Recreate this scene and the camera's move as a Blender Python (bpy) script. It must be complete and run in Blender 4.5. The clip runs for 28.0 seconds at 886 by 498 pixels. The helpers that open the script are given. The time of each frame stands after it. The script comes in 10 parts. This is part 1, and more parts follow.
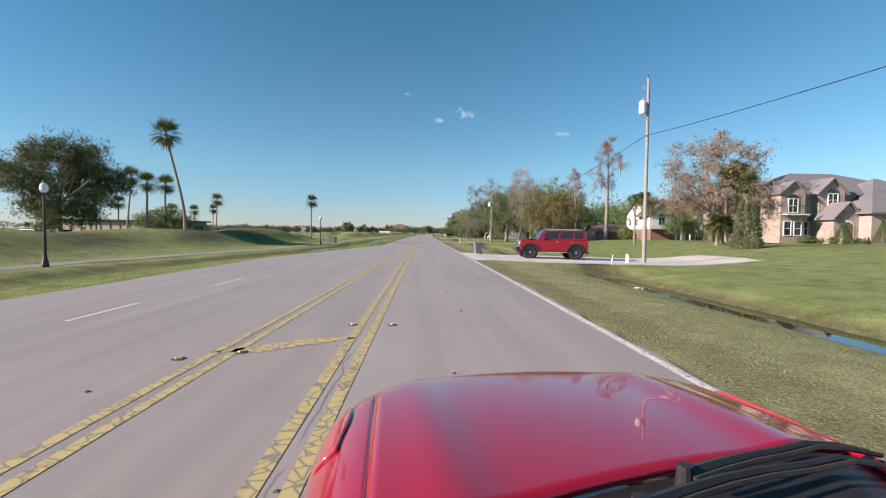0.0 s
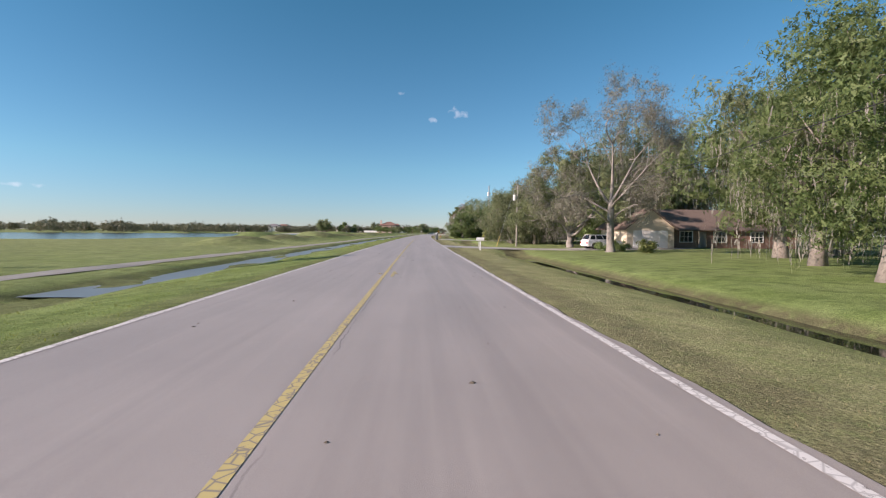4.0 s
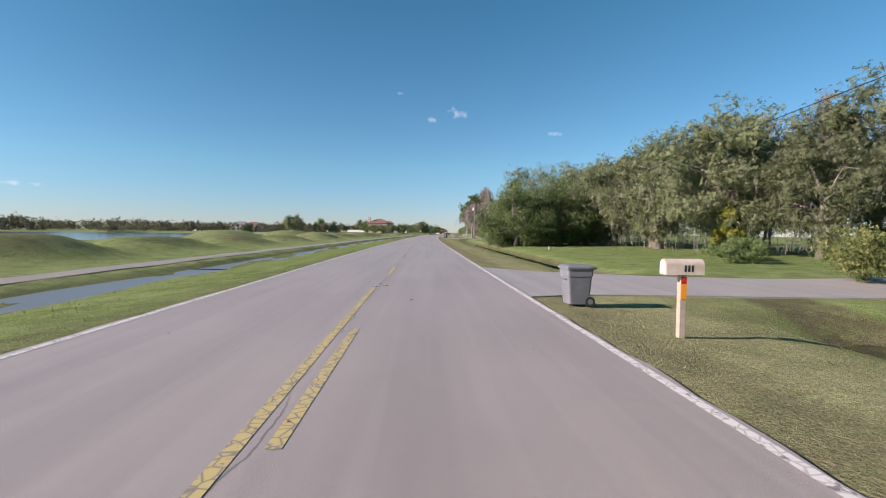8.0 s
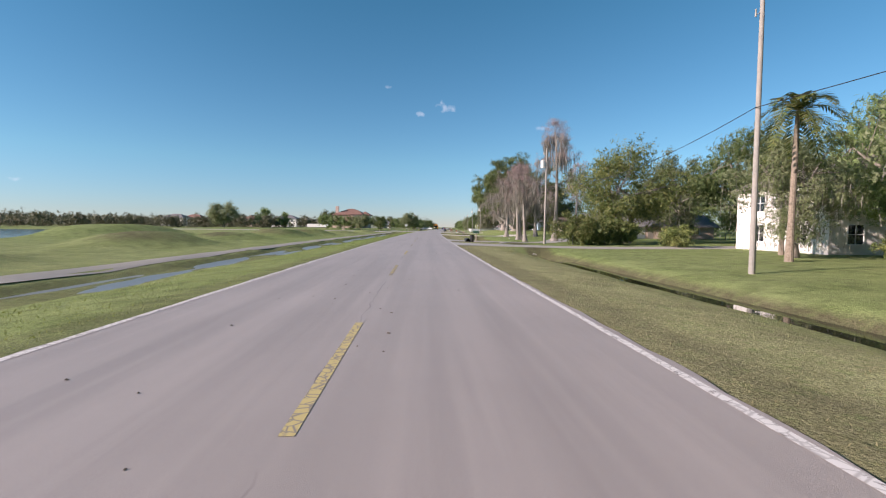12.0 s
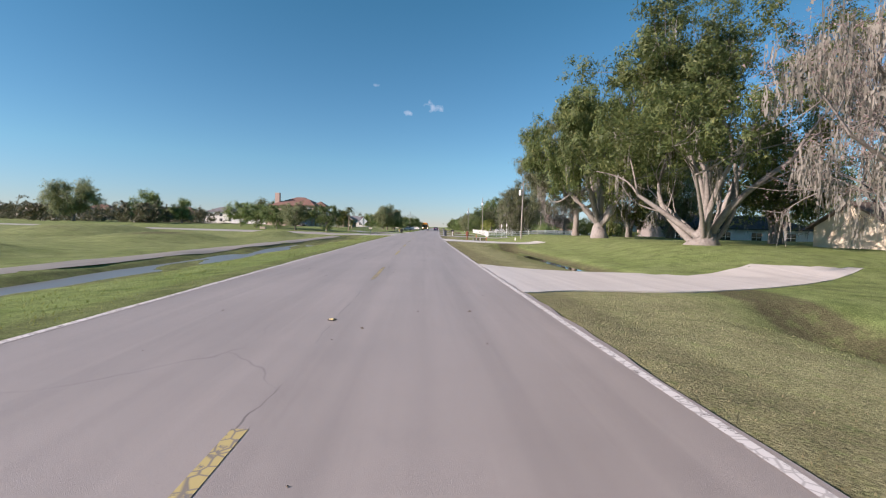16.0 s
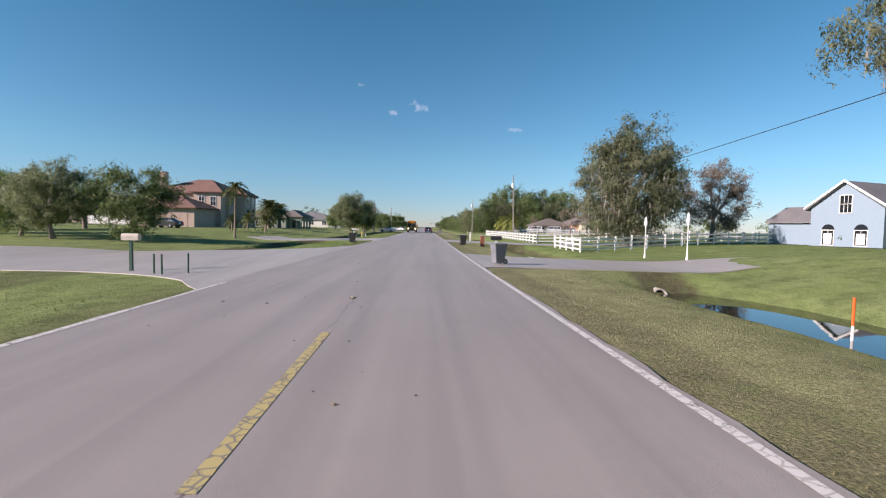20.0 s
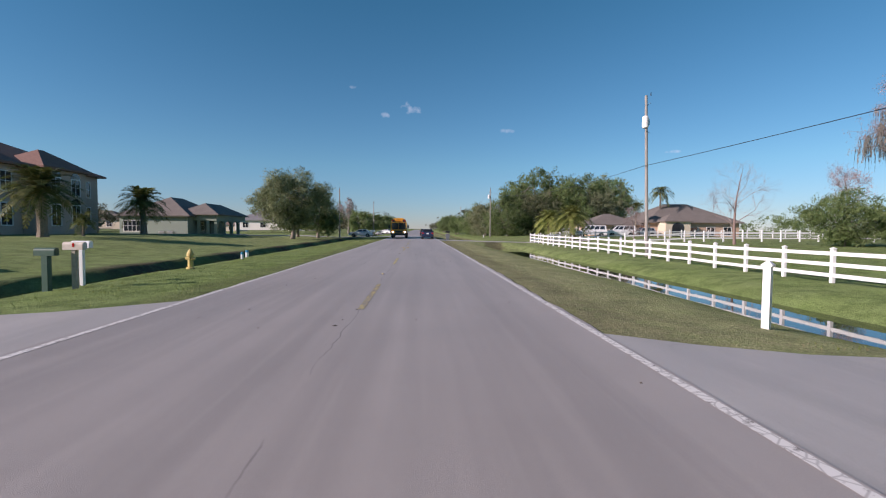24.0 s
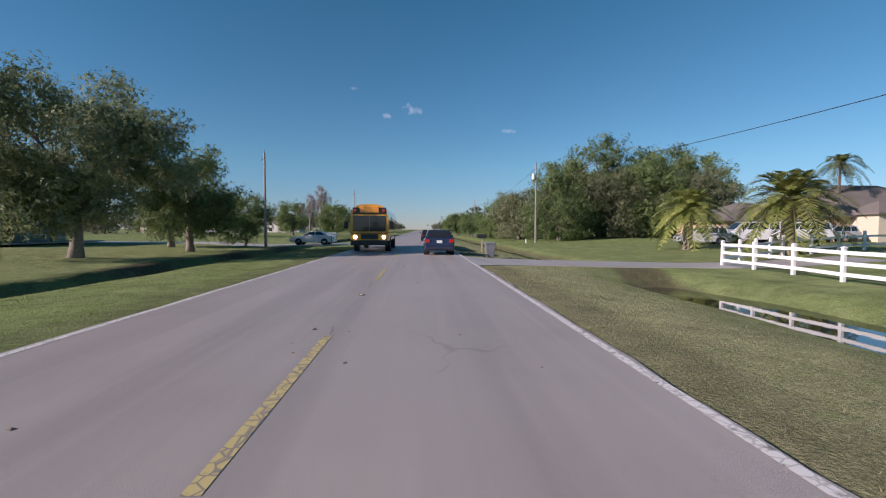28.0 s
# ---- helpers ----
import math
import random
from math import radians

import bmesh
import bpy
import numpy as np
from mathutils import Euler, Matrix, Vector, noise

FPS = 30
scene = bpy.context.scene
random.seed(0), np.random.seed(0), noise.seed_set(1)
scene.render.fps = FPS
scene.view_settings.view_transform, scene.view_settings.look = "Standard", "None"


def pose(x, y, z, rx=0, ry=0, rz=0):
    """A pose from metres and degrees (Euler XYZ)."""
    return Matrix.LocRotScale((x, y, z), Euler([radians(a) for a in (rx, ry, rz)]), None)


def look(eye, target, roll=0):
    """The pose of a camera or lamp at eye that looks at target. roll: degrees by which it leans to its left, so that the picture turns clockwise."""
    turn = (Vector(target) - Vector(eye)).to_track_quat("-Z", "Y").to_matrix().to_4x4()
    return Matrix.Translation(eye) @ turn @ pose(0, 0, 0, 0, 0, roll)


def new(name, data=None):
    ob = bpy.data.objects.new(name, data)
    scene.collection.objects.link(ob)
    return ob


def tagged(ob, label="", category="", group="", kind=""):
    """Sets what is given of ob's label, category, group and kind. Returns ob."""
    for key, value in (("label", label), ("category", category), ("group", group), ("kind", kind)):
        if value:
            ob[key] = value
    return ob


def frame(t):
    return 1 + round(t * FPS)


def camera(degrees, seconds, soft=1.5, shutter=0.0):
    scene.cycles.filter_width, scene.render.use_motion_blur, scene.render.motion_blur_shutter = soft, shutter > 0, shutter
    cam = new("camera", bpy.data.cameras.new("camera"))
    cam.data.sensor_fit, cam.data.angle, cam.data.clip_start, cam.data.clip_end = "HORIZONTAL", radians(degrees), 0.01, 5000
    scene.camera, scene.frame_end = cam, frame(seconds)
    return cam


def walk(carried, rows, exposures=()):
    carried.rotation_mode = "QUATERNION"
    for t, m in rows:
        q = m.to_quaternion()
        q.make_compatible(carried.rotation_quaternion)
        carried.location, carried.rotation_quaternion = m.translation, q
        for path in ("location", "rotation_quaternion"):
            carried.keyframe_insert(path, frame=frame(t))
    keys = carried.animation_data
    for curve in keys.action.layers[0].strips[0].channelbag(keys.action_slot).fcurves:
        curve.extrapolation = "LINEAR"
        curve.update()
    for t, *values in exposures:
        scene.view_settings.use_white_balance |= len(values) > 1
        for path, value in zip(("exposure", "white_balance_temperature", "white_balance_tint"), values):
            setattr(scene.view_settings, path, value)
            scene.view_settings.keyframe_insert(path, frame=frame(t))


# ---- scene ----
# The road runs along a gentle right-hand bend. s: metres along it, lat: metres to the right of its middle.
HEADINGS = [(0.0, 0.94), (44.7, 0.94), (88.6, 1.08), (133.1, 1.3), (178.4, 1.71), (223.5, 2.2), (267.4, 2.9), (309.1, 3.78), (347.6, 4.38),
            (382.0, 5.1), (412.1, 5.93), (438.9, 6.77), (462.9, 7.14), (483.7, 6.99), (504.3, 6.8)]
LINE = np.arange(-400.0, 1200.0, 1.0)
_turns = np.radians(np.interp(LINE, [a for a, _ in HEADINGS], [b for _, b in HEADINGS]))
_x = np.concatenate([[0.0], np.cumsum(np.sin(_turns))[:-1]])
_y = np.concatenate([[0.0], np.cumsum(np.cos(_turns))[:-1]])
_x, _y = _x - _x[400], _y - _y[400]


def along(s, lat):
    """World x, y of road coordinates (numbers or arrays)."""
    c = np.clip(s, LINE[0], LINE[-1])
    h = np.interp(c, LINE, _turns)
    over = s - c
    return np.interp(c, LINE, _x) + lat * np.cos(h) + over * np.sin(h), np.interp(c, LINE, _y) - lat * np.sin(h) + over * np.cos(h)


def turn_at(s):
    """Degrees for rz, so that +y points along the road."""
    return -math.degrees(float(np.interp(s, LINE, _turns)))


def spot(s, lat, z=0.0, turn=0.0, size=1.0):
    x, y = along(float(s), float(lat))
    return pose(float(x), float(y), z, 0, 0, turn_at(s) + turn) @ Matrix.Diagonal((size, size, size, 1))


# ---- camera ----
cam = camera(87.7, 28.0, soft=1.15)
# seconds, s, lat, height, heading, pitch, roll
DRIVE = [
    (0.0, 0.00, 0.85, 1.493, 3.47, -2.01, 0.70),
    (0.5, 11.37, 0.79, 1.493, 3.48, -1.94, 0.67),
    (1.0, 22.59, 0.91, 1.493, 3.57, -1.90, 0.73),
    (1.5, 33.68, 0.99, 1.493, 3.63, -1.95, 0.85),
    (2.0, 44.68, 1.12, 1.493, 3.62, -2.00, 1.02),
    (2.5, 55.64, 0.99, 1.493, 3.69, -2.10, 0.87),
    (3.0, 66.59, 0.94, 1.493, 3.84, -2.10, 0.71),
    (3.5, 77.56, 0.96, 1.493, 4.03, -2.08, 0.61),
    (4.0, 88.57, 1.04, 1.493, 4.20, -2.05, 0.56),
    (4.5, 99.63, 1.20, 1.493, 4.30, -2.04, 0.57),
    (5.0, 110.74, 1.23, 1.493, 4.27, -2.09, 0.71),
    (5.5, 121.90, 1.13, 1.493, 4.24, -2.07, 0.77),
    (6.0, 133.11, 1.21, 1.493, 4.25, -1.93, 0.83),
    (6.5, 144.37, 1.15, 1.493, 4.32, -2.00, 0.78),
    (7.0, 155.67, 1.14, 1.493, 4.34, -1.98, 0.66),
    (7.5, 167.01, 1.13, 1.493, 4.36, -2.02, 0.70),
    (8.0, 178.36, 1.17, 1.493, 4.36, -2.05, 0.74),
    (8.5, 189.70, 1.14, 1.493, 4.47, -2.07, 0.74),
    (9.0, 201.03, 1.14, 1.493, 4.61, -2.22, 0.71),
    (9.5, 212.32, 1.12, 1.493, 4.70, -2.28, 0.62),
    (10.0, 223.55, 1.18, 1.493, 4.73, -2.43, 0.73),
    (10.5, 234.69, 1.15, 1.493, 4.80, -2.40, 0.68),
    (11.0, 245.73, 1.19, 1.493, 5.00, -2.56, 0.75),
    (11.5, 256.65, 1.06, 1.493, 5.35, -2.70, 0.53),
    (12.0, 267.45, 0.96, 1.493, 5.75, -2.70, 0.56),
    (12.5, 278.10, 0.93, 1.493, 6.18, -2.65, 0.63),
    (13.0, 288.61, 0.96, 1.493, 6.59, -2.59, 0.77),
    (13.5, 298.93, 1.06, 1.493, 6.96, -2.55, 0.97),
    (14.0, 309.08, 1.24, 1.493, 7.26, -2.58, 1.26),
    (14.5, 319.02, 1.22, 1.493, 7.48, -2.65, 1.22),
    (15.0, 328.75, 1.28, 1.493, 7.53, -2.82, 1.38),
    (15.5, 338.28, 1.24, 1.493, 7.52, -2.73, 1.36),
    (16.0, 347.57, 1.27, 1.493, 7.51, -2.70, 1.52),
    (16.5, 356.61, 1.24, 1.493, 7.62, -2.63, 1.37),
    (17.0, 365.38, 1.29, 1.493, 7.71, -2.67, 1.35),
    (17.5, 373.86, 1.28, 1.493, 7.82, -2.73, 1.35),
    (18.0, 382.04, 1.30, 1.493, 8.04, -2.74, 1.49),
    (18.5, 389.92, 1.26, 1.493, 8.31, -2.56, 1.50),
    (19.0, 397.53, 1.28, 1.493, 8.62, -2.57, 1.55),
    (19.5, 404.90, 1.21, 1.493, 8.95, -2.52, 1.24),
    (20.0, 412.06, 1.27, 1.493, 9.19, -2.70, 1.06),
    (20.5, 419.02, 1.22, 1.493, 9.36, -2.84, 0.81),
    (21.0, 425.81, 1.25, 1.493, 9.52, -2.88, 0.49),
    (21.5, 432.44, 1.09, 1.493, 9.65, -2.73, 0.31),
    (22.0, 438.92, 1.01, 1.493, 9.75, -2.63, 0.30),
    (22.5, 445.23, 1.00, 1.493, 9.83, -2.55, 0.32),
    (23.0, 451.34, 1.06, 1.493, 9.88, -2.49, 0.37),
    (23.5, 457.24, 1.20, 1.493, 9.92, -2.46, 0.45),
    (24.0, 462.91, 1.11, 1.493, 9.95, -2.50, 0.38),
    (24.5, 468.34, 1.15, 1.493, 9.92, -2.51, 0.33),
    (25.0, 473.57, 1.23, 1.493, 9.80, -2.47, 0.18),
    (25.5, 478.66, 1.27, 1.493, 9.73, -2.47, 0.15),
    (26.0, 483.69, 1.23, 1.493, 9.70, -2.54, 0.09),
    (26.5, 488.75, 1.17, 1.493, 9.73, -2.47, 0.10),
    (27.0, 493.87, 1.20, 1.493, 9.80, -2.43, 0.09),
    (27.5, 499.06, 1.20, 1.493, 9.82, -2.45, 0.08),
    (28.0, 504.32, 1.30, 1.493, 9.71, -2.43, 0.14),
]
PATH = []
for t, s, lat, h, yaw, pitch, roll in DRIVE:
    ex, ey = (float(a) for a in along(s, lat))
    eye = Vector((ex, ey, h))
    yr, pr = radians(yaw), radians(pitch)
    PATH.append((t, look(eye, eye + Vector((math.sin(yr) * math.cos(pr), math.cos(yr) * math.cos(pr), math.sin(pr))), roll)))
walk(cam, PATH, exposures=[(0.0, 0.83, 6780, 24), (2.0, 0.76, 6740, 25), (6.0, 0.79, 6580, 26), (16.0, 0.76, 6560, 26), (20.0, 0.68, 6480, 26), (21.5, 0.58, 6420, 27), (24.0, 0.39, 6300, 28), (28.0, 0.33, 6280, 28)])

# ---- sky and sun ----
SUN_ELEVATION = 24.0
SUN_FROM = -105.0   # compass degrees of the sun, clockwise from +y
world = bpy.data.worlds.new("sky")
scene.world = world
world.use_nodes = True
wn, wl = world.node_tree.nodes, world.node_tree.links
wn.clear()
sky = wn.new("ShaderNodeTexSky")
sky.sky_type = "NISHITA"
sky.sun_disc = False
sky.sun_elevation = radians(SUN_ELEVATION)
sky.sun_rotation = radians(SUN_FROM)
sky.air_density, sky.dust_density, sky.ozone_density = 1.0, 0.0, 1.5
background = wn.new("ShaderNodeBackground")
background.inputs["Strength"].default_value = 0.073
geo = wn.new("ShaderNodeTexCoord")
puff = wn.new("ShaderNodeTexNoise")
puff.inputs["Scale"].default_value, puff.inputs["Detail"].default_value = 60.0, 6.0
wl.new(geo.outputs["Generated"], puff.inputs["Vector"])
# clear winter air: the blue is deep overhead and pale, not yellow, at the horizon
height = wn.new("ShaderNodeSeparateXYZ")
wl.new(geo.outputs["Generated"], height.inputs[0])
tone = wn.new("ShaderNodeValToRGB")
tone.color_ramp.elements[0].position, tone.color_ramp.elements[0].color = 0.0, (0.53, 0.685, 1.0, 1)
tone.color_ramp.elements[1].position, tone.color_ramp.elements[1].color = 0.5, (0.295, 0.90, 0.95, 1)
tone.color_ramp.elements.new(0.13).color = (0.51, 0.885, 1.0, 1)
tone.color_ramp.elements.new(1.0).color = (0.20, 0.45, 0.53, 1)
wl.new(height.outputs["Z"], tone.inputs[0])
clear = wn.new("ShaderNodeMix")
clear.data_type, clear.blend_type = "RGBA", "MULTIPLY"
clear.inputs["Factor"].default_value = 1.0
wl.new(sky.outputs[0], clear.inputs["A"])
wl.new(tone.outputs[0], clear.inputs["B"])
last = clear.outputs["Result"]
# small fair-weather clouds: heading, elevation, half width, half height (degrees), density
for head, elev, wide, high, dense in [(6.2, 14.5, 2.0, 1.0, 0.42), (2.9, 13.6, 0.9, 0.55, 0.3), (17.6, 11.8, 1.8, 0.45, 0.26), (-21.0, 25.6, 2.6, 1.3, 0.9),
                                      (-1.0, 16.5, 1.0, 0.3, 0.25), (36.0, 8.6, 1.2, 0.3, 0.4), (-38.0, 4.0, 3.2, 0.35, 0.3)]:
    a, e = radians(head), radians(elev)
    ahead = Vector((math.sin(a) * math.cos(e), math.cos(a) * math.cos(e), math.sin(e)))
    side = Vector((math.cos(a), -math.sin(a), 0))
    dots = []
    for axis, size in ((side, wide), (side.cross(ahead), high)):
        d = wn.new("ShaderNodeVectorMath")
        d.operation = "DOT_PRODUCT"
        d.inputs[1].default_value = axis / radians(size)
        wl.new(geo.outputs["Generated"], d.inputs[0])
        off = wn.new("ShaderNodeMath")
        off.operation = "SUBTRACT"
        off.inputs[1].default_value = axis.dot(ahead) / radians(size)
        wl.new(d.outputs["Value"], off.inputs[0])
        sq = wn.new("ShaderNodeMath")
        sq.operation = "POWER"
        sq.inputs[1].default_value = 2.0
        ab = wn.new("ShaderNodeMath")
        ab.operation = "ABSOLUTE"
        wl.new(off.outputs[0], ab.inputs[0])
        wl.new(ab.outputs[0], sq.inputs[0])
        dots.append(sq)
    total = wn.new("ShaderNodeMath")
    wl.new(dots[0].outputs[0], total.inputs[0])
    wl.new(dots[1].outputs[0], total.inputs[1])
    rim = wn.new("ShaderNodeMath")
    rim.operation = "MULTIPLY_ADD"
    rim.inputs[1].default_value, rim.inputs[2].default_value = 2.6, -1.0
    wl.new(puff.outputs["Fac"], rim.inputs[0])
    body = wn.new("ShaderNodeMath")
    body.operation = "SUBTRACT"
    body.use_clamp = True
    wl.new(rim.outputs[0], body.inputs[0])
    wl.new(total.outputs[0], body.inputs[1])
    gain = wn.new("ShaderNodeMath")
    gain.operation = "MULTIPLY"
    gain.inputs[1].default_value = dense * 1.6
    gain.use_clamp = True
    wl.new(body.outputs[0], gain.inputs[0])
    front = wn.new("ShaderNodeVectorMath")
    front.operation = "DOT_PRODUCT"
    front.inputs[1].default_value = ahead
    wl.new(geo.outputs["Generated"], front.inputs[0])
    facing = wn.new("ShaderNodeMath")
    facing.operation = "GREATER_THAN"
    facing.inputs[1].default_value = 0.5
    wl.new(front.outputs["Value"], facing.inputs[0])
    both = wn.new("ShaderNodeMath")
    both.operation = "MULTIPLY"
    wl.new(facing.outputs[0], both.inputs[0])
    wl.new(gain.outputs[0], both.inputs[1])
    mix = wn.new("ShaderNodeMix")
    mix.data_type = "RGBA"
    mix.inputs["B"].default_value = (8.0, 8.6, 9.2, 1)
    wl.new(both.outputs[0], mix.inputs["Factor"])
    wl.new(last, mix.inputs["A"])
    last = mix.outputs["Result"]
wl.new(last, background.inputs["Color"])
wl.new(background.outputs[0], wn.new("ShaderNodeOutputWorld").inputs[0])

sun = new("sun", bpy.data.lights.new("sun", "SUN"))
sun.data.energy = 5.0
sun.data.angle = radians(0.55)
sun.data.color = (1.0, 0.89, 0.78)
_a, _e = radians(SUN_FROM), radians(SUN_ELEVATION)
sun.matrix_world = look((0, 0, 60), (-math.sin(_a) * math.cos(_e), -math.cos(_a) * math.cos(_e), 60 - math.sin(_e)))

# ---- helpers for building ----
def part(name, bm, material, parent=None, label="", smooth=False):
    """Link a bmesh as one mesh object, under a thing or a part."""
    me = bpy.data.meshes.new(name)
    bm.to_mesh(me)
    bm.free()
    return placed(name, me, material, parent, label, smooth)


def placed(name, me, material, parent=None, label="", smooth=False):
    if material and not me.materials:
        me.materials.append(material)
    if smooth:
        me.polygons.foreach_set("use_smooth", [True] * len(me.polygons))
    ob = new(name, me)
    if parent:
        ob.parent = parent
    if label:
        ob["label"] = label
    return ob


def quads_mesh(name, verts, faces, smooth=False):
    """A mesh from arrays: verts (n, 3), faces (m, 3 or 4)."""
    me = bpy.data.meshes.new(name)
    verts, faces = np.asarray(verts, np.float32), np.asarray(faces, np.int32)
    k = faces.shape[1]
    me.vertices.add(len(verts))
    me.vertices.foreach_set("co", verts.ravel())
    me.loops.add(faces.size)
    me.loops.foreach_set("vertex_index", faces.ravel())
    me.polygons.add(len(faces))
    me.polygons.foreach_set("loop_start", np.arange(0, faces.size, k, dtype=np.int32))
    me.polygons.foreach_set("loop_total", np.full(len(faces), k, np.int32))
    me.update(calc_edges=True)
    me.polygons.foreach_set("use_smooth", np.full(len(faces), smooth))
    return me


def thing(name, m, label, category, group="", kind=""):
    ob = new(name)
    ob.empty_display_size = 0.2
    ob.matrix_basis = m
    return tagged(ob, label, category, group, kind)


def box(bm, x0, x1, y0, y1, z0, z1, bevel=0.0):
    """A box in a bmesh, with rounded edges if asked."""
    m = Matrix.Translation(((x0 + x1) / 2, (y0 + y1) / 2, (z0 + z1) / 2)) @ Matrix.Diagonal((abs(x1 - x0), abs(y1 - y0), abs(z1 - z0), 1))
    made = bmesh.ops.create_cube(bm, size=1.0, matrix=m)["verts"]
    if bevel:
        edges = list({e for v in made for e in v.link_edges})
        bmesh.ops.bevel(bm, geom=edges, offset=bevel, segments=2, profile=0.5, affect="EDGES")


def boxed(name, dims, material, parent, label="", bevel=0.0):
    bm = bmesh.new()
    box(bm, *dims, bevel=bevel)
    return part(name, bm, material, parent, label)


def tube(bm, points, radii, sides=8, cap=True):
    """A tapered tube along points."""
    rings = []
    pts = [Vector(p) for p in points]
    for i, p in enumerate(pts):
        d = (pts[min(i + 1, len(pts) - 1)] - pts[max(i - 1, 0)]).normalized()
        a = d.orthogonal().normalized() if abs(d.z) < 0.95 else Vector((1, 0, 0))
        a = (a - d * a.dot(d)).normalized()
        b = d.cross(a)
        rings.append([bm.verts.new(p + (a * math.cos(6.2832 * k / sides) + b * math.sin(6.2832 * k / sides)) * radii[i]) for k in range(sides)])
    for r0, r1 in zip(rings, rings[1:]):
        for k in range(sides):
            bm.faces.new((r0[k], r0[(k + 1) % sides], r1[(k + 1) % sides], r1[k]))
    if cap:
        bm.faces.new(rings[0][::-1])
        bm.faces.new(rings[-1])


def loft(bm, sections, cap=True, close=True):
    """Faces between rings of points of equal count."""
    rings = [[bm.verts.new(p) for p in sec] for sec in sections]
    n = len(rings[0])
    for r0, r1 in zip(rings, rings[1:]):
        for k in range(n if close else n - 1):
            bm.faces.new((r0[k], r0[(k + 1) % n], r1[(k + 1) % n], r1[k]))
    if cap and close:
        bm.faces.new(rings[0][::-1])
        bm.faces.new(rings[-1])
    return rings


def prism(bm, outline, depth, axis="x", at=0.0):
    """Outline of 2D points pushed along an axis: x -> (y, z) points, y -> (x, z), z -> (x, y)."""
    def put(p, d):
        return {"x": (d, p[0], p[1]), "y": (p[0], d, p[1]), "z": (p[0], p[1], d)}[axis]
    a = [bm.verts.new(put(p, at)) for p in outline]
    b = [bm.verts.new(put(p, at + depth)) for p in outline]
    n = len(outline)
    for k in range(n):
        bm.faces.new((a[k], a[(k + 1) % n], b[(k + 1) % n], b[k]))
    bm.faces.new(a[::-1])
    bm.faces.new(b)
    bmesh.ops.recalc_face_normals(bm, faces=bm.faces[:])


# ---- materials ----
def material(name, colour, rough=0.7, metal=0.0, grain=None, stain=None, bump=0.0, bump_scale=40.0, coat=0.0, spec=0.5, transmission=0.0, alpha=1.0, island=None, thing_vary=0.0):
    """grain and stain: (scale, strength, other colour); island: other colour that whole pieces vary towards."""
    mat = bpy.data.materials.new(name)
    mat.use_nodes = True
    nt = mat.node_tree
    bsdf = nt.nodes["Principled BSDF"]
    bsdf.inputs["Roughness"].default_value = rough
    bsdf.inputs["Metallic"].default_value = metal
    bsdf.inputs["Coat Weight"].default_value = coat
    bsdf.inputs["Coat Roughness"].default_value = 0.03
    bsdf.inputs["Specular IOR Level"].default_value = spec
    bsdf.inputs["Transmission Weight"].default_value = transmission
    bsdf.inputs["Alpha"].default_value = alpha
    texco = nt.nodes.new("ShaderNodeTexCoord")
    base = nt.nodes.new("ShaderNodeRGB")
    base.outputs[0].default_value = (*colour, 1)
    out = base.outputs[0]

    def blend(factor, other):
        mix = nt.nodes.new("ShaderNodeMix")
        mix.data_type = "RGBA"
        nt.links.new(factor, mix.inputs["Factor"])
        nt.links.new(out, mix.inputs["A"])
        mix.inputs["B"].default_value = (*other, 1)
        return mix.outputs["Result"]

    def scaled(socket, k):
        mul = nt.nodes.new("ShaderNodeMath")
        mul.operation = "MULTIPLY"
        mul.use_clamp = True
        mul.inputs[1].default_value = k
        nt.links.new(socket, mul.inputs[0])
        return mul.outputs[0]

    if island:
        g = nt.nodes.new("ShaderNodeNewGeometry")
        out = blend(g.outputs["Random Per Island"], island)
    if thing_vary:
        info = nt.nodes.new("ShaderNodeObjectInfo")
        out = blend(scaled(info.outputs["Random"], thing_vary), tuple(c * 0.45 for c in colour))
    for spec_ in (grain, stain):
        if spec_:
            tex = nt.nodes.new("ShaderNodeTexNoise")
            tex.inputs["Scale"].default_value = spec_[0]
            tex.inputs["Detail"].default_value = 5.0
            nt.links.new(texco.outputs["Object"], tex.inputs["Vector"])
            ramp = nt.nodes.new("ShaderNodeMapRange")
            ramp.inputs["From Min"].default_value, ramp.inputs["From Max"].default_value = 0.42, 0.68
            nt.links.new(tex.outputs["Fac"], ramp.inputs["Value"])
            out = blend(scaled(ramp.outputs[0], spec_[1]), spec_[2])
    nt.links.new(out, bsdf.inputs["Base Color"])
    if bump:
        tex = nt.nodes.new("ShaderNodeTexNoise")
        tex.inputs["Scale"].default_value = bump_scale
        tex.inputs["Detail"].default_value = 4.0
        nt.links.new(texco.outputs["Object"], tex.inputs["Vector"])
        bp = nt.nodes.new("ShaderNodeBump")
        bp.inputs["Strength"].default_value = bump
        bp.inputs["Distance"].default_value = 0.02
        nt.links.new(tex.outputs["Fac"], bp.inputs["Height"])
        nt.links.new(bp.outputs[0], bsdf.inputs["Normal"])
    return mat


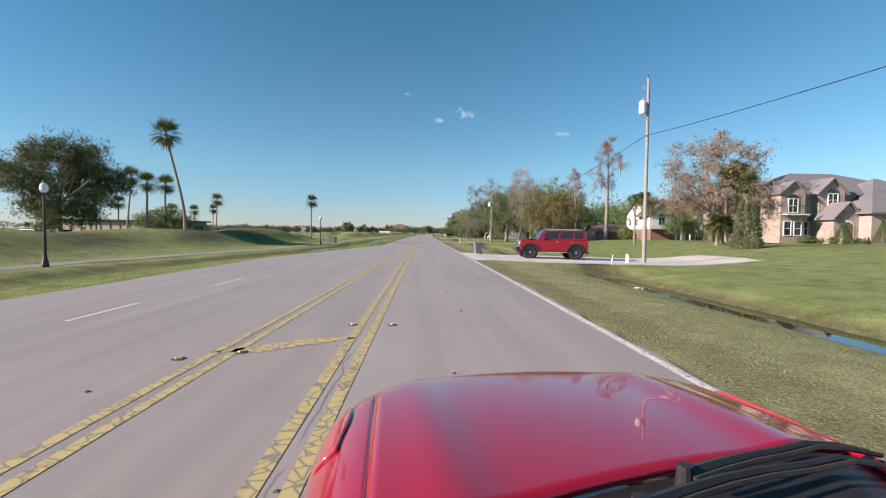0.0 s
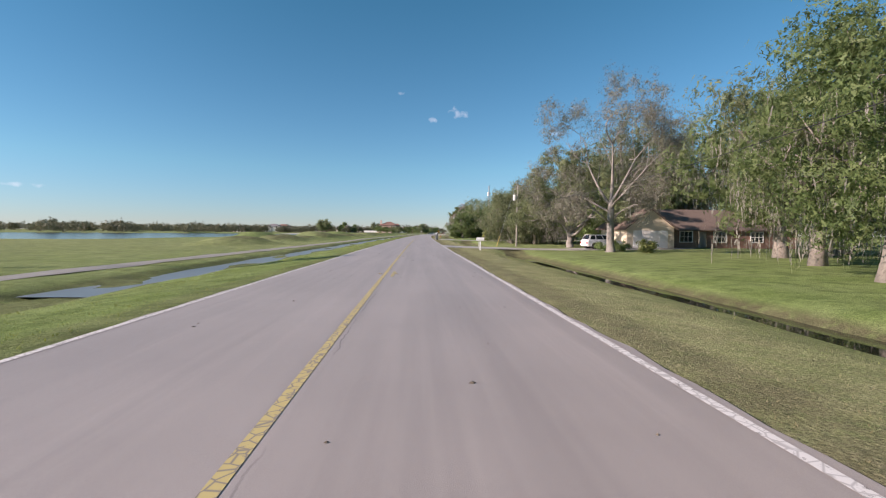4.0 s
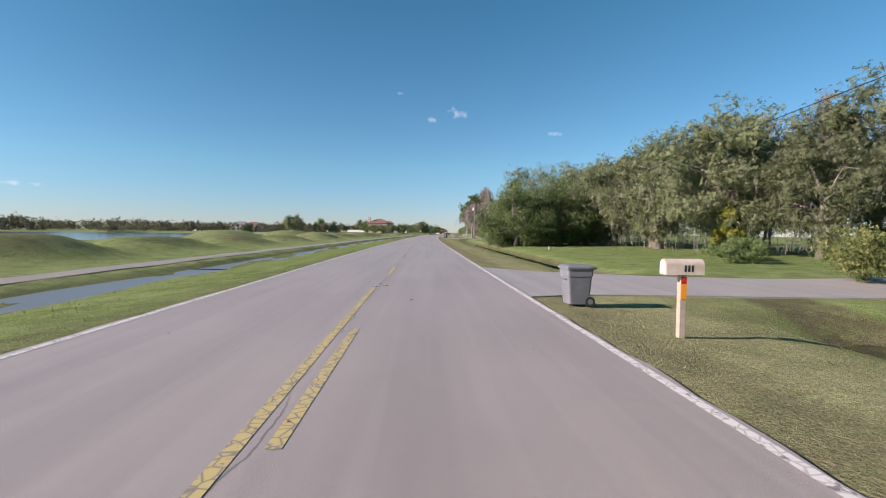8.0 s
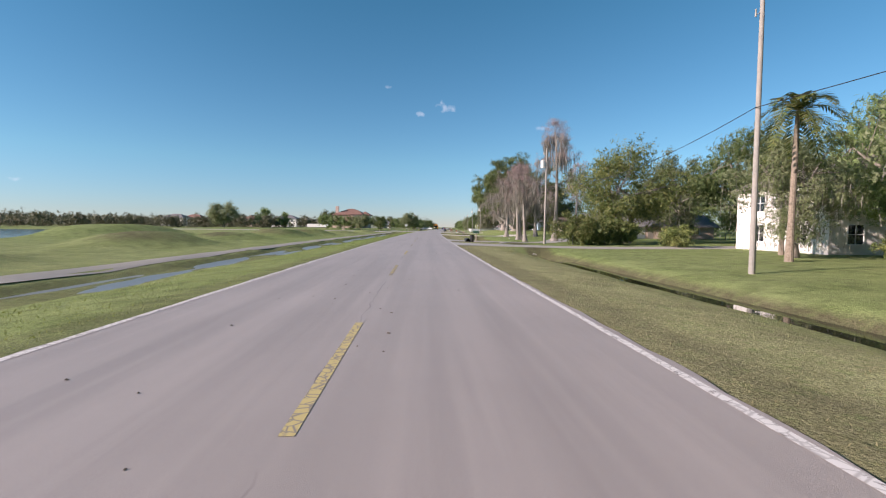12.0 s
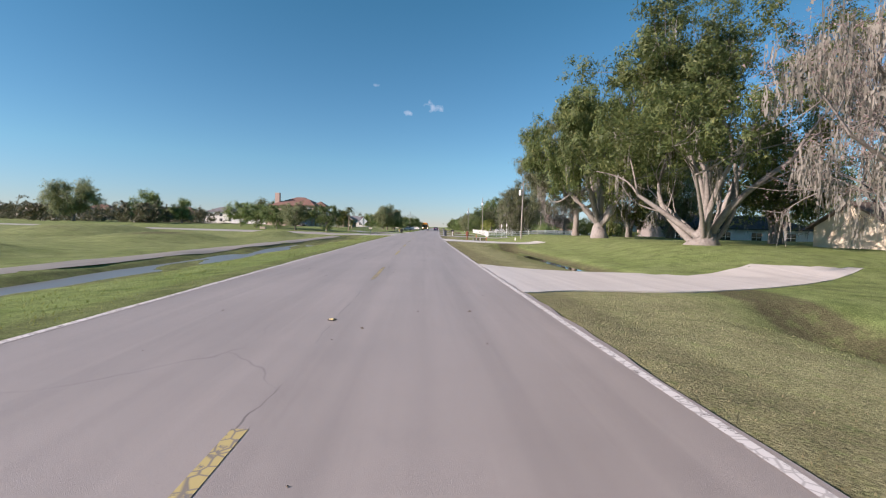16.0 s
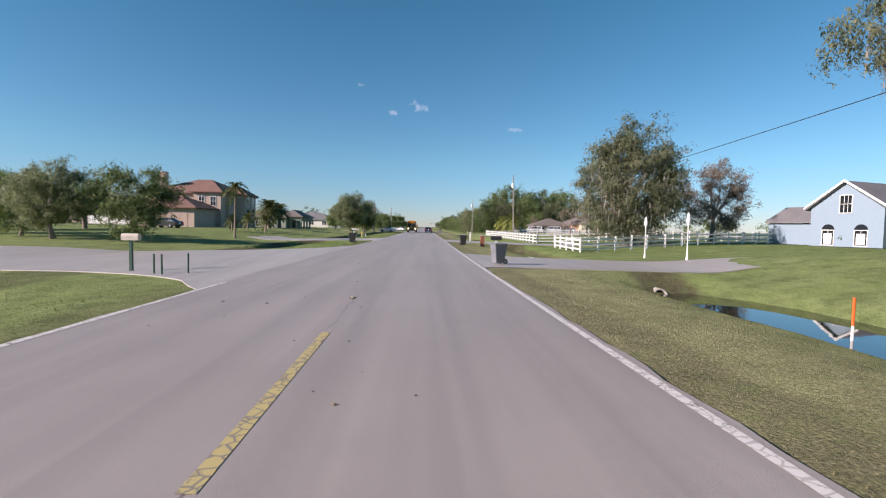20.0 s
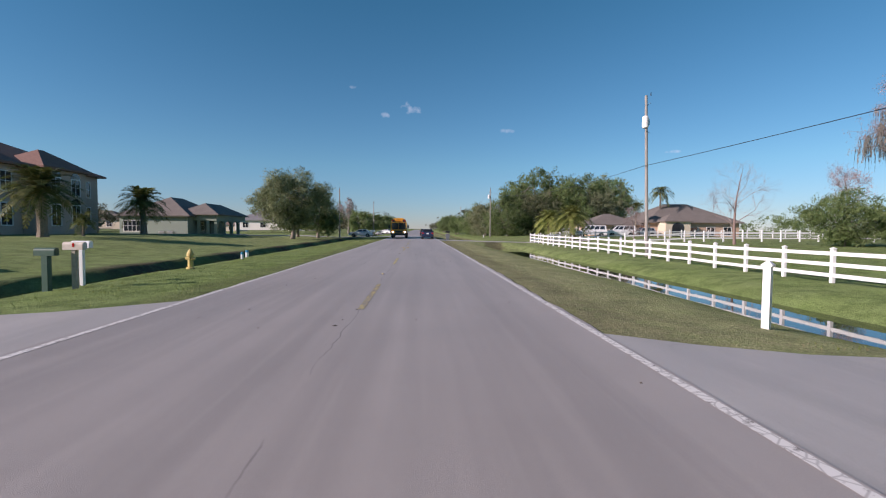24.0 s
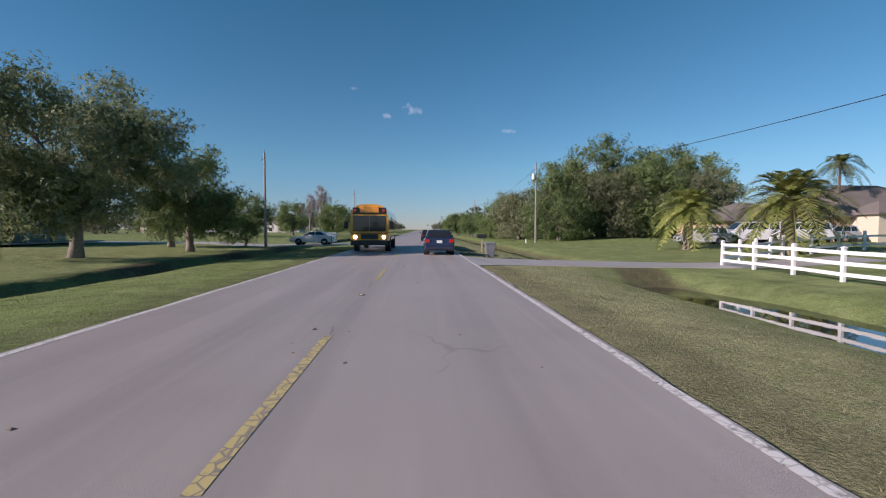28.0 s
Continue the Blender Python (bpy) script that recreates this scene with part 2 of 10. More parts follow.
def leaf_material(name, a, b, c, glow=0.3, ragged=0.0, tall=1.0):
    """Leaves: colour by piece from a to b, some of c; part of the light passes through. ragged: leaflets to the metre that the sprays break into."""
    mat = bpy.data.materials.new(name)
    mat.use_nodes = True
    nt = mat.node_tree
    bsdf = nt.nodes["Principled BSDF"]
    g = nt.nodes.new("ShaderNodeNewGeometry")
    info = nt.nodes.new("ShaderNodeObjectInfo")
    ramp = nt.nodes.new("ShaderNodeValToRGB")
    e = ramp.color_ramp.elements
    e[0].color, e[1].color = (*a, 1), (*b, 1)
    e[1].position = 0.72
    e.new(0.97).color = (*c, 1)
    nt.links.new(g.outputs["Random Per Island"], ramp.inputs[0])
    tc = nt.nodes.new("ShaderNodeTexCoord")
    patch = nt.nodes.new("ShaderNodeTexNoise")
    patch.inputs["Scale"].default_value, patch.inputs["Detail"].default_value = 0.9, 3.0
    nt.links.new(tc.outputs["Object"], patch.inputs["Vector"])
    pm = nt.nodes.new("ShaderNodeMapRange")
    pm.inputs["From Min"].default_value, pm.inputs["From Max"].default_value, pm.inputs["To Max"].default_value = 0.48, 0.72, 0.6
    nt.links.new(patch.outputs["Fac"], pm.inputs["Value"])
    tint = nt.nodes.new("ShaderNodeMix")
    tint.data_type = "RGBA"
    nt.links.new(pm.outputs[0], tint.inputs["Factor"])
    nt.links.new(ramp.outputs[0], tint.inputs["A"])
    tint.inputs["B"].default_value = (*c, 1)
    hsv = nt.nodes.new("ShaderNodeHueSaturation")
    mr = nt.nodes.new("ShaderNodeMapRange")
    mr.inputs["To Min"].default_value, mr.inputs["To Max"].default_value = 0.75, 1.25
    nt.links.new(info.outputs["Random"], mr.inputs["Value"])
    nt.links.new(mr.outputs[0], hsv.inputs["Value"])
    nt.links.new(tint.outputs["Result"], hsv.inputs["Color"])
    nt.links.new(hsv.outputs[0], bsdf.inputs["Base Color"])
    bsdf.inputs["Roughness"].default_value = 0.55
    bsdf.inputs["Specular IOR Level"].default_value = 0.35
    trans = nt.nodes.new("ShaderNodeBsdfTranslucent")
    nt.links.new(hsv.outputs[0], trans.inputs["Color"])
    mix = nt.nodes.new("ShaderNodeMixShader")
    mix.inputs[0].default_value = glow
    nt.links.new(bsdf.outputs[0], mix.inputs[1])
    nt.links.new(trans.outputs[0], mix.inputs[2])
    surface = mix.outputs[0]
    if ragged:
        squash = nt.nodes.new("ShaderNodeMapping")
        squash.inputs["Scale"].default_value = (1.0, 1.0, 1.0 / tall)
        nt.links.new(tc.outputs["Object"], squash.inputs["Vector"])
        gaps = nt.nodes.new("ShaderNodeTexNoise")
        gaps.inputs["Scale"].default_value, gaps.inputs["Detail"].default_value = ragged, 1.0
        nt.links.new(squash.outputs[0], gaps.inputs["Vector"])
        cut = nt.nodes.new("ShaderNodeMath")
        cut.operation = "GREATER_THAN"
        cut.inputs[1].default_value = 0.49
        nt.links.new(gaps.outputs["Fac"], cut.inputs[0])
        holes = nt.nodes.new("ShaderNodeMixShader")
        nt.links.new(cut.outputs[0], holes.inputs[0])
        nt.links.new(nt.nodes.new("ShaderNodeBsdfTransparent").outputs[0], holes.inputs[1])
        nt.links.new(surface, holes.inputs[2])
        surface = holes.outputs[0]
    nt.links.new(surface, nt.nodes["Material Output"].inputs["Surface"])
    return mat


def ground_material():
    mat = bpy.data.materials.new("grass_ground")
    mat.use_nodes = True
    nt = mat.node_tree
    bsdf = nt.nodes["Principled BSDF"]
    bsdf.inputs["Roughness"].default_value = 0.95
    bsdf.inputs["Specular IOR Level"].default_value = 0.1
    tc = nt.nodes.new("ShaderNodeTexCoord")

    def noise_tex(scale, detail=6.0, rough=0.6):
        n = nt.nodes.new("ShaderNodeTexNoise")
        n.inputs["Scale"].default_value, n.inputs["Detail"].default_value, n.inputs["Roughness"].default_value = scale, detail, rough
        nt.links.new(tc.outputs["Object"], n.inputs["Vector"])
        return n.outputs["Fac"]

    def remap(v, lo, hi):
        m = nt.nodes.new("ShaderNodeMapRange")
        m.inputs["From Min"].default_value, m.inputs["From Max"].default_value = lo, hi
        nt.links.new(v, m.inputs["Value"])
        return m.outputs[0]

    def mixed(fac, a, b):
        m = nt.nodes.new("ShaderNodeMix")
        m.data_type = "RGBA"
        nt.links.new(fac, m.inputs["Factor"])
        for key, v in (("A", a), ("B", b)):
            if isinstance(v, tuple):
                m.inputs[key].default_value = (*v, 1)
            else:
                nt.links.new(v, m.inputs[key])
        return m.outputs["Result"]

    def math2(op, a, b):
        m = nt.nodes.new("ShaderNodeMath")
        m.operation = op
        m.use_clamp = True
        for i, v in enumerate((a, b)):
            if isinstance(v, float):
                m.inputs[i].default_value = v
            else:
                nt.links.new(v, m.inputs[i])
        return m.outputs[0]

    dry = nt.nodes.new("ShaderNodeAttribute")
    dry.attribute_name = "dryness"
    bare = nt.nodes.new("ShaderNodeAttribute")
    bare.attribute_name = "bare"
    fine = noise_tex(9.0)
    wide = noise_tex(0.35)
    green = mixed(remap(fine, 0.35, 0.65), (0.112, 0.172, 0.044), (0.188, 0.255, 0.08))
    green = mixed(remap(wide, 0.35, 0.7), green, (0.205, 0.262, 0.098))
    green = mixed(math2("MULTIPLY", remap(noise_tex(1.1), 0.48, 0.66), 0.55), green, (0.066, 0.104, 0.028))
    straw = mixed(remap(noise_tex(14.0), 0.35, 0.65), (0.34, 0.295, 0.17), (0.47, 0.405, 0.265))
    lift = math2("MULTIPLY", math2("ADD", dry.outputs["Fac"], math2("MULTIPLY", dry.outputs["Fac"], remap(noise_tex(1.2), 0.3, 0.75))), 0.5)
    col = mixed(math2("MULTIPLY", lift, math2("ADD", remap(noise_tex(5.0), 0.3, 0.6), 0.4)), green, straw)
    soil = mixed(remap(noise_tex(20.0), 0.35, 0.65), (0.06, 0.05, 0.035), (0.13, 0.10, 0.07))
    col = mixed(math2("MULTIPLY", bare.outputs["Fac"], remap(noise_tex(2.5), 0.15, 0.5)), col, soil)
    for scale, low, high in ((26.0, 0.62, 1.38), (0.8, 0.86, 1.14)):
        tone_ = nt.nodes.new("ShaderNodeHueSaturation")
        span = nt.nodes.new("ShaderNodeMapRange")
        span.inputs["From Min"].default_value, span.inputs["From Max"].default_value = 0.36, 0.64
        span.inputs["To Min"].default_value, span.inputs["To Max"].default_value = low, high
        nt.links.new(noise_tex(scale, 3.0, 0.75), span.inputs["Value"])
        nt.links.new(span.outputs[0], tone_.inputs["Value"])
        nt.links.new(col, tone_.inputs["Color"])
        col = tone_.outputs[0]
    nt.links.new(col, bsdf.inputs["Base Color"])
    bp = nt.nodes.new("ShaderNodeBump")
    bp.inputs["Strength"].default_value, bp.inputs["Distance"].default_value = 0.9, 0.06
    nt.links.new(noise_tex(24.0), bp.inputs["Height"])
    clod = nt.nodes.new("ShaderNodeBump")
    clod.inputs["Strength"].default_value, clod.inputs["Distance"].default_value = 0.2, 0.25
    nt.links.new(noise_tex(2.2), clod.inputs["Height"])
    nt.links.new(bp.outputs[0], clod.inputs["Normal"])
    nt.links.new(clod.outputs[0], bsdf.inputs["Normal"])
    return mat


def asphalt_material(name, a, b, crack):
    mat = bpy.data.materials.new(name)
    mat.use_nodes = True
    nt = mat.node_tree
    bsdf = nt.nodes["Principled BSDF"]
    bsdf.inputs["Roughness"].default_value = 0.52
    bsdf.inputs["Specular IOR Level"].default_value = 0.85
    tc = nt.nodes.new("ShaderNodeTexCoord")
    uv = nt.nodes.new("ShaderNodeUVMap")
    uv.uv_map = "lane"
    sep = nt.nodes.new("ShaderNodeSeparateXYZ")
    nt.links.new(uv.outputs[0], sep.inputs[0])

    def noise_tex(scale, vec, detail=5.0):
        n = nt.nodes.new("ShaderNodeTexNoise")
        n.inputs["Scale"].default_value, n.inputs["Detail"].default_value = scale, detail
        nt.links.new(vec, n.inputs["Vector"])
        return n.outputs["Fac"]

    def remap(v, lo, hi, to=1.0):
        m = nt.nodes.new("ShaderNodeMapRange")
        m.inputs["From Min"].default_value, m.inputs["From Max"].default_value, m.inputs["To Max"].default_value = lo, hi, to
        nt.links.new(v, m.inputs["Value"])
        return m.outputs[0]

    def mixed(fac, p, q):
        m = nt.nodes.new("ShaderNodeMix")
        m.data_type = "RGBA"
        nt.links.new(fac, m.inputs["Factor"])
        for key, v in (("A", p), ("B", q)):
            if isinstance(v, tuple):
                m.inputs[key].default_value = (*v, 1)
            else:
                nt.links.new(v, m.inputs[key])
        return m.outputs["Result"]

    col = mixed(remap(noise_tex(0.25, tc.outputs["Object"]), 0.2, 0.8), a, b)
    stretch = nt.nodes.new("ShaderNodeMapping")
    stretch.inputs["Scale"].default_value = (1.0, 0.03, 1.0)
    nt.links.new(uv.outputs[0], stretch.inputs["Vector"])
    streak = noise_tex(1.6, stretch.outputs[0])
    col = mixed(remap(streak, 0.42, 0.66, 0.5), col, tuple(c * 0.74 for c in a))
    col = mixed(remap(noise_tex(4.5, stretch.outputs[0]), 0.5, 0.75, 0.3), col, tuple(min(1, c * 1.2) for c in b))
    col = mixed(remap(noise_tex(0.9, tc.outputs["Object"]), 0.5, 0.75, 0.2), col, tuple(c * 0.74 for c in a))
    stone = noise_tex(180.0, tc.outputs["Object"], 2.0)
    col = mixed(remap(stone, 0.50, 0.72, 0.45), col, tuple(min(1, c * 1.55) for c in b))
    col = mixed(remap(noise_tex(90.0, tc.outputs["Object"], 2.0), 0.58, 0.78, 0.5), col, tuple(c * 0.45 for c in a))
    if crack:
        # tar-dark hairline cracks across and along the lanes
        bend = nt.nodes.new("ShaderNodeVectorMath")
        bend.operation = "MULTIPLY_ADD"
        wob = nt.nodes.new("ShaderNodeTexNoise")
        wob.inputs["Scale"].default_value = 0.9
        nt.links.new(uv.outputs[0], wob.inputs["Vector"])
        nt.links.new(wob.outputs["Color"], bend.inputs[0])
        bend.inputs[1].default_value = (1.2, 1.2, 0)
        nt.links.new(uv.outputs[0], bend.inputs[2])
        vor = nt.nodes.new("ShaderNodeTexVoronoi")
        vor.feature = "DISTANCE_TO_EDGE"
        vor.inputs["Scale"].default_value = 0.16
        nt.links.new(bend.outputs[0], vor.inputs["Vector"])
        line = remap(vor.outputs["Distance"], 0.0035, 0.0)
        gate = remap(noise_tex(0.12, uv.outputs[0]), 0.60, 0.68, 0.4)
        m = nt.nodes.new("ShaderNodeMath")
        m.operation = "MULTIPLY"
        nt.links.new(line, m.inputs[0])
        nt.links.new(gate, m.inputs[1])
        col = mixed(m.outputs[0], col, (0.05, 0.047, 0.045))
        # open joint between the two lanes, wandering and broken
        way = nt.nodes.new("ShaderNodeMath")
        way.operation = "MULTIPLY_ADD"
        nt.links.new(noise_tex(0.8, uv.outputs[0], 6.0), way.inputs[0])
        way.inputs[1].default_value, way.inputs[2].default_value = 0.34, -0.17
        off = nt.nodes.new("ShaderNodeMath")
        off.operation = "SUBTRACT"
        nt.links.new(sep.outputs[0], off.inputs[0])
        nt.links.new(way.outputs[0], off.inputs[1])
        gap = nt.nodes.new("ShaderNodeMath")
        gap.operation = "ABSOLUTE"
        nt.links.new(off.outputs[0], gap.inputs[0])
        m2 = nt.nodes.new("ShaderNodeMath")
        m2.operation = "MULTIPLY"
        nt.links.new(remap(gap.outputs[0], 0.013, 0.005), m2.inputs[0])
        nt.links.new(remap(noise_tex(0.35, uv.outputs[0]), 0.46, 0.54, 0.6), m2.inputs[1])
        col = mixed(m2.outputs[0], col, (0.06, 0.055, 0.05))
    nt.links.new(col, bsdf.inputs["Base Color"])
    bp = nt.nodes.new("ShaderNodeBump")
    bp.inputs["Strength"].default_value, bp.inputs["Distance"].default_value = 0.35, 0.01
    nt.links.new(stone, bp.inputs["Height"])
    nt.links.new(bp.outputs[0], bsdf.inputs["Normal"])
    return mat


def paint_material(name, colour, worn, cracked=1.0):
    """Road paint: cracked and worn through to the asphalt."""
    mat = bpy.data.materials.new(name)
    mat.use_nodes = True
    nt = mat.node_tree
    bsdf = nt.nodes["Principled BSDF"]
    bsdf.inputs["Roughness"].default_value = 0.7
    tc = nt.nodes.new("ShaderNodeTexCoord")
    n = nt.nodes.new("ShaderNodeTexNoise")
    n.inputs["Scale"].default_value, n.inputs["Detail"].default_value, n.inputs["Roughness"].default_value = 7.0, 8.0, 0.7
    nt.links.new(tc.outputs["Object"], n.inputs["Vector"])
    v = nt.nodes.new("ShaderNodeTexVoronoi")
    v.feature = "DISTANCE_TO_EDGE"
    v.inputs["Scale"].default_value = 8.0
    nt.links.new(tc.outputs["Object"], v.inputs["Vector"])
    cr = nt.nodes.new("ShaderNodeMapRange")
    cr.inputs["From Min"].default_value, cr.inputs["From Max"].default_value, cr.inputs["To Max"].default_value = 0.085, 0.02, cracked
    nt.links.new(v.outputs["Distance"], cr.inputs["Value"])
    mr = nt.nodes.new("ShaderNodeMapRange")
    mr.inputs["From Min"].default_value, mr.inputs["From Max"].default_value = worn, worn + 0.08
    nt.links.new(n.outputs["Fac"], mr.inputs["Value"])
    mx = nt.nodes.new("ShaderNodeMath")
    mx.operation = "MAXIMUM"
    nt.links.new(mr.outputs[0], mx.inputs[0])
    nt.links.new(cr.outputs[0], mx.inputs[1])
    mix = nt.nodes.new("ShaderNodeMix")
    mix.data_type = "RGBA"
    mix.inputs["A"].default_value = (*colour, 1)
    mix.inputs["B"].default_value = (0.19, 0.178, 0.168, 1)
    nt.links.new(mx.outputs[0], mix.inputs["Factor"])
    nt.links.new(mix.outputs["Result"], bsdf.inputs["Base Color"])
    return mat


M_ground = ground_material()
M_road = asphalt_material("road_asphalt", (0.296, 0.266, 0.243), (0.366, 0.329, 0.301), True)
M_drive = asphalt_material("drive_asphalt", (0.335, 0.315, 0.295), (0.415, 0.39, 0.36), True)
M_concrete = asphalt_material("drive_concrete", (0.60, 0.57, 0.52), (0.70, 0.67, 0.615), False)
M_path = asphalt_material("path_paving", (0.27, 0.24, 0.19), (0.34, 0.30, 0.24), False)
M_white_paint = paint_material("white_road_paint", (0.66, 0.65, 0.62), 0.545, 0.5)
M_yellow_paint = paint_material("yellow_road_paint", (0.48, 0.405, 0.17), 0.56, 0.9)
M_yellow_fresh = paint_material("fresh_yellow_paint", (0.55, 0.37, 0.07), 0.66, 0.0)
M_yellow_worn = paint_material("very_worn_yellow_paint", (0.47, 0.39, 0.15), 0.46)
M_water = material("ditch_water", (0.018, 0.020, 0.014), rough=0.02, spec=0.6, bump=0.03, bump_scale=3.0)
M_swale = material("muddy_swale_water", (0.16, 0.15, 0.135), rough=0.3, spec=0.5, bump=0.22, bump_scale=7.0)
M_lake = material("lake_water", (0.03, 0.05, 0.07), rough=0.12, spec=0.6, bump=0.25, bump_scale=1.2)
M_cement = material("cast_concrete", (0.42, 0.40, 0.36), rough=0.9, grain=(18, 0.6, (0.28, 0.26, 0.23)), stain=(2.5, 0.5, (0.16, 0.15, 0.12)), bump=0.3)
M_pipe_shade = material("pipe_shade_colour", (0.015, 0.014, 0.012), rough=0.95)
M_white = material("white_paint", (0.78, 0.77, 0.74), rough=0.5, stain=(3.0, 0.35, (0.58, 0.56, 0.50)))
M_vinyl = material("white_vinyl", (0.80, 0.80, 0.79), rough=0.35, stain=(1.5, 0.3, (0.62, 0.61, 0.56)))
M_black = material("black_plastic", (0.018, 0.018, 0.019), rough=0.45, grain=(30, 0.4, (0.035, 0.035, 0.035)))
M_rubber = material("tyre_rubber", (0.022, 0.021, 0.020), rough=0.85, grain=(25, 0.4, (0.045, 0.042, 0.038)), bump=0.2)
M_steel = material("bare_steel", (0.55, 0.55, 0.54), rough=0.35, metal=0.9, stain=(8, 0.4, (0.30, 0.28, 0.26)))
M_chrome = material("chrome", (0.82, 0.82, 0.82), rough=0.12, metal=1.0)
M_glass = material("dark_window_glass", (0.02, 0.025, 0.03), rough=0.04, spec=0.8)
M_pole_wood = material("weathered_pole_wood", (0.285, 0.27, 0.245), rough=0.9, grain=(14, 0.6, (0.21, 0.19, 0.165)), stain=(1.4, 0.5, (0.38, 0.345, 0.30)), bump=0.5)
M_bark = material("grey_bark", (0.26, 0.225, 0.19), rough=0.95, grain=(9, 0.8, (0.13, 0.11, 0.09)), stain=(1.6, 0.5, (0.26, 0.24, 0.21)), bump=1.0, bump_scale=16)
M_pale_bark = material("pale_cypress_bark", (0.245, 0.222, 0.195), rough=0.95, grain=(5, 0.7, (0.13, 0.115, 0.10)), stain=(0.9, 0.6, (0.32, 0.295, 0.265)), bump=1.0, bump_scale=11)
M_twig = material("bare_twigs", (0.42, 0.35, 0.31), rough=0.95, island=(0.20, 0.14, 0.12))
M_palm_bark = material("palm_trunk", (0.27, 0.22, 0.17), rough=0.95, grain=(11, 0.8, (0.14, 0.11, 0.08)), bump=1.0, bump_scale=12)
L_oak = leaf_material("oak_leaves", (0.096, 0.145, 0.050), (0.186, 0.259, 0.090), (0.230, 0.282, 0.116), 0.45, 13.0)
L_oak_olive = leaf_material("olive_oak_leaves", (0.116, 0.144, 0.069), (0.213, 0.252, 0.120), (0.252, 0.273, 0.151), 0.45, 13.0)
L_bright = leaf_material("bright_leaves", (0.072, 0.105, 0.032), (0.16, 0.20, 0.06), (0.27, 0.27, 0.095), 0.36, 10.0)
L_gold = leaf_material("golden_leaves", (0.15, 0.148, 0.055), (0.285, 0.258, 0.095), (0.36, 0.30, 0.13), 0.4, 14.0)
L_rust = leaf_material("rusty_leaves", (0.21, 0.16, 0.125), (0.35, 0.265, 0.215), (0.31, 0.28, 0.18), 0.4, 14.0)
L_dusty = leaf_material("brownish_green_leaves", (0.118, 0.138, 0.072), (0.205, 0.228, 0.122), (0.25, 0.26, 0.15), 0.45, 13.0)
L_moss = leaf_material("spanish_moss", (0.178, 0.169, 0.140), (0.259, 0.247, 0.205), (0.303, 0.285, 0.241), 0.35, 22.0, 4.0)
L_fig = leaf_material("fig_leaves", (0.055, 0.085, 0.028), (0.12, 0.165, 0.05), (0.20, 0.22, 0.075), 0.36, 10.0)
L_yellow = leaf_material("yellow_leaves", (0.16, 0.20, 0.03), (0.32, 0.34, 0.05), (0.42, 0.40, 0.08), 0.36, 10.0)
L_twig_olive = leaf_material("dry_leaf_haze", (0.165, 0.158, 0.125), (0.27, 0.25, 0.205), (0.25, 0.26, 0.17), 0.35, 18.0)
L_twig = leaf_material("twig_haze", (0.26, 0.19, 0.175), (0.40, 0.30, 0.28), (0.45, 0.35, 0.33), 0.35, 24.0)
L_palm = leaf_material("palm_fronds", (0.045, 0.07, 0.018), (0.11, 0.14, 0.036), (0.19, 0.18, 0.06))
L_date = leaf_material("date_palm_fronds", (0.13, 0.165, 0.04), (0.235, 0.27, 0.07), (0.35, 0.345, 0.11))
L_dead = leaf_material("dead_fronds", (0.16, 0.12, 0.07), (0.27, 0.205, 0.12), (0.33, 0.27, 0.17), 0.1)
L_grass = leaf_material("grass_blades", (0.115, 0.155, 0.026), (0.18, 0.225, 0.046), (0.23, 0.235, 0.075), 0.4)
L_straw = leaf_material("dry_grass_blades", (0.125, 0.115, 0.05), (0.19, 0.165, 0.08), (0.22, 0.185, 0.10), 0.2)
L_dark = leaf_material("dark_oak_leaves", (0.055, 0.076, 0.032), (0.115, 0.145, 0.060), (0.156, 0.173, 0.076), 0.35, 12.0)
L_pink = leaf_material("azalea_flowers", (0.30, 0.07, 0.12), (0.50, 0.14, 0.22), (0.09, 0.12, 0.03))
L_far = leaf_material("far_tree_leaves", (0.075, 0.085, 0.047), (0.135, 0.145, 0.082), (0.190, 0.170, 0.105), 0.3, 4.0)

# ---- ground ----
# driveways on the right: s of the middle, half width at the road
DRIVES = [(31.0, 4.2), (82.0, 2.4), (140.3, 2.8), (194.0, 4.0), (311.0, 2.5), (322.4, 2.0), (363.0, 3.2), (404.5, 3.9), (434.4, 3.8), (465.2, 3.4), (527.0, 2.3)]
LEFT_DRIVES = [(435.0, 10.0), (467.3, 4.4), (556.0, 4.0)]
RIGHT_X = [0, 3.72, 3.95, 7.0, 8.8, 9.8, 10.3, 11.1, 11.6, 12.3, 13.4, 15.5, 20, 40, 4000]
RIGHT_Z = [-0.08, -0.06, -0.04, -0.22, -0.50, -0.84, -1.0, -1.15, -1.0, -0.62, -0.46, -0.40, -0.32, -0.22, -0.2]
LEFT_X = [0, 3.66, 3.92, 6.5, 8.6, 9.9, 11.5, 12.2, 13.2, 17.5, 24, 40, 4000]
LEFT_Z = [-0.08, -0.06, -0.04, -0.26, -0.53, -0.74, -0.76, -0.54, -0.48, -0.47, -0.45, -0.4, -0.4]
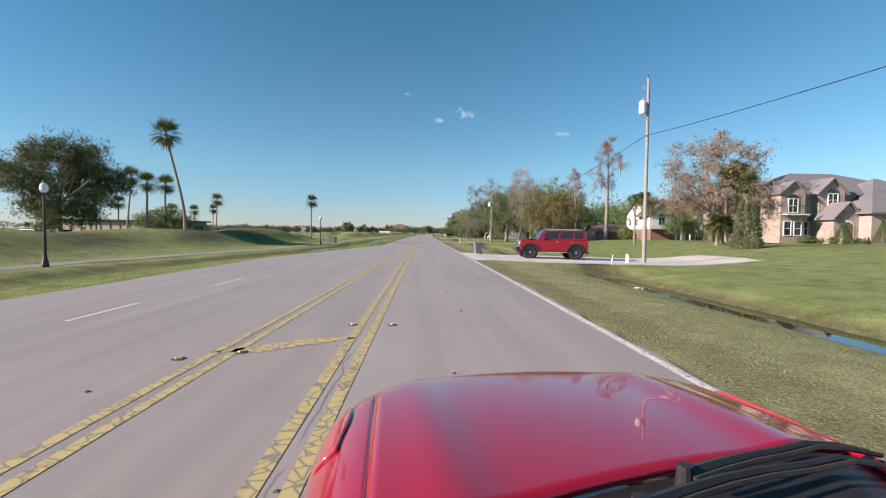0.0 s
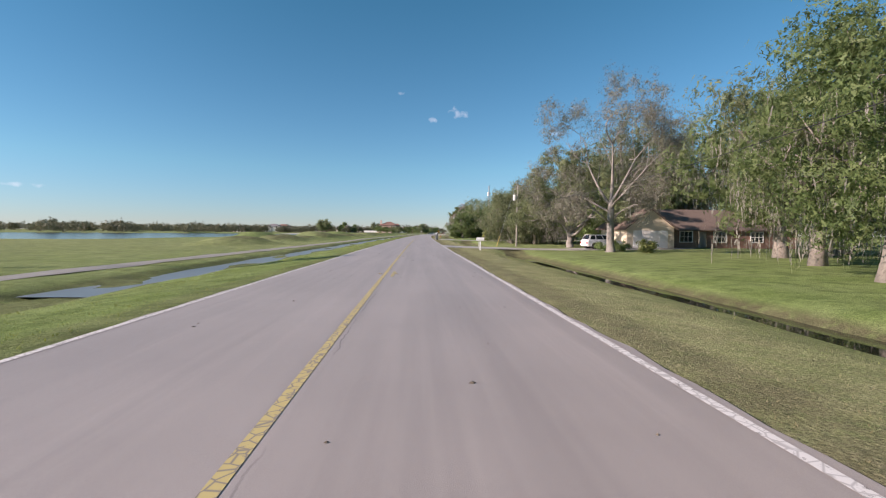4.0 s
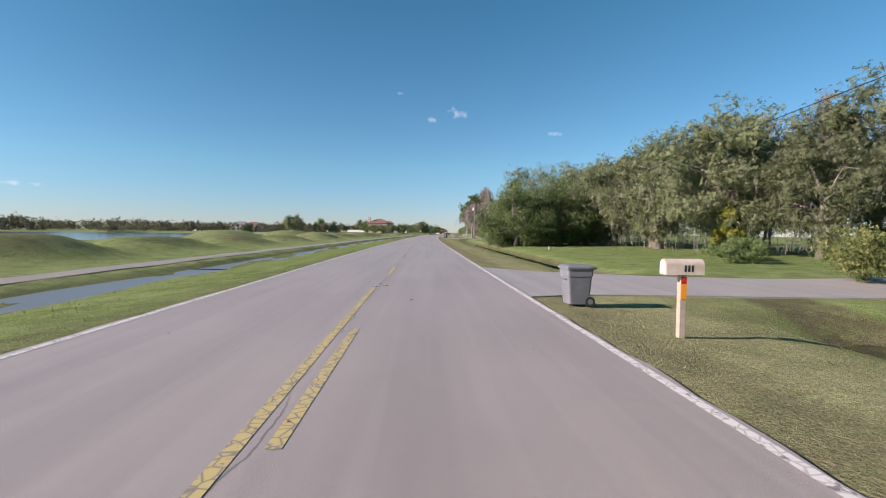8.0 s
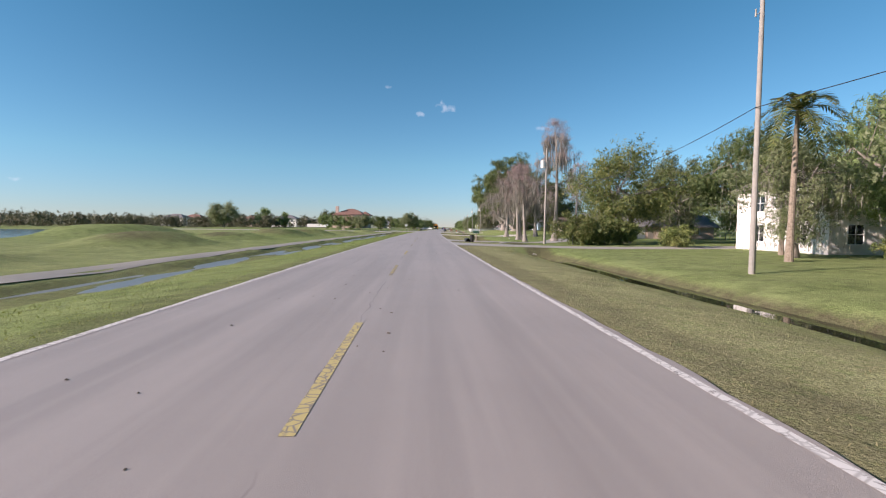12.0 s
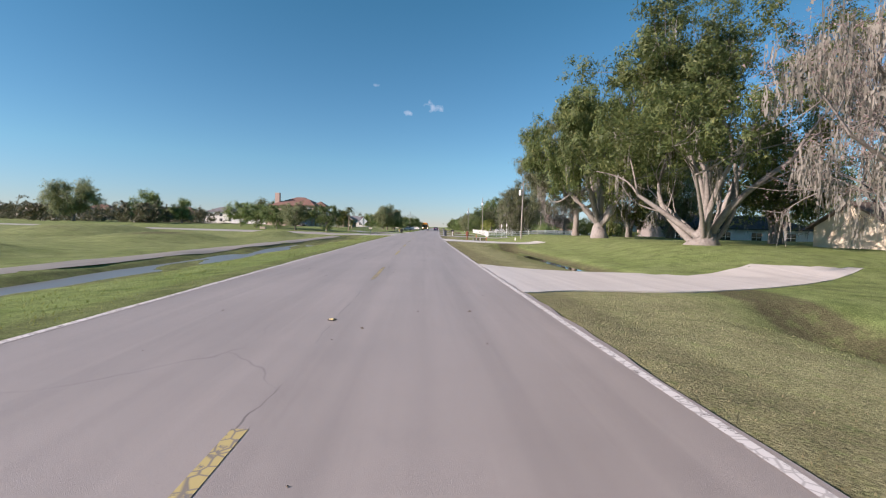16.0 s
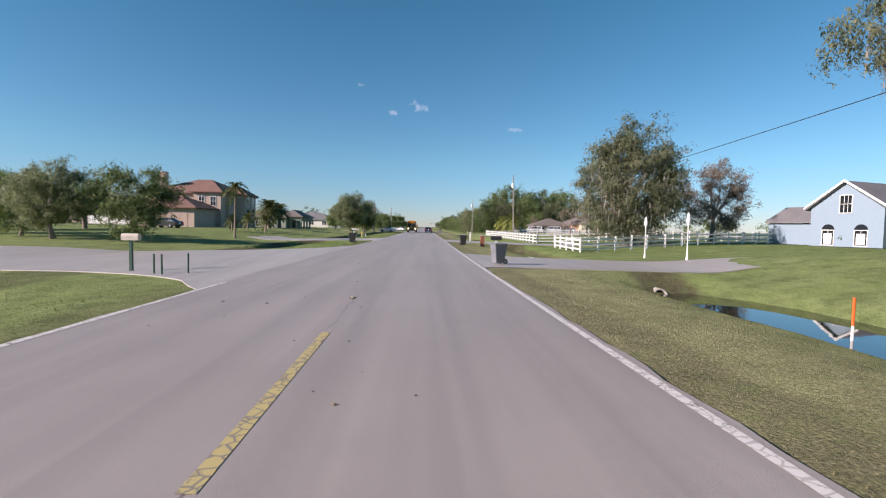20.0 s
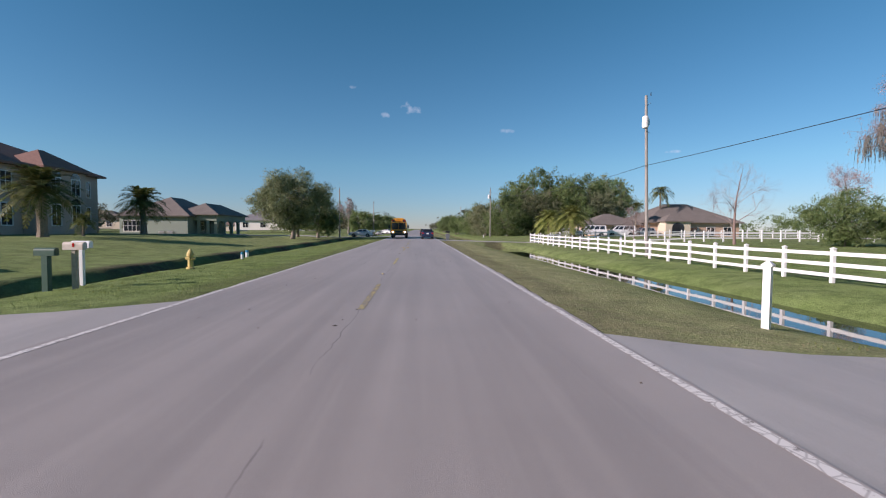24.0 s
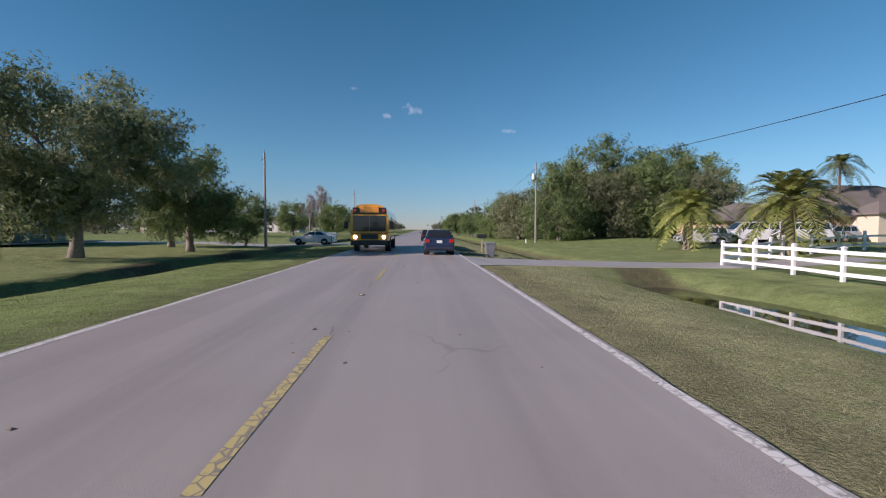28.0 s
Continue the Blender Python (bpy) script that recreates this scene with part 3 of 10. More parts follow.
# grassed mounds beside the path: s, lat, height, radius along, radius across
MOUNDS = [(28, -32, 2.0, 16, 8), (56, -30, 2.0, 13, 7), (80, -28, 2.3, 12, 6.5), (100, -30, 1.5, 9, 6), (155, -24.5, 1.15, 7, 4.2), (176, -25, 1.3, 6.6, 4.2), (190, -24, 0.95, 5.5, 3.8), (208, -24.5, 1.55, 6.6, 4.3),
          (224, -25, 1.2, 6, 4.2), (242, -24.5, 1.2, 6.6, 4.2), (262, -24.5, 1.2, 6.6, 4.2), (286, -24.5, 1.5, 7.2, 4.5), (312, -25, 1.3, 7, 4.5), (332, -26, 1.0, 6.5, 4.2), (348, -24.5, 1.45, 7, 4.5), (367, -24.5, 1.45, 7.5, 4.5), (394, -24, 0.75, 7.5, 4.4), (417, -21.5, 0.8, 6, 3.6),
          (222, -46, 1.6, 9, 5), (290, -47, 1.8, 12, 7), (345, -50, 1.9, 12, 8), (404, -38, 1.2, 9, 6)]


def ease(x, a, b):
    t = np.clip((x - a) / (b - a), 0, 1)
    return t * t * (3 - 2 * t)


def widening(s):
    """The turn lane that widens the road to the left at the start."""
    return np.interp(s, [26, 52], [4.1, 0.0])


def near_drive(s, drives, soft=1.8):
    d = 0 * s
    for mid, half in drives:
        d = np.maximum(d, 1 - ease(np.abs(s - mid), half, half + soft))
    return d


def ground_z(s, lat):
    s, lat = np.broadcast_arrays(np.asarray(s, float), np.asarray(lat, float))
    pond = ease(s, 408, 414) * (1 - ease(s, 426, 431)) * 1.7 + ease(s, 468, 474) * (1 - ease(s, 518, 524)) * 1.2
    shallow = 0.15 * np.sin(s * 0.031) + 0.1 * np.sin(s * 0.083)
    rl = np.where(lat > 11.1, np.maximum(11.1, lat - pond), lat)
    right = np.interp(rl, RIGHT_X, RIGHT_Z)
    ll = np.maximum(-lat - widening(s) * (lat < -0.1), 0)
    left = np.interp(ll, LEFT_X, LEFT_Z)
    town = ease(s, 412, 446)
    lawn = np.interp(ll, [0, 3.66, 3.92, 6.5, 8.8, 9.6, 10.2, 10.8, 11.4, 16, 30, 4000], [-0.08, -0.06, -0.04, -0.07, -0.18, -0.75, -0.9, -0.82, -0.22, -0.12, -0.1, -0.1])
    left = left * (1 - town) + lawn * town
    z = np.where(lat >= 0, right, left)
    d = np.where(lat >= 0, near_drive(s, DRIVES), near_drive(s, LEFT_DRIVES, 2.5))
    d = np.maximum(d, ease(s, 309, 312) * (1 - ease(s, 321, 324)) * (lat > 0))
    level = np.interp(np.abs(lat), [3.6, 4.4, 6, 16, 30], [-0.045, -0.07, -0.13, -0.34, -0.30])
    k = d * (np.abs(lat) > 3.7) * (1 - ease(np.abs(lat), 16, 22))
    z = z * (1 - k) + level * k
    for ms, ml, mh, ra, rb in MOUNDS:
        z = z + mh * np.exp(-(((s - ms) / ra) ** 2 + ((lat - ml + 0.5 * np.sin(s * 0.6)) / rb) ** 2) ** 1.9)
    lake = 1 - ease(((s - 290) / 165) ** 2 + ((lat + 150) / 96) ** 2, 0.85, 1.1)
    z = z * (1 - lake) - 1.7 * lake
    z = z + 0.75 * ease(-lat, 13.5, 27) * ease(s, 440, 482) * (1 - 0.92 * ease(s, 523, 540)) * (1 - ease(-lat, 90, 130))
    z = z + 1.0 * ease(lat, 13.5, 21.5) * ease(s, 366, 378) * (1 - ease(s, 430, 444))
    z = z + ease(lat, 17, 34) * (1.0 * (1 - ease(s, 72, 100)) + 0.5 * ease(s, 434, 448))
    rough = 0.03 * np.sin(s * 0.9 + lat * 0.7) * np.sin(s * 0.37 - lat * 1.1) * (np.abs(lat) > 5) * (1 - k)
    swale = 0.075 * np.sin(s * 0.45 + lat * 1.7) * np.sin(s * 0.17 - lat) * (lat < -8.6) * (lat > -12.6) * (s < 412) * (1 - k)
    return z + rough + swale


gs = np.concatenate([[-3000, -1500, -700, -300, -150, -80], np.arange(-40, 640, 1.7), np.arange(640, 800, 6.0), [830, 900, 1000, 1200, 1600, 2400, 3800]])
gl = np.concatenate([[-3000, -1800, -1100, -700, -450, -330], np.arange(-280, -64, 12.0), np.arange(-60, -18, 1.5), np.arange(-18, -3.5, 0.5),
                     [-3.9, -3.75, -2.0, 0, 2.0, 3.72, 3.95], np.arange(4.3, 16, 0.45), np.arange(16, 34, 1.5), [36, 40, 48, 60, 80, 110, 160, 240, 400, 700, 1200, 2000, 3000]])
gl = np.unique(np.round(gl, 3))
GS, GL = np.meshgrid(gs, gl, indexing="ij")
gx, gy = along(GS.ravel(), GL.ravel())
gz = ground_z(GS.ravel(), GL.ravel())
nl = len(gl)
ii = (np.arange(len(gs) - 1)[:, None] * nl + np.arange(nl - 1)[None, :]).ravel()
ground_me = quads_mesh("ground", np.stack([gx, gy, gz], 1), np.stack([ii, ii + 1, ii + nl + 1, ii + nl], 1), smooth=True)
ground = tagged(placed("ground", ground_me, M_ground), "mown roadside grass with dry straw patches and swales", "grass", kind="structure")
S_, L_ = GS.ravel(), GL.ravel()
dry = np.clip(np.where(L_ > 0, 1.0 - ease(L_, 5.2, 11.5) * 0.85, 0.05 + 0.15 * (L_ < -12)), 0, 1)
dry = dry * np.where((L_ > 0) & (S_ < 312), 0.72, np.where((L_ > 0) & (S_ > 372), 0.72, 1.0)) + 0.1 * np.sin(S_ * 0.05)
# bare soil; past s 436 its extra strength also paints the ditch bank's shade
# soil patches on the mounds also stand in for their dark shading
bare = np.clip(np.where((L_ > 10.1) & (L_ < 12.1), 0.75, 0.0) + np.where((L_ < -9.4 - widening(S_)) & (L_ > -12.4 - widening(S_)), np.where(S_ > 436, 0.6 + 0.4 * np.sin(S_ * 0.6), 0.45), 0.0)
               + np.where((L_ > 3) & (L_ < 4.9), 0.35, 0) + np.where((L_ < -3) & (L_ > -4.6), 0.35, 0) + 0.75 * (np.exp(-((L_ + 28) / 9) ** 2) * (S_ < 400) * (gz > 0.2) * np.clip(0.5 + 0.9 * np.sin(S_ * 0.37 + 1.3 * np.sin(L_ * 0.5)), 0, 1)), 0, 1)
for key, values in (("dryness", np.clip(dry, 0, 1)), ("bare", bare)):
    at = ground_me.attributes.new(key, "FLOAT", "POINT")
    at.data.foreach_set("value", values.astype(np.float32))


def strip(name, ss, left, right, z, mat, skirt=0.0):
    """A ribbon along the road: arrays of s, left and right lat, and z (number or function of s, lat)."""
    ss = np.asarray(ss, float)
    left, right = np.broadcast_to(left, ss.shape), np.broadcast_to(right, ss.shape)
    cols = np.linspace(0, 1, 3)
    S2 = np.repeat(ss, 3)
    LL = (left[:, None] + (right - left)[:, None] * cols[None, :]).ravel()
    x, y = along(S2, LL)
    zz = z(S2, LL) if callable(z) else np.full(len(S2), float(z))
    verts = [np.stack([x, y, zz], 1)]
    n = len(ss)
    i = (np.arange(n - 1)[:, None] * 3 + np.arange(2)[None, :]).ravel()
    faces = [np.stack([i, i + 1, i + 4, i + 3], 1)]
    if skirt:
        low = verts[0] - [0, 0, skirt]
        verts.append(low)
        k = np.arange(n - 1) * 3
        m = 3 * n
        faces.append(np.stack([k + m, k, k + 3, k + 3 + m], 1))
        faces.append(np.stack([k + 2, k + 2 + m, k + 5 + m, k + 5], 1))
    me = quads_mesh(name, np.concatenate(verts), np.concatenate(faces))
    uvl = me.uv_layers.new(name="lane")
    idx = np.empty(len(me.loops), np.int32)
    me.loops.foreach_get("vertex_index", idx)
    uv = np.stack([np.tile(LL, 2)[idx], np.tile(S2, 2)[idx]], 1)
    uvl.data.foreach_set("uv", uv.astype(np.float32).ravel())
    return placed(name, me, mat)


rs = np.concatenate([np.arange(-300, -20, 10.0), np.arange(-20, 540, 0.5), np.arange(540, 640, 2.0), np.arange(640, 1200, 20.0)])


def crumble(s, k):
    """Ragged asphalt edge."""
    return 0.035 * np.sin(s * 2.9 + k) * np.sin(s * 1.13 + 2 * k) + 0.03 * np.sin(s * 7.7 + 3 * k) * np.sin(s * 4.1) + 0.03 * np.sin(s * 0.31 + k)


tagged(strip("road", rs, -3.70 - widening(rs) - crumble(rs, 1.0), 3.79 + crumble(rs, 4.0), 0.0, M_road, 0.2), "two-lane road of pale worn grey asphalt", "road", kind="structure")

# edge lines, centre lines
LINE_Z = 0.004


def painted(name, s0, s1, lat, wide, mat, label, step=2.0):
    ss = np.linspace(s0, s1, max(2, int((s1 - s0) / step) + 1))
    la = lat(ss) if callable(lat) else np.full(len(ss), lat)
    return tagged(strip(name, ss, la - wide / 2, la + wide / 2, LINE_Z, mat), label, "road marking", kind="structure")


painted("edge_line_right", -60, 700, 3.66, 0.11, M_white_paint, "solid white edge line, worn")
painted("edge_line_left", 50, 424, -3.6, 0.11, M_white_paint, "solid white edge line, worn")
painted("edge_line_left_far", 446, 700, -3.6, 0.11, M_white_paint, "solid white edge line, worn")
painted("centre_line", -40, 178, -0.13, 0.12, M_yellow_paint, "solid yellow centre line, cracked and worn")
painted("centre_line_double", 178, 190.5, -0.10, 0.12, M_yellow_paint, "solid yellow centre line, cracked and worn")
painted("centre_line_right", -40, 56, 0.11, 0.12, M_yellow_paint, "solid yellow line of a double line")
painted("centre_line_stub", 104.0, 106.0, 0.17, 0.12, M_yellow_paint, "short yellow line beside the centre line")
painted("centre_line_short", 181.5, 185.4, 0.17, 0.12, M_yellow_paint, "short yellow line beside the centre line")
drift = lambda s: np.interp(s, [-40, 0, 25, 47, 57], [-2.4, -1.7, -1.05, -0.55, -0.22])
painted("turn_line_a", -40, 57, lambda s: drift(s) - 0.11, 0.11, M_yellow_paint, "yellow line of the painted island")
painted("turn_line_b", -40, 55, lambda s: drift(s) + 0.11, 0.11, M_yellow_paint, "yellow line of the painted island")
for k, s0 in enumerate([-5.5, 6.8]):
    ss = np.linspace(s0 - 1.1, s0 - 0.3, 4)
    la = np.interp(ss, [ss[0], ss[-1]], [-1.45, -0.3])
    me = strip("island_bar", ss, la - 0.28, la + 0.28, LINE_Z, M_yellow_paint)
    tagged(me, "slanting yellow bar of the painted island", "road marking", kind="structure")
for k, s0 in enumerate([7.6, 12.6, 28.6, 20.4]):
    painted("lane_dash", s0, s0 + 2.1, -4.85 + 0.02 * (s0 - 8), 0.10, M_white_paint, "white lane dash, worn")
for k, s0 in enumerate([194.2, 205.2, 216.1, 227.1, 238.0, 249.0, 259.9, 270.7, 281.6, 292.4, 303.2, 314.1, 324.6, 335.2, 347.0, 360.4, 371.6, 381.4, 392.4, 403.4, 414.6,
                        460.4, 471.4, 482.2, 494.3, 506.9, 517.8, 529.0, 540.0, 551.0, 562.0, 573.0, 584.0, 595.0, 606.0]):
    worn = s0 in (205.2, 238.0, 249.0, 259.9, 281.6, 303.2, 324.6, 360.4, 392.4, 460.4, 471.4)
    painted("centre_dash", s0, s0 + 3.9, 0.02, 0.09 if 300 < s0 < 345 else 0.12, M_yellow_worn if worn else M_yellow_paint, "broken yellow centre line, worn and cracked")
painted("paint_patch", 498.7, 499.6, -0.18, 0.18, M_yellow_fresh, "square patch of fresh yellow paint", 0.5)
painted("paint_patch_b", 498.7, 499.6, 0.20, 0.18, M_yellow_fresh, "square patch of fresh yellow paint", 0.5)
painted("paint_patch_c", 226.9, 227.8, -0.22, 0.15, M_yellow_fresh, "square patch of fresh yellow paint", 0.5)
painted("paint_patch_d", 227.1, 228.0, 0.2, 0.15, M_yellow_fresh, "square patch of fresh yellow paint", 0.5)


def drive(name, pts, widths, mat, label, flare=2.2):
    """A paved drive: a ribbon along points (s, lat) with widths, draped on the ground."""
    fine_ = []
    t = np.linspace(0, len(pts) - 1, 8 * (len(pts) - 1) + 1)
    ps = np.interp(t, range(len(pts)), [p[0] for p in pts])
    pl = np.interp(t, range(len(pts)), [p[1] for p in pts])
    for _ in range(3):
        ps[1:-1] = (ps[:-2] + 2 * ps[1:-1] + ps[2:]) / 4
        pl[1:-1] = (pl[:-2] + 2 * pl[1:-1] + pl[2:]) / 4
    w = np.interp(t, range(len(pts)), widths)
    ds, dl = np.gradient(ps), np.gradient(pl)
    ln = np.hypot(ds, dl)
    away = np.abs(pl) - 3.97
    w = w + flare * np.exp(-np.clip(away, 0, 9) / 1.1)
    verts, faces = [], []
    cols = np.concatenate([[-0.5], np.linspace(-0.5, 0.5, 9), [0.5]])
    for a, b, c, e, f, l in zip(ps, pl, w, ds, dl, ln):
        s5, l5 = a + cols * c * f / l, b - cols * c * e / l
        x, y = along(s5, l5)
        z = np.maximum(ground_z(s5, l5) + 0.03, np.interp(np.abs(l5), [3.5, 3.95, 4.3], [-0.012, -0.02, -9]))
        z[[0, -1]] -= 0.06
        verts.append(np.stack([x, y, np.minimum(z, -0.004)], 1))
    n = len(verts)
    i = (np.arange(n - 1)[:, None] * 11 + np.arange(10)[None, :]).ravel()
    me = quads_mesh(name, np.concatenate(verts), np.stack([i, i + 1, i + 12, i + 11], 1))
    uvl = me.uv_layers.new(name="lane")
    co = np.concatenate(verts)[:, :2]
    idx = np.empty(len(me.loops), np.int32)
    me.loops.foreach_get("vertex_index", idx)
    uvl.data.foreach_set("uv", co[idx].astype(np.float32).ravel())
    return tagged(placed(name, me, mat), label, "driveway", kind="structure")


drive("driveway_a", [(31, 3.55), (31, 10), (31.4, 18), (33, 28), (36, 40), (40, 52), (42, 64)], [8, 8, 7.5, 6, 5.5, 7, 9], M_concrete, "pale concrete driveway crossing the ditch")
drive("driveway_b", [(82, 3.55), (82, 11), (83, 20), (86, 40)], [4.6, 4.6, 5, 5], M_drive, "grey paved driveway")
drive("driveway_c", [(140.3, 3.55), (140.3, 12), (141.5, 20), (145, 28), (150, 34)], [5.4, 5.4, 6, 9, 9], M_drive, "broad grey asphalt driveway")
drive("driveway_d", [(194, 3.55), (194, 12), (195, 20), (198, 30), (203, 44)], [7.4, 6, 5.6, 5, 5], M_drive, "grey asphalt driveway")
drive("driveway_e", [(311, 3.55), (311, 14), (311.5, 26), (313, 36)], [5.2, 4.8, 4.4, 4.4], M_drive, "grey asphalt driveway")
drive("driveway_f", [(322.4, 3.55), (322.4, 9), (325, 14.5), (331, 19), (338, 21.5), (346, 24)], [4.2, 3.6, 3.4, 3.4, 3.4, 3.4], M_drive, "grey asphalt loop driveway")
drive("driveway_g", [(362.8, 3.55), (362.9, 8), (364.2, 11.5), (366.6, 15.5), (370.0, 20.5), (375.5, 28), (384, 34), (396, 38)], [6.4, 5.6, 4.6, 4.2, 4.0, 4.0, 4.0, 4.0], M_concrete, "winding pale concrete driveway")
drive("driveway_h", [(404.4, 3.55), (404.6, 9), (406.2, 14), (409.0, 20), (413, 28), (419, 38), (428, 48)], [8.2, 7.0, 6.0, 5.4, 5, 5, 5], M_concrete, "pale concrete driveway")
drive("driveway_i", [(434.4, 3.55), (434.4, 12), (436, 20), (441, 34), (447, 50)], [7.4, 6.6, 6, 5.4, 5.4], M_drive, "grey asphalt driveway")
drive("driveway_j", [(465.2, 3.55), (465.2, 14), (466, 26), (468, 60)], [6.6, 6, 5.6, 5.6], M_drive, "grey asphalt driveway")
drive("driveway_k", [(527, 3.55), (527, 14), (528, 22), (530, 44)], [4.4, 3.4, 3.2, 3.2], M_drive, "narrow grey driveway")
drive("side_street", [(435, -3.55), (435, -10), (435.5, -20), (437, -45), (440, -90), (446, -160)], [20, 14, 10.5, 8, 7, 7], M_drive, "grey asphalt side street", 5.0)
drive("driveway_l", [(467.3, -3.55), (467.3, -12), (470, -20), (480, -31), (494, -42)], [8.6, 7.5, 6.5, 7, 10], M_drive, "grey asphalt driveway")
drive("driveway_m", [(556, -3.55), (556, -14), (557, -24), (560, -50)], [8, 6, 5, 5], M_drive, "grey driveway")
ps = np.arange(-120, 424, 3.0)
side = np.interp(ps, [-120, 60, 128, 172, 262, 381, 424], [-15.9, -15.5, -14.8, -14.0, -13.7, -13.2, -13.4]) + 0.2 * np.sin(ps * 0.05) - widening(ps) * 0.9
tagged(strip("footpath", ps, side - 0.85, side + 0.85, lambda s, l: ground_z(s, l) + 0.025, M_path), "narrow footpath of pale paving with worn edges", "path", kind="structure")

# water
for w0, w1 in ((-60, 300), (372, 640)):
    ww = np.arange(w0, w1 + 1, 2.0)
    tagged(strip("ditch_water", ww, 9.9, 12.0 + ease(ww, 408, 414) * (1 - ease(ww, 426, 431)) * 2.0 + ease(ww, 468, 474) * (1 - ease(ww, 518, 524)) * 1.6, -0.92, M_water),
           "still dark water in the roadside ditch", "water", kind="structure")
for w0, w1, wz in ((50, 63, -0.705), (104, 205, -0.715), (205, 345, -0.745), (345, 396, -0.725)):
    tagged(strip("ditch_water_left", np.arange(w0, w1 + 1, 2.0), -12.3, -9.2, wz, M_swale), "shallow greyish water in the left swale", "water", kind="structure")
tagged(strip("lake", np.arange(110, 470, 10.0), -250, -50, -0.85, M_lake), "rippled blue lake water", "lake", kind="structure")

# ---- trees ----
def leaves(centres, spread, count, size, rng, flat=0.75, droop=0.25, tufts=9):
    """Leaf pieces in tufts round clump centres: arrays of verts and triangles."""
    centres = np.asarray(centres)
    m = len(centres) * tufts
    d = rng.normal(size=(m, 3))
    d /= np.linalg.norm(d, axis=1)[:, None]
    r = spread * (0.35 + 0.75 * rng.random(m) ** 0.7) * np.repeat(0.7 + 0.6 * rng.random(len(centres)), tufts)
    heads = np.repeat(centres, tufts, 0) + d * r[:, None] * [1, 1, flat]
    each = max(1, count // tufts)
    n = m * each
    e = rng.normal(size=(n, 3))
    p = np.repeat(heads, each, 0) + e * spread * 0.21 * [1, 1, 0.75]
    out = np.repeat(d, each, 0) * 0.8 + e * 0.5 + rng.normal(size=(n, 3)) * 0.45 + [0, 0, 0.25]
    out /= np.linalg.norm(out, axis=1)[:, None]
    a = np.cross(out, rng.normal(size=(n, 3)))
    a /= np.linalg.norm(a, axis=1)[:, None]
    b = np.cross(out, a)
    k = size * (0.6 + 0.8 * rng.random(n))[:, None]
    a[:, 2] -= droop
    v = np.stack([p - a * k * 0.9 - b * k * 0.55, p - a * k * 0.9 + b * k * 0.55, p + a * k], 1).reshape(-1, 3)
    return v, np.arange(3 * n).reshape(-1, 3)


def strands(points, lo, hi, rng, wide=0.05):
    """Hanging moss: narrow ragged tapering wisps below the points."""
    points = np.asarray(points)
    n = len(points)
    ln = lo + (hi - lo) * rng.random(n) ** 1.8
    a = rng.random(n) * 3.14
    w = (wide * (0.5 + rng.random(n)))[:, None]
    d = np.stack([np.cos(a), np.sin(a), 0 * a], 1) * w
    tip = points + np.stack([rng.normal(size=n) * 0.08, rng.normal(size=n) * 0.08, -ln], 1)
    mid = points + (tip - points) * 0.45 + rng.normal(size=(n, 3)) * [0.05, 0.05, 0]
    v = np.stack([points - d * 0.5, points + d * 0.5, mid + d, tip, mid - d], 1).reshape(-1, 3)
    i = np.arange(n) * 5
    f = np.concatenate([np.stack([i, i + 1, i + 2], 1), np.stack([i, i + 2, i + 4], 1), np.stack([i + 4, i + 2, i + 3], 1)])
    return v, f


def bend(p, q, rng, sag=0.12, n=5):
    p, q = Vector(p), Vector(q)
    ln = (q - p).length
    off = Vector(rng.normal(size=3)) * ln * sag
    off.z = abs(off.z) * 0.8
    return [p.lerp(q, t) + off * math.sin(3.1416 * t) * 0.8 for t in np.linspace(0, 1, n)]


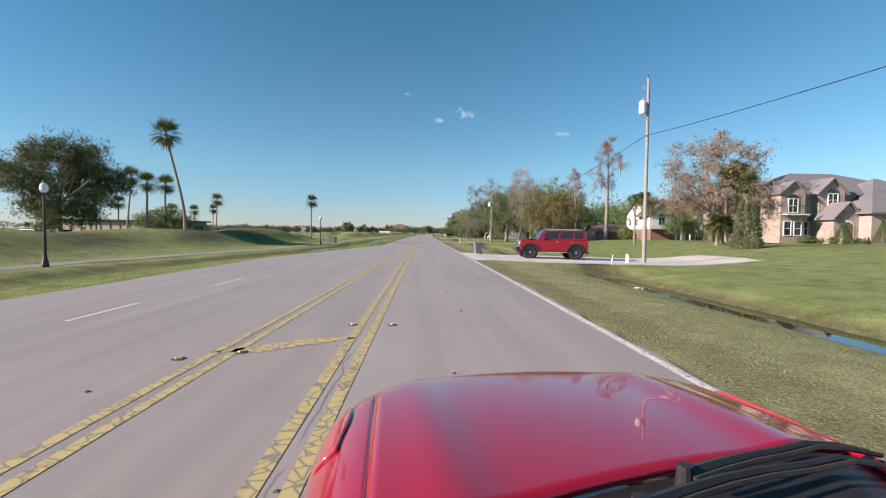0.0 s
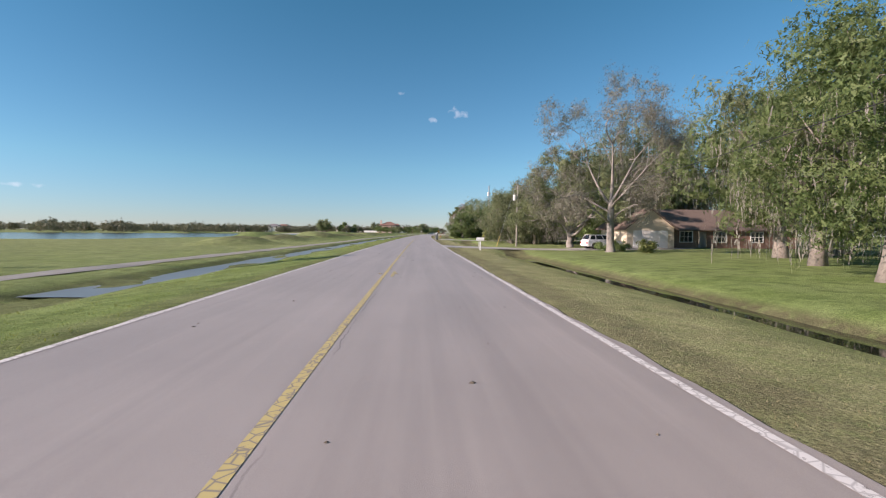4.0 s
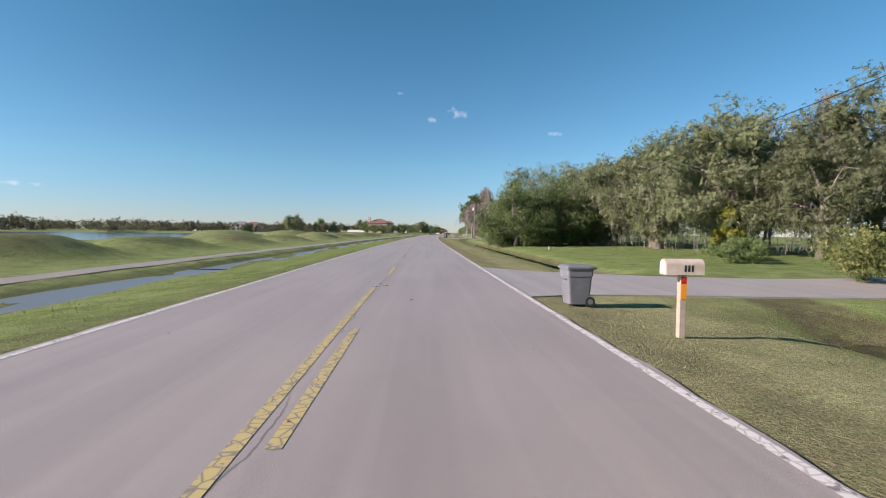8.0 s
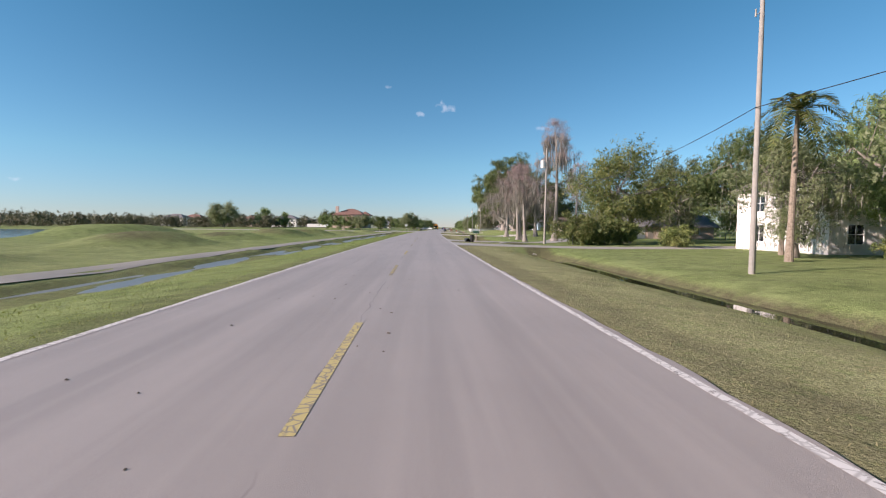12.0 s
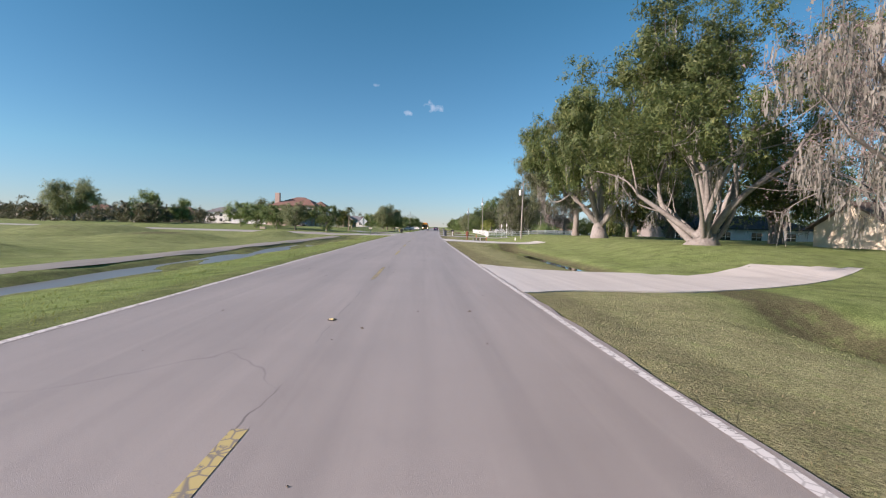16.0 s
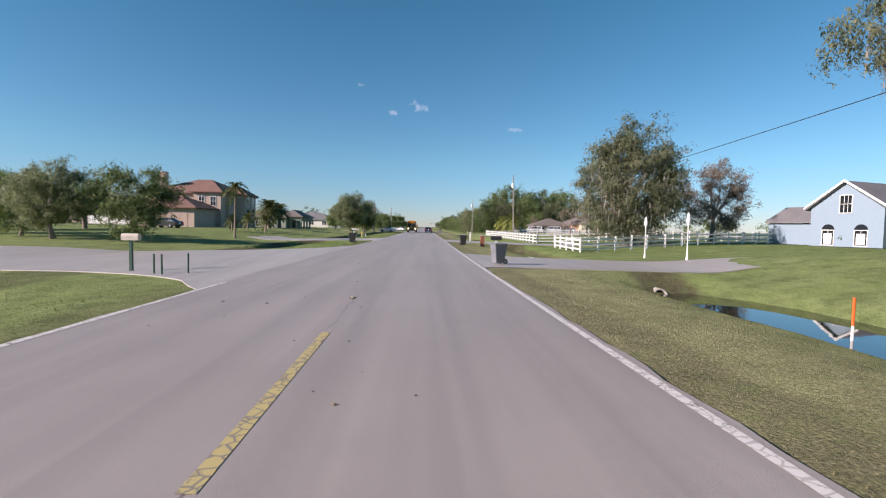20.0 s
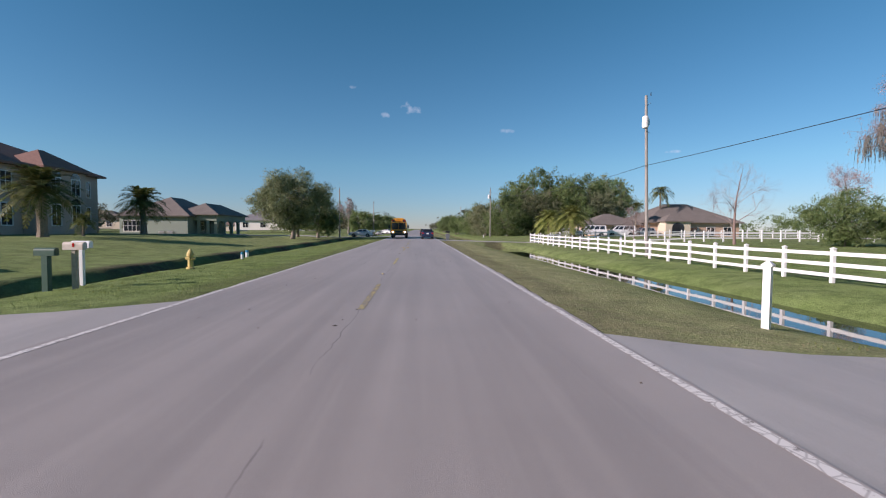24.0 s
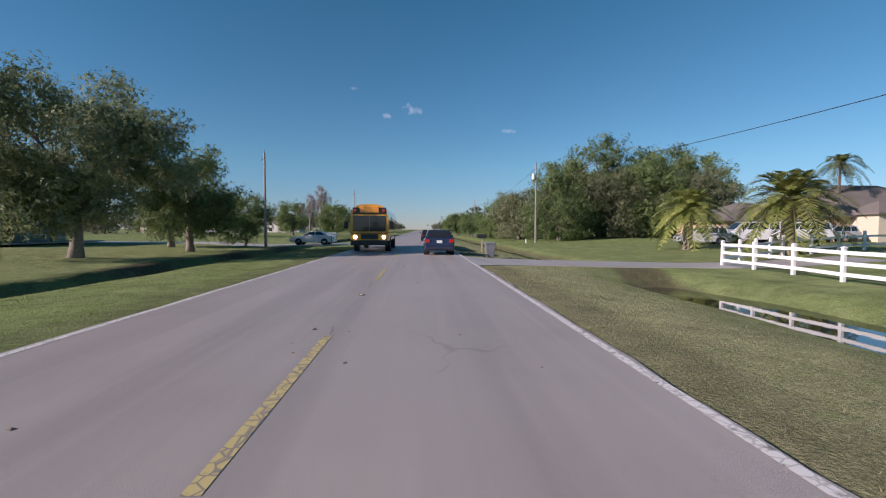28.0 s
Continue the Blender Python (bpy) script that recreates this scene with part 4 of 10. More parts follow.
def crown_tree(seed, high, radius, base, trunk_r, clumps, per, leaf, mat, bark, moss=0, trunks=1, flat=0.85, spread=1.0, lop=0.2, moss_len=(0.5, 1.7), skirt=None):
    """Trunk, limbs and a crown of leaf clumps with gaps; returns (trunk mesh, crown mesh, moss mesh)."""
    rng = np.random.default_rng(seed)
    mid = (high + base) / 2
    half = (high - base) / 2
    pts = []
    tries = 0
    while len(pts) < clumps and tries < clumps * 40:
        tries += 1
        d = rng.normal(size=3)
        d /= np.linalg.norm(d)
        r = 0.45 + 0.55 * rng.random() ** 0.5
        bulge = 1 + lop * math.sin(3 * math.atan2(d[1], d[0]) + seed) + lop * 0.7 * math.sin(5 * d[2] + seed * 2)
        q = np.array([d[0] * radius * r * bulge, d[1] * radius * r * bulge, mid + d[2] * half * r * (1 + 0.15 * rng.normal())])
        if q[2] < (base * 0.75 if skirt is None else skirt):
            continue
        pts.append(q)
    pts = np.array(pts)
    bm = bmesh.new()
    tops = []
    for k in range(trunks):
        a = 6.2832 * k / trunks + seed
        lean = (0 if trunks == 1 else radius * (0.30 + 0.22 * rng.random()))
        top = Vector((math.cos(a) * lean + rng.normal() * 0.2, math.sin(a) * lean + rng.normal() * 0.2, base + half * 0.9))
        foot = Vector((math.cos(a) * trunk_r * 0.45 * (trunks > 1), math.sin(a) * trunk_r * 0.45 * (trunks > 1), -0.25))
        line = bend(foot, top, rng, 0.04, 7)
        r0 = trunk_r * (1 if trunks == 1 else 0.42 + 0.3 * rng.random())
        if trunks > 1:
            line = [p.lerp(Vector((foot.x * 1.3, foot.y * 1.3, p.z)), max(0.0, 1 - i / 3.5) ** 0.7) for i, p in enumerate(line)]
        tube(bm, line, [r0 * 1.5, r0 * 1.05, r0 * 0.92, r0 * 0.8, r0 * 0.65, r0 * 0.5, r0 * 0.32], 9)
        tops.append((line, r0))
    order = rng.permutation(len(pts))
    mains = []
    for j in order[: min(len(pts), 11)]:
        line, r0 = tops[int(rng.integers(len(tops)))]
        start = line[int(rng.integers(3, 6))]
        limb = bend(start, pts[j], rng, 0.10, 6)
        rr = r0 * 0.42
        tube(bm, limb, [rr, rr * 0.8, rr * 0.62, rr * 0.45, rr * 0.3, rr * 0.14], 6)
        mains.append(limb)
    for j in order[11:]:
        limb = min(mains, key=lambda m: (m[3] - Vector(pts[j])).length)
        sub = bend(limb[int(rng.integers(2, 5))], pts[j], rng, 0.12, 4)
        rr = trunk_r * 0.13
        tube(bm, sub, [rr, rr * 0.7, rr * 0.45, rr * 0.15], 4)
    tm = bpy.data.meshes.new("trunk")
    bm.to_mesh(tm)
    bm.free()
    tm.polygons.foreach_set("use_smooth", [True] * len(tm.polygons))
    tm.materials.append(bark)
    leaf *= 1.35
    v, f = leaves(pts, spread * radius * 0.30, int(per * 0.8), leaf, rng, flat, tufts=14)
    # larger leaves deep inside close the crown
    inner = pts * [0.88, 0.88, 1.0] + [0, 0, -0.02 * high]
    v2, f2 = leaves(inner, spread * radius * 0.20, 45, leaf * 1.5, rng, flat)
    cm = quads_mesh("crown", np.concatenate([v, v2]), np.concatenate([f, f2 + len(v)]))
    cm.materials.append(mat)
    mm = None
    if moss:
        at = pts[rng.integers(0, len(pts), moss)] + rng.normal(size=(moss, 3)) * [radius * 0.16, radius * 0.16, radius * 0.08]
        top_ = max(base, 0) + 0.62 * (high - max(base, 0))
        at[:, 2] = np.where(at[:, 2] > top_, top_ * rng.random(moss), at[:, 2])
        at[:, 2] = np.maximum(at[:, 2] - 0.2, base * 0.8 if skirt is None else 0.8)
        v, f = strands(at, *moss_len, rng, 0.045)
        mm = quads_mesh("moss", v, f)
        mm.materials.append(L_moss)
    return tm, cm, mm


def bare_tree(seed, high, spread, trunk_r, bark, levels=4, fuzz=None, fuzz_n=0, moss=0, flare=1.6, up=0.55, first=0.3, moss_len=(0.8, 3.0)):
    """A leafless tree of forking limbs down to fine twigs, with a haze of seed clusters and moss if asked."""
    rng = np.random.default_rng(seed)
    bm = bmesh.new()
    ends, hang = [], []
    axis = bend((0, 0, -0.3), (rng.normal() * 0.5, rng.normal() * 0.5, high * 0.93), rng, 0.03, 9)
    rads = [trunk_r * k for k in (flare, 0.98, 0.86, 0.75, 0.62, 0.48, 0.34, 0.2, 0.06)]
    foot = [axis[0].lerp(axis[1], k) for k in (0.3, 0.6)]
    tube(bm, [axis[0]] + foot + axis[1:], [rads[0], trunk_r * 1.2, trunk_r * 1.06] + rads[1:], 14)
    if flare > 1.7:
        # buttressed foot: ridges that die out two metres up
        bm.verts.ensure_lookup_table()
        for v in bm.verts:
            low = max(0.0, 1 - max(v.co.z, 0) / 2.4)
            a = math.atan2(v.co.y, v.co.x)
            k = 1 + low * low * (0.38 + 0.30 * math.sin(5 * a + seed))
            v.co.x *= k
            v.co.y *= k

    def fork(p, d, ln, r, lev):
        q = p + d * ln
        line = bend(p, q, rng, 0.10, 4)
        if lev >= levels:
            tube(bm, [p, q], [r, r * 0.4], 3, cap=False)
        else:
            tube(bm, line, [r, r * 0.8, r * 0.62, r * 0.4], 5 if lev < 2 else 3, cap=False)
        hang.extend(line[1:])
        if lev >= levels:
            ends.append(q)
            return
        for k in range(3 if lev < 2 else 4):
            nd = (d + Vector(rng.normal(size=3)) * 0.62 + Vector((0, 0, 0.12))).normalized()
            fork(line[int(rng.integers(1, 4))], nd, ln * (0.5 + 0.3 * rng.random()), r * 0.5, lev + 1)

    count = 13
    for k in range(count):
        t = first + (0.97 - first) * (k + rng.random()) / count
        i = min(int(t * 8), 7)
        p = axis[i].lerp(axis[i + 1], t * 8 - i)
        a = 2.4 * k + rng.random()
        reach = spread * (1.05 - 0.72 * ((t - first) / (1 - first)) ** 1.3)
        d = Vector((math.cos(a), math.sin(a), up + 0.5 * t)).normalized()
        fork(p, d, reach * 0.55, trunk_r * 0.38 * (1.15 - t), 1)
    tm = bpy.data.meshes.new("trunk")
    bm.to_mesh(tm)
    bm.free()
    tm.polygons.foreach_set("use_smooth", [True] * len(tm.polygons))
    tm.materials.append(bark)
    cm = mm = None
    if fuzz:
        e = np.array([tuple(q) for q in ends])
        v, f = leaves(e[rng.integers(0, len(e), fuzz_n)], spread * 0.12, 16, 0.045, rng, 1.0, tufts=4)
        cm = quads_mesh("crown", v, f)
        cm.materials.append(fuzz)
    if moss:
        h = np.array([tuple(q) for q in hang])
        h = h[h[:, 2] < high * 0.86]
        bunch = rng.integers(0, len(h), max(1, moss // 9))
        at = h[np.repeat(bunch, 9)] + rng.normal(size=(len(bunch) * 9, 3)) * [0.2, 0.2, 0.06]
        v, f = strands(at, *moss_len, rng, 0.05)
        mm = quads_mesh("moss", v, f)
        mm.materials.append(L_moss)
    return tm, cm, mm


def limb_tree(seed, trunk_h, trunk_r, mains, bark, mat, levels=3, leafy=1.0, low=0.0, per=150, clump=0.9, leaf=0.11, moss=0, moss_len=(0.4, 1.8), twigs=None, lift=0.12):
    """Great limbs named by (azimuth, tilt, start height, length, radius) that fork to leaf clumps and twigs."""
    rng = np.random.default_rng(seed)
    bm = bmesh.new()
    ends, hang, tips = [], [], []
    if trunk_h > 0:
        h = [-0.3, 0.25, 0.7, trunk_h * 0.5, trunk_h * 0.8, trunk_h * 1.08]
        tube(bm, [Vector((rng.normal() * 0.05, rng.normal() * 0.05, z)) for z in h], [trunk_r * k for k in (1.7, 1.25, 1.05, 0.95, 0.9, 0.6)], 12)

    def grow(p, d, ln, r, lev):
        side = Vector(rng.normal(size=3)) * ln * 0.10
        n = 6 if lev < 2 else 4
        line = [p + d * ln * t + side * math.sin(3.1416 * t) + Vector((0, 0, lift * ln * t * t)) for t in np.linspace(0, 1, n)]
        rad = [r * (1 - 0.55 * t) for t in np.linspace(0, 1, n)]
        tube(bm, line, rad, 8 if lev == 0 else 5 if lev == 1 else 3, cap=False)
        if lev > 0:
            hang.extend(line[1:])
        q = line[-1]
        way = (line[-1] - line[-2]).normalized()
        if lev >= levels:
            tips.append(q)
            ends.append(q)
            return
        if lev >= levels - 1:
            ends.append(q)
        for k in range(4 if lev == 0 else 3):
            at = q if k < 2 else line[int(rng.integers(n // 2, n))]
            nd = (way + Vector(rng.normal(size=3)) * (0.45 if k < 2 else 0.7)).normalized()
            grow(at, nd, ln * (0.5 + 0.25 * rng.random()), rad[-1] * (0.8 if k < 2 else 0.55), lev + 1)

    for az, tilt, z0, ln, r in mains:
        a, b = radians(az), radians(tilt)
        foot = Vector((math.cos(a) * trunk_r * 0.5, math.sin(a) * trunk_r * 0.5, z0)) if z0 <= 0 else Vector((0, 0, z0))
        grow(foot, Vector((math.cos(a) * math.sin(b), math.sin(a) * math.sin(b), math.cos(b))), ln, r, 0)
    tm = bpy.data.meshes.new("trunk")
    bm.to_mesh(tm)
    bm.free()
    tm.polygons.foreach_set("use_smooth", [True] * len(tm.polygons))
    tm.materials.append(bark)
    e = np.array([tuple(q) for q in ends])
    top = e[:, 2].max()
    e = e[(e[:, 2] > low) & (rng.random(len(e)) < leafy * (0.55 + 0.45 * e[:, 2] / top))]
    v, f = leaves(e, clump, per, leaf, rng, 0.85, tufts=9)
    if twigs:
        w = np.array([tuple(q) for q in tips])
        v, f = leaves(w, clump * 0.9, per, leaf, rng, 1.0, tufts=14)
        mat = twigs
    cm = quads_mesh("crown", v, f)
    cm.materials.append(mat)
    mm = None
    if moss:
        hg = np.array([tuple(q) for q in hang])
        hg = hg[hg[:, 2] < top * 0.85]
        bunch = rng.integers(0, len(hg), max(1, moss // 9))
        at = hg[np.repeat(bunch, 9)] + rng.normal(size=(len(bunch) * 9, 3)) * [0.22, 0.22, 0.06]
        v, f = strands(at, *moss_len, rng, 0.05)
        mm = quads_mesh("moss", v, f)
        mm.materials.append(L_moss)
    return tm, cm, mm


def fan_palm(seed, high, crown, lean=0.3, skirt=True):
    rng = np.random.default_rng(seed)
    bm = bmesh.new()
    top = Vector((lean * high * 0.12, 0.1, high))
    axis = [Vector((lean * high * 0.12 * t * t * (1 if lean < 1 else 2.0 - t), 0.1 * t, -0.3 + (high + 0.3) * t)) for t in np.linspace(0, 1, 9)]
    top = axis[-1]
    tube(bm, axis, [0.30, 0.21, 0.17, 0.155, 0.145, 0.14, 0.135, 0.14, 0.13], 9)
    tm = bpy.data.meshes.new("trunk")
    bm.to_mesh(tm)
    bm.free()
    tm.materials.append(M_palm_bark)

    def fans(n, lo, hi, size):
        v, f = [], []
        for k in range(n):
            a = 2.4 * k + rng.random() * 0.5
            e = lo + (hi - lo) * (k + 0.5) / n
            d = Vector((math.cos(a) * math.cos(e), math.sin(a) * math.cos(e), math.sin(e)))
            side = d.cross(Vector((0, 0, 1))).normalized()
            hub = top + d * crown * 0.36
            for j in range(11):
                w = (j - 5) / 5 * 1.15
                tip = hub + (d * math.cos(w) + side * math.sin(w)) * size * (1 - 0.25 * abs(w)) + Vector((0, 0, -0.28 * size * (1 - math.sin(e)) * rng.random()))
                mid = hub.lerp(tip, 0.55)
                n1 = (tip - hub).cross(d.cross(side)).normalized() * 0.045 * size
                b = len(v)
                v += [tuple(hub), tuple(mid + n1), tuple(tip), tuple(mid - n1)]
                f.append((b, b + 1, b + 2, b + 3))
            b = len(v)
            w = side * 0.03
            v += [tuple(top - w), tuple(top + w), tuple(hub + w), tuple(hub - w)]
            f.append((b, b + 1, b + 2, b + 3))
        return quads_mesh("crown", v, f)

    cm = fans(26, -0.75, 1.35, crown * 0.85)
    cm.materials.append(L_palm)
    dm = None
    if skirt:
        dm = fans(6, -1.3, -0.9, crown * 0.6)
        dm.materials.append(L_dead)
    return tm, cm, dm


def feather_palm(seed, high, reach, fronds, mat, trunk_r=0.3, droop=0.9, lift=1.25, thick=True):
    rng = np.random.default_rng(seed)
    bm = bmesh.new()
    axis = [Vector((0.1 * t * math.sin(seed), 0.1 * t * math.cos(seed), -0.3 + (high + 0.3) * t)) for t in np.linspace(0, 1, 7)]
    tube(bm, axis, [trunk_r * k for k in ((1.25, 1.0, 0.95, 0.95, 1.0, 1.15, 0.8) if thick else (1.3, 1.0, 0.85, 0.8, 0.75, 0.7, 0.5))], 10)
    tm = bpy.data.meshes.new("trunk")
    bm.to_mesh(tm)
    bm.free()
    tm.materials.append(M_palm_bark)
    v, f = [], []
    for k in range(fronds):
        a = 2.39996 * k + rng.random() * 0.3
        e = -0.5 + (lift + 0.5) * (k + 0.5) / fronds
        ln = reach * (0.85 + 0.3 * rng.random())
        d = Vector((math.cos(a), math.sin(a), 0))
        side = Vector((-math.sin(a), math.cos(a), 0))
        pts = []
        for t in np.linspace(0, 1, 15):
            r = ln * t
            pts.append(axis[-1] + d * (r * math.cos(e) * (1 - 0.12 * t)) + Vector((0, 0, r * math.sin(e) - droop * ln * 0.55 * t * t)))
        for i in range(1, 15):
            p = pts[i]
            fwd = (pts[i] - pts[i - 1]).normalized()
            w = ln * 0.17 * math.sin(3.14 * min(1, 0.15 + 0.85 * i / 15)) + 0.08
            for sgn in (-1, 1):
                for half in (0, 0.5):
                    q = p - fwd * (half * ln / 15)
                    tip = q + side * sgn * w + fwd * w * 0.7 + Vector((0, 0, -0.25 * w + 0.3 * w * rng.random()))
                    n1 = fwd * 0.045 * reach / 2.5
                    b = len(v)
                    v += [tuple(q), tuple(q.lerp(tip, 0.5) + n1), tuple(tip), tuple(q.lerp(tip, 0.5) - n1)]
                    f.append((b, b + 1, b + 2, b + 3))
        for i in range(14):
            b = len(v)
            w = side * 0.025
            v += [tuple(pts[i] - w), tuple(pts[i] + w), tuple(pts[i + 1] + w), tuple(pts[i + 1] - w)]
            f.append((b, b + 1, b + 2, b + 3))
    cm = quads_mesh("crown", v, f)
    cm.materials.append(mat)
    return tm, cm, None


def plant(kinds, key, s, lat, size=1.0, turn=0.0, label="", category="tree", group="", name="tree", z=None, sink=0.0):
    """Stand a tree of a kind on the ground."""
    tm, cm, mm = kinds[key]
    gz_ = float(ground_z(s, lat)) if z is None else z
    root = thing(name, spot(s, lat, gz_ - sink, turn, size), label, category, group)
    placed("trunk", tm, None, root)
    if cm:
        placed("crown", cm, None, root)
    if mm:
        hung = mm.name.startswith("moss")
        ob = placed("moss" if hung else "dead_fronds", mm, None, root, "hanging grey moss" if hung else "dry brown hanging fronds")
        if hung:
            ob["kind"] = "stuff"
    return root


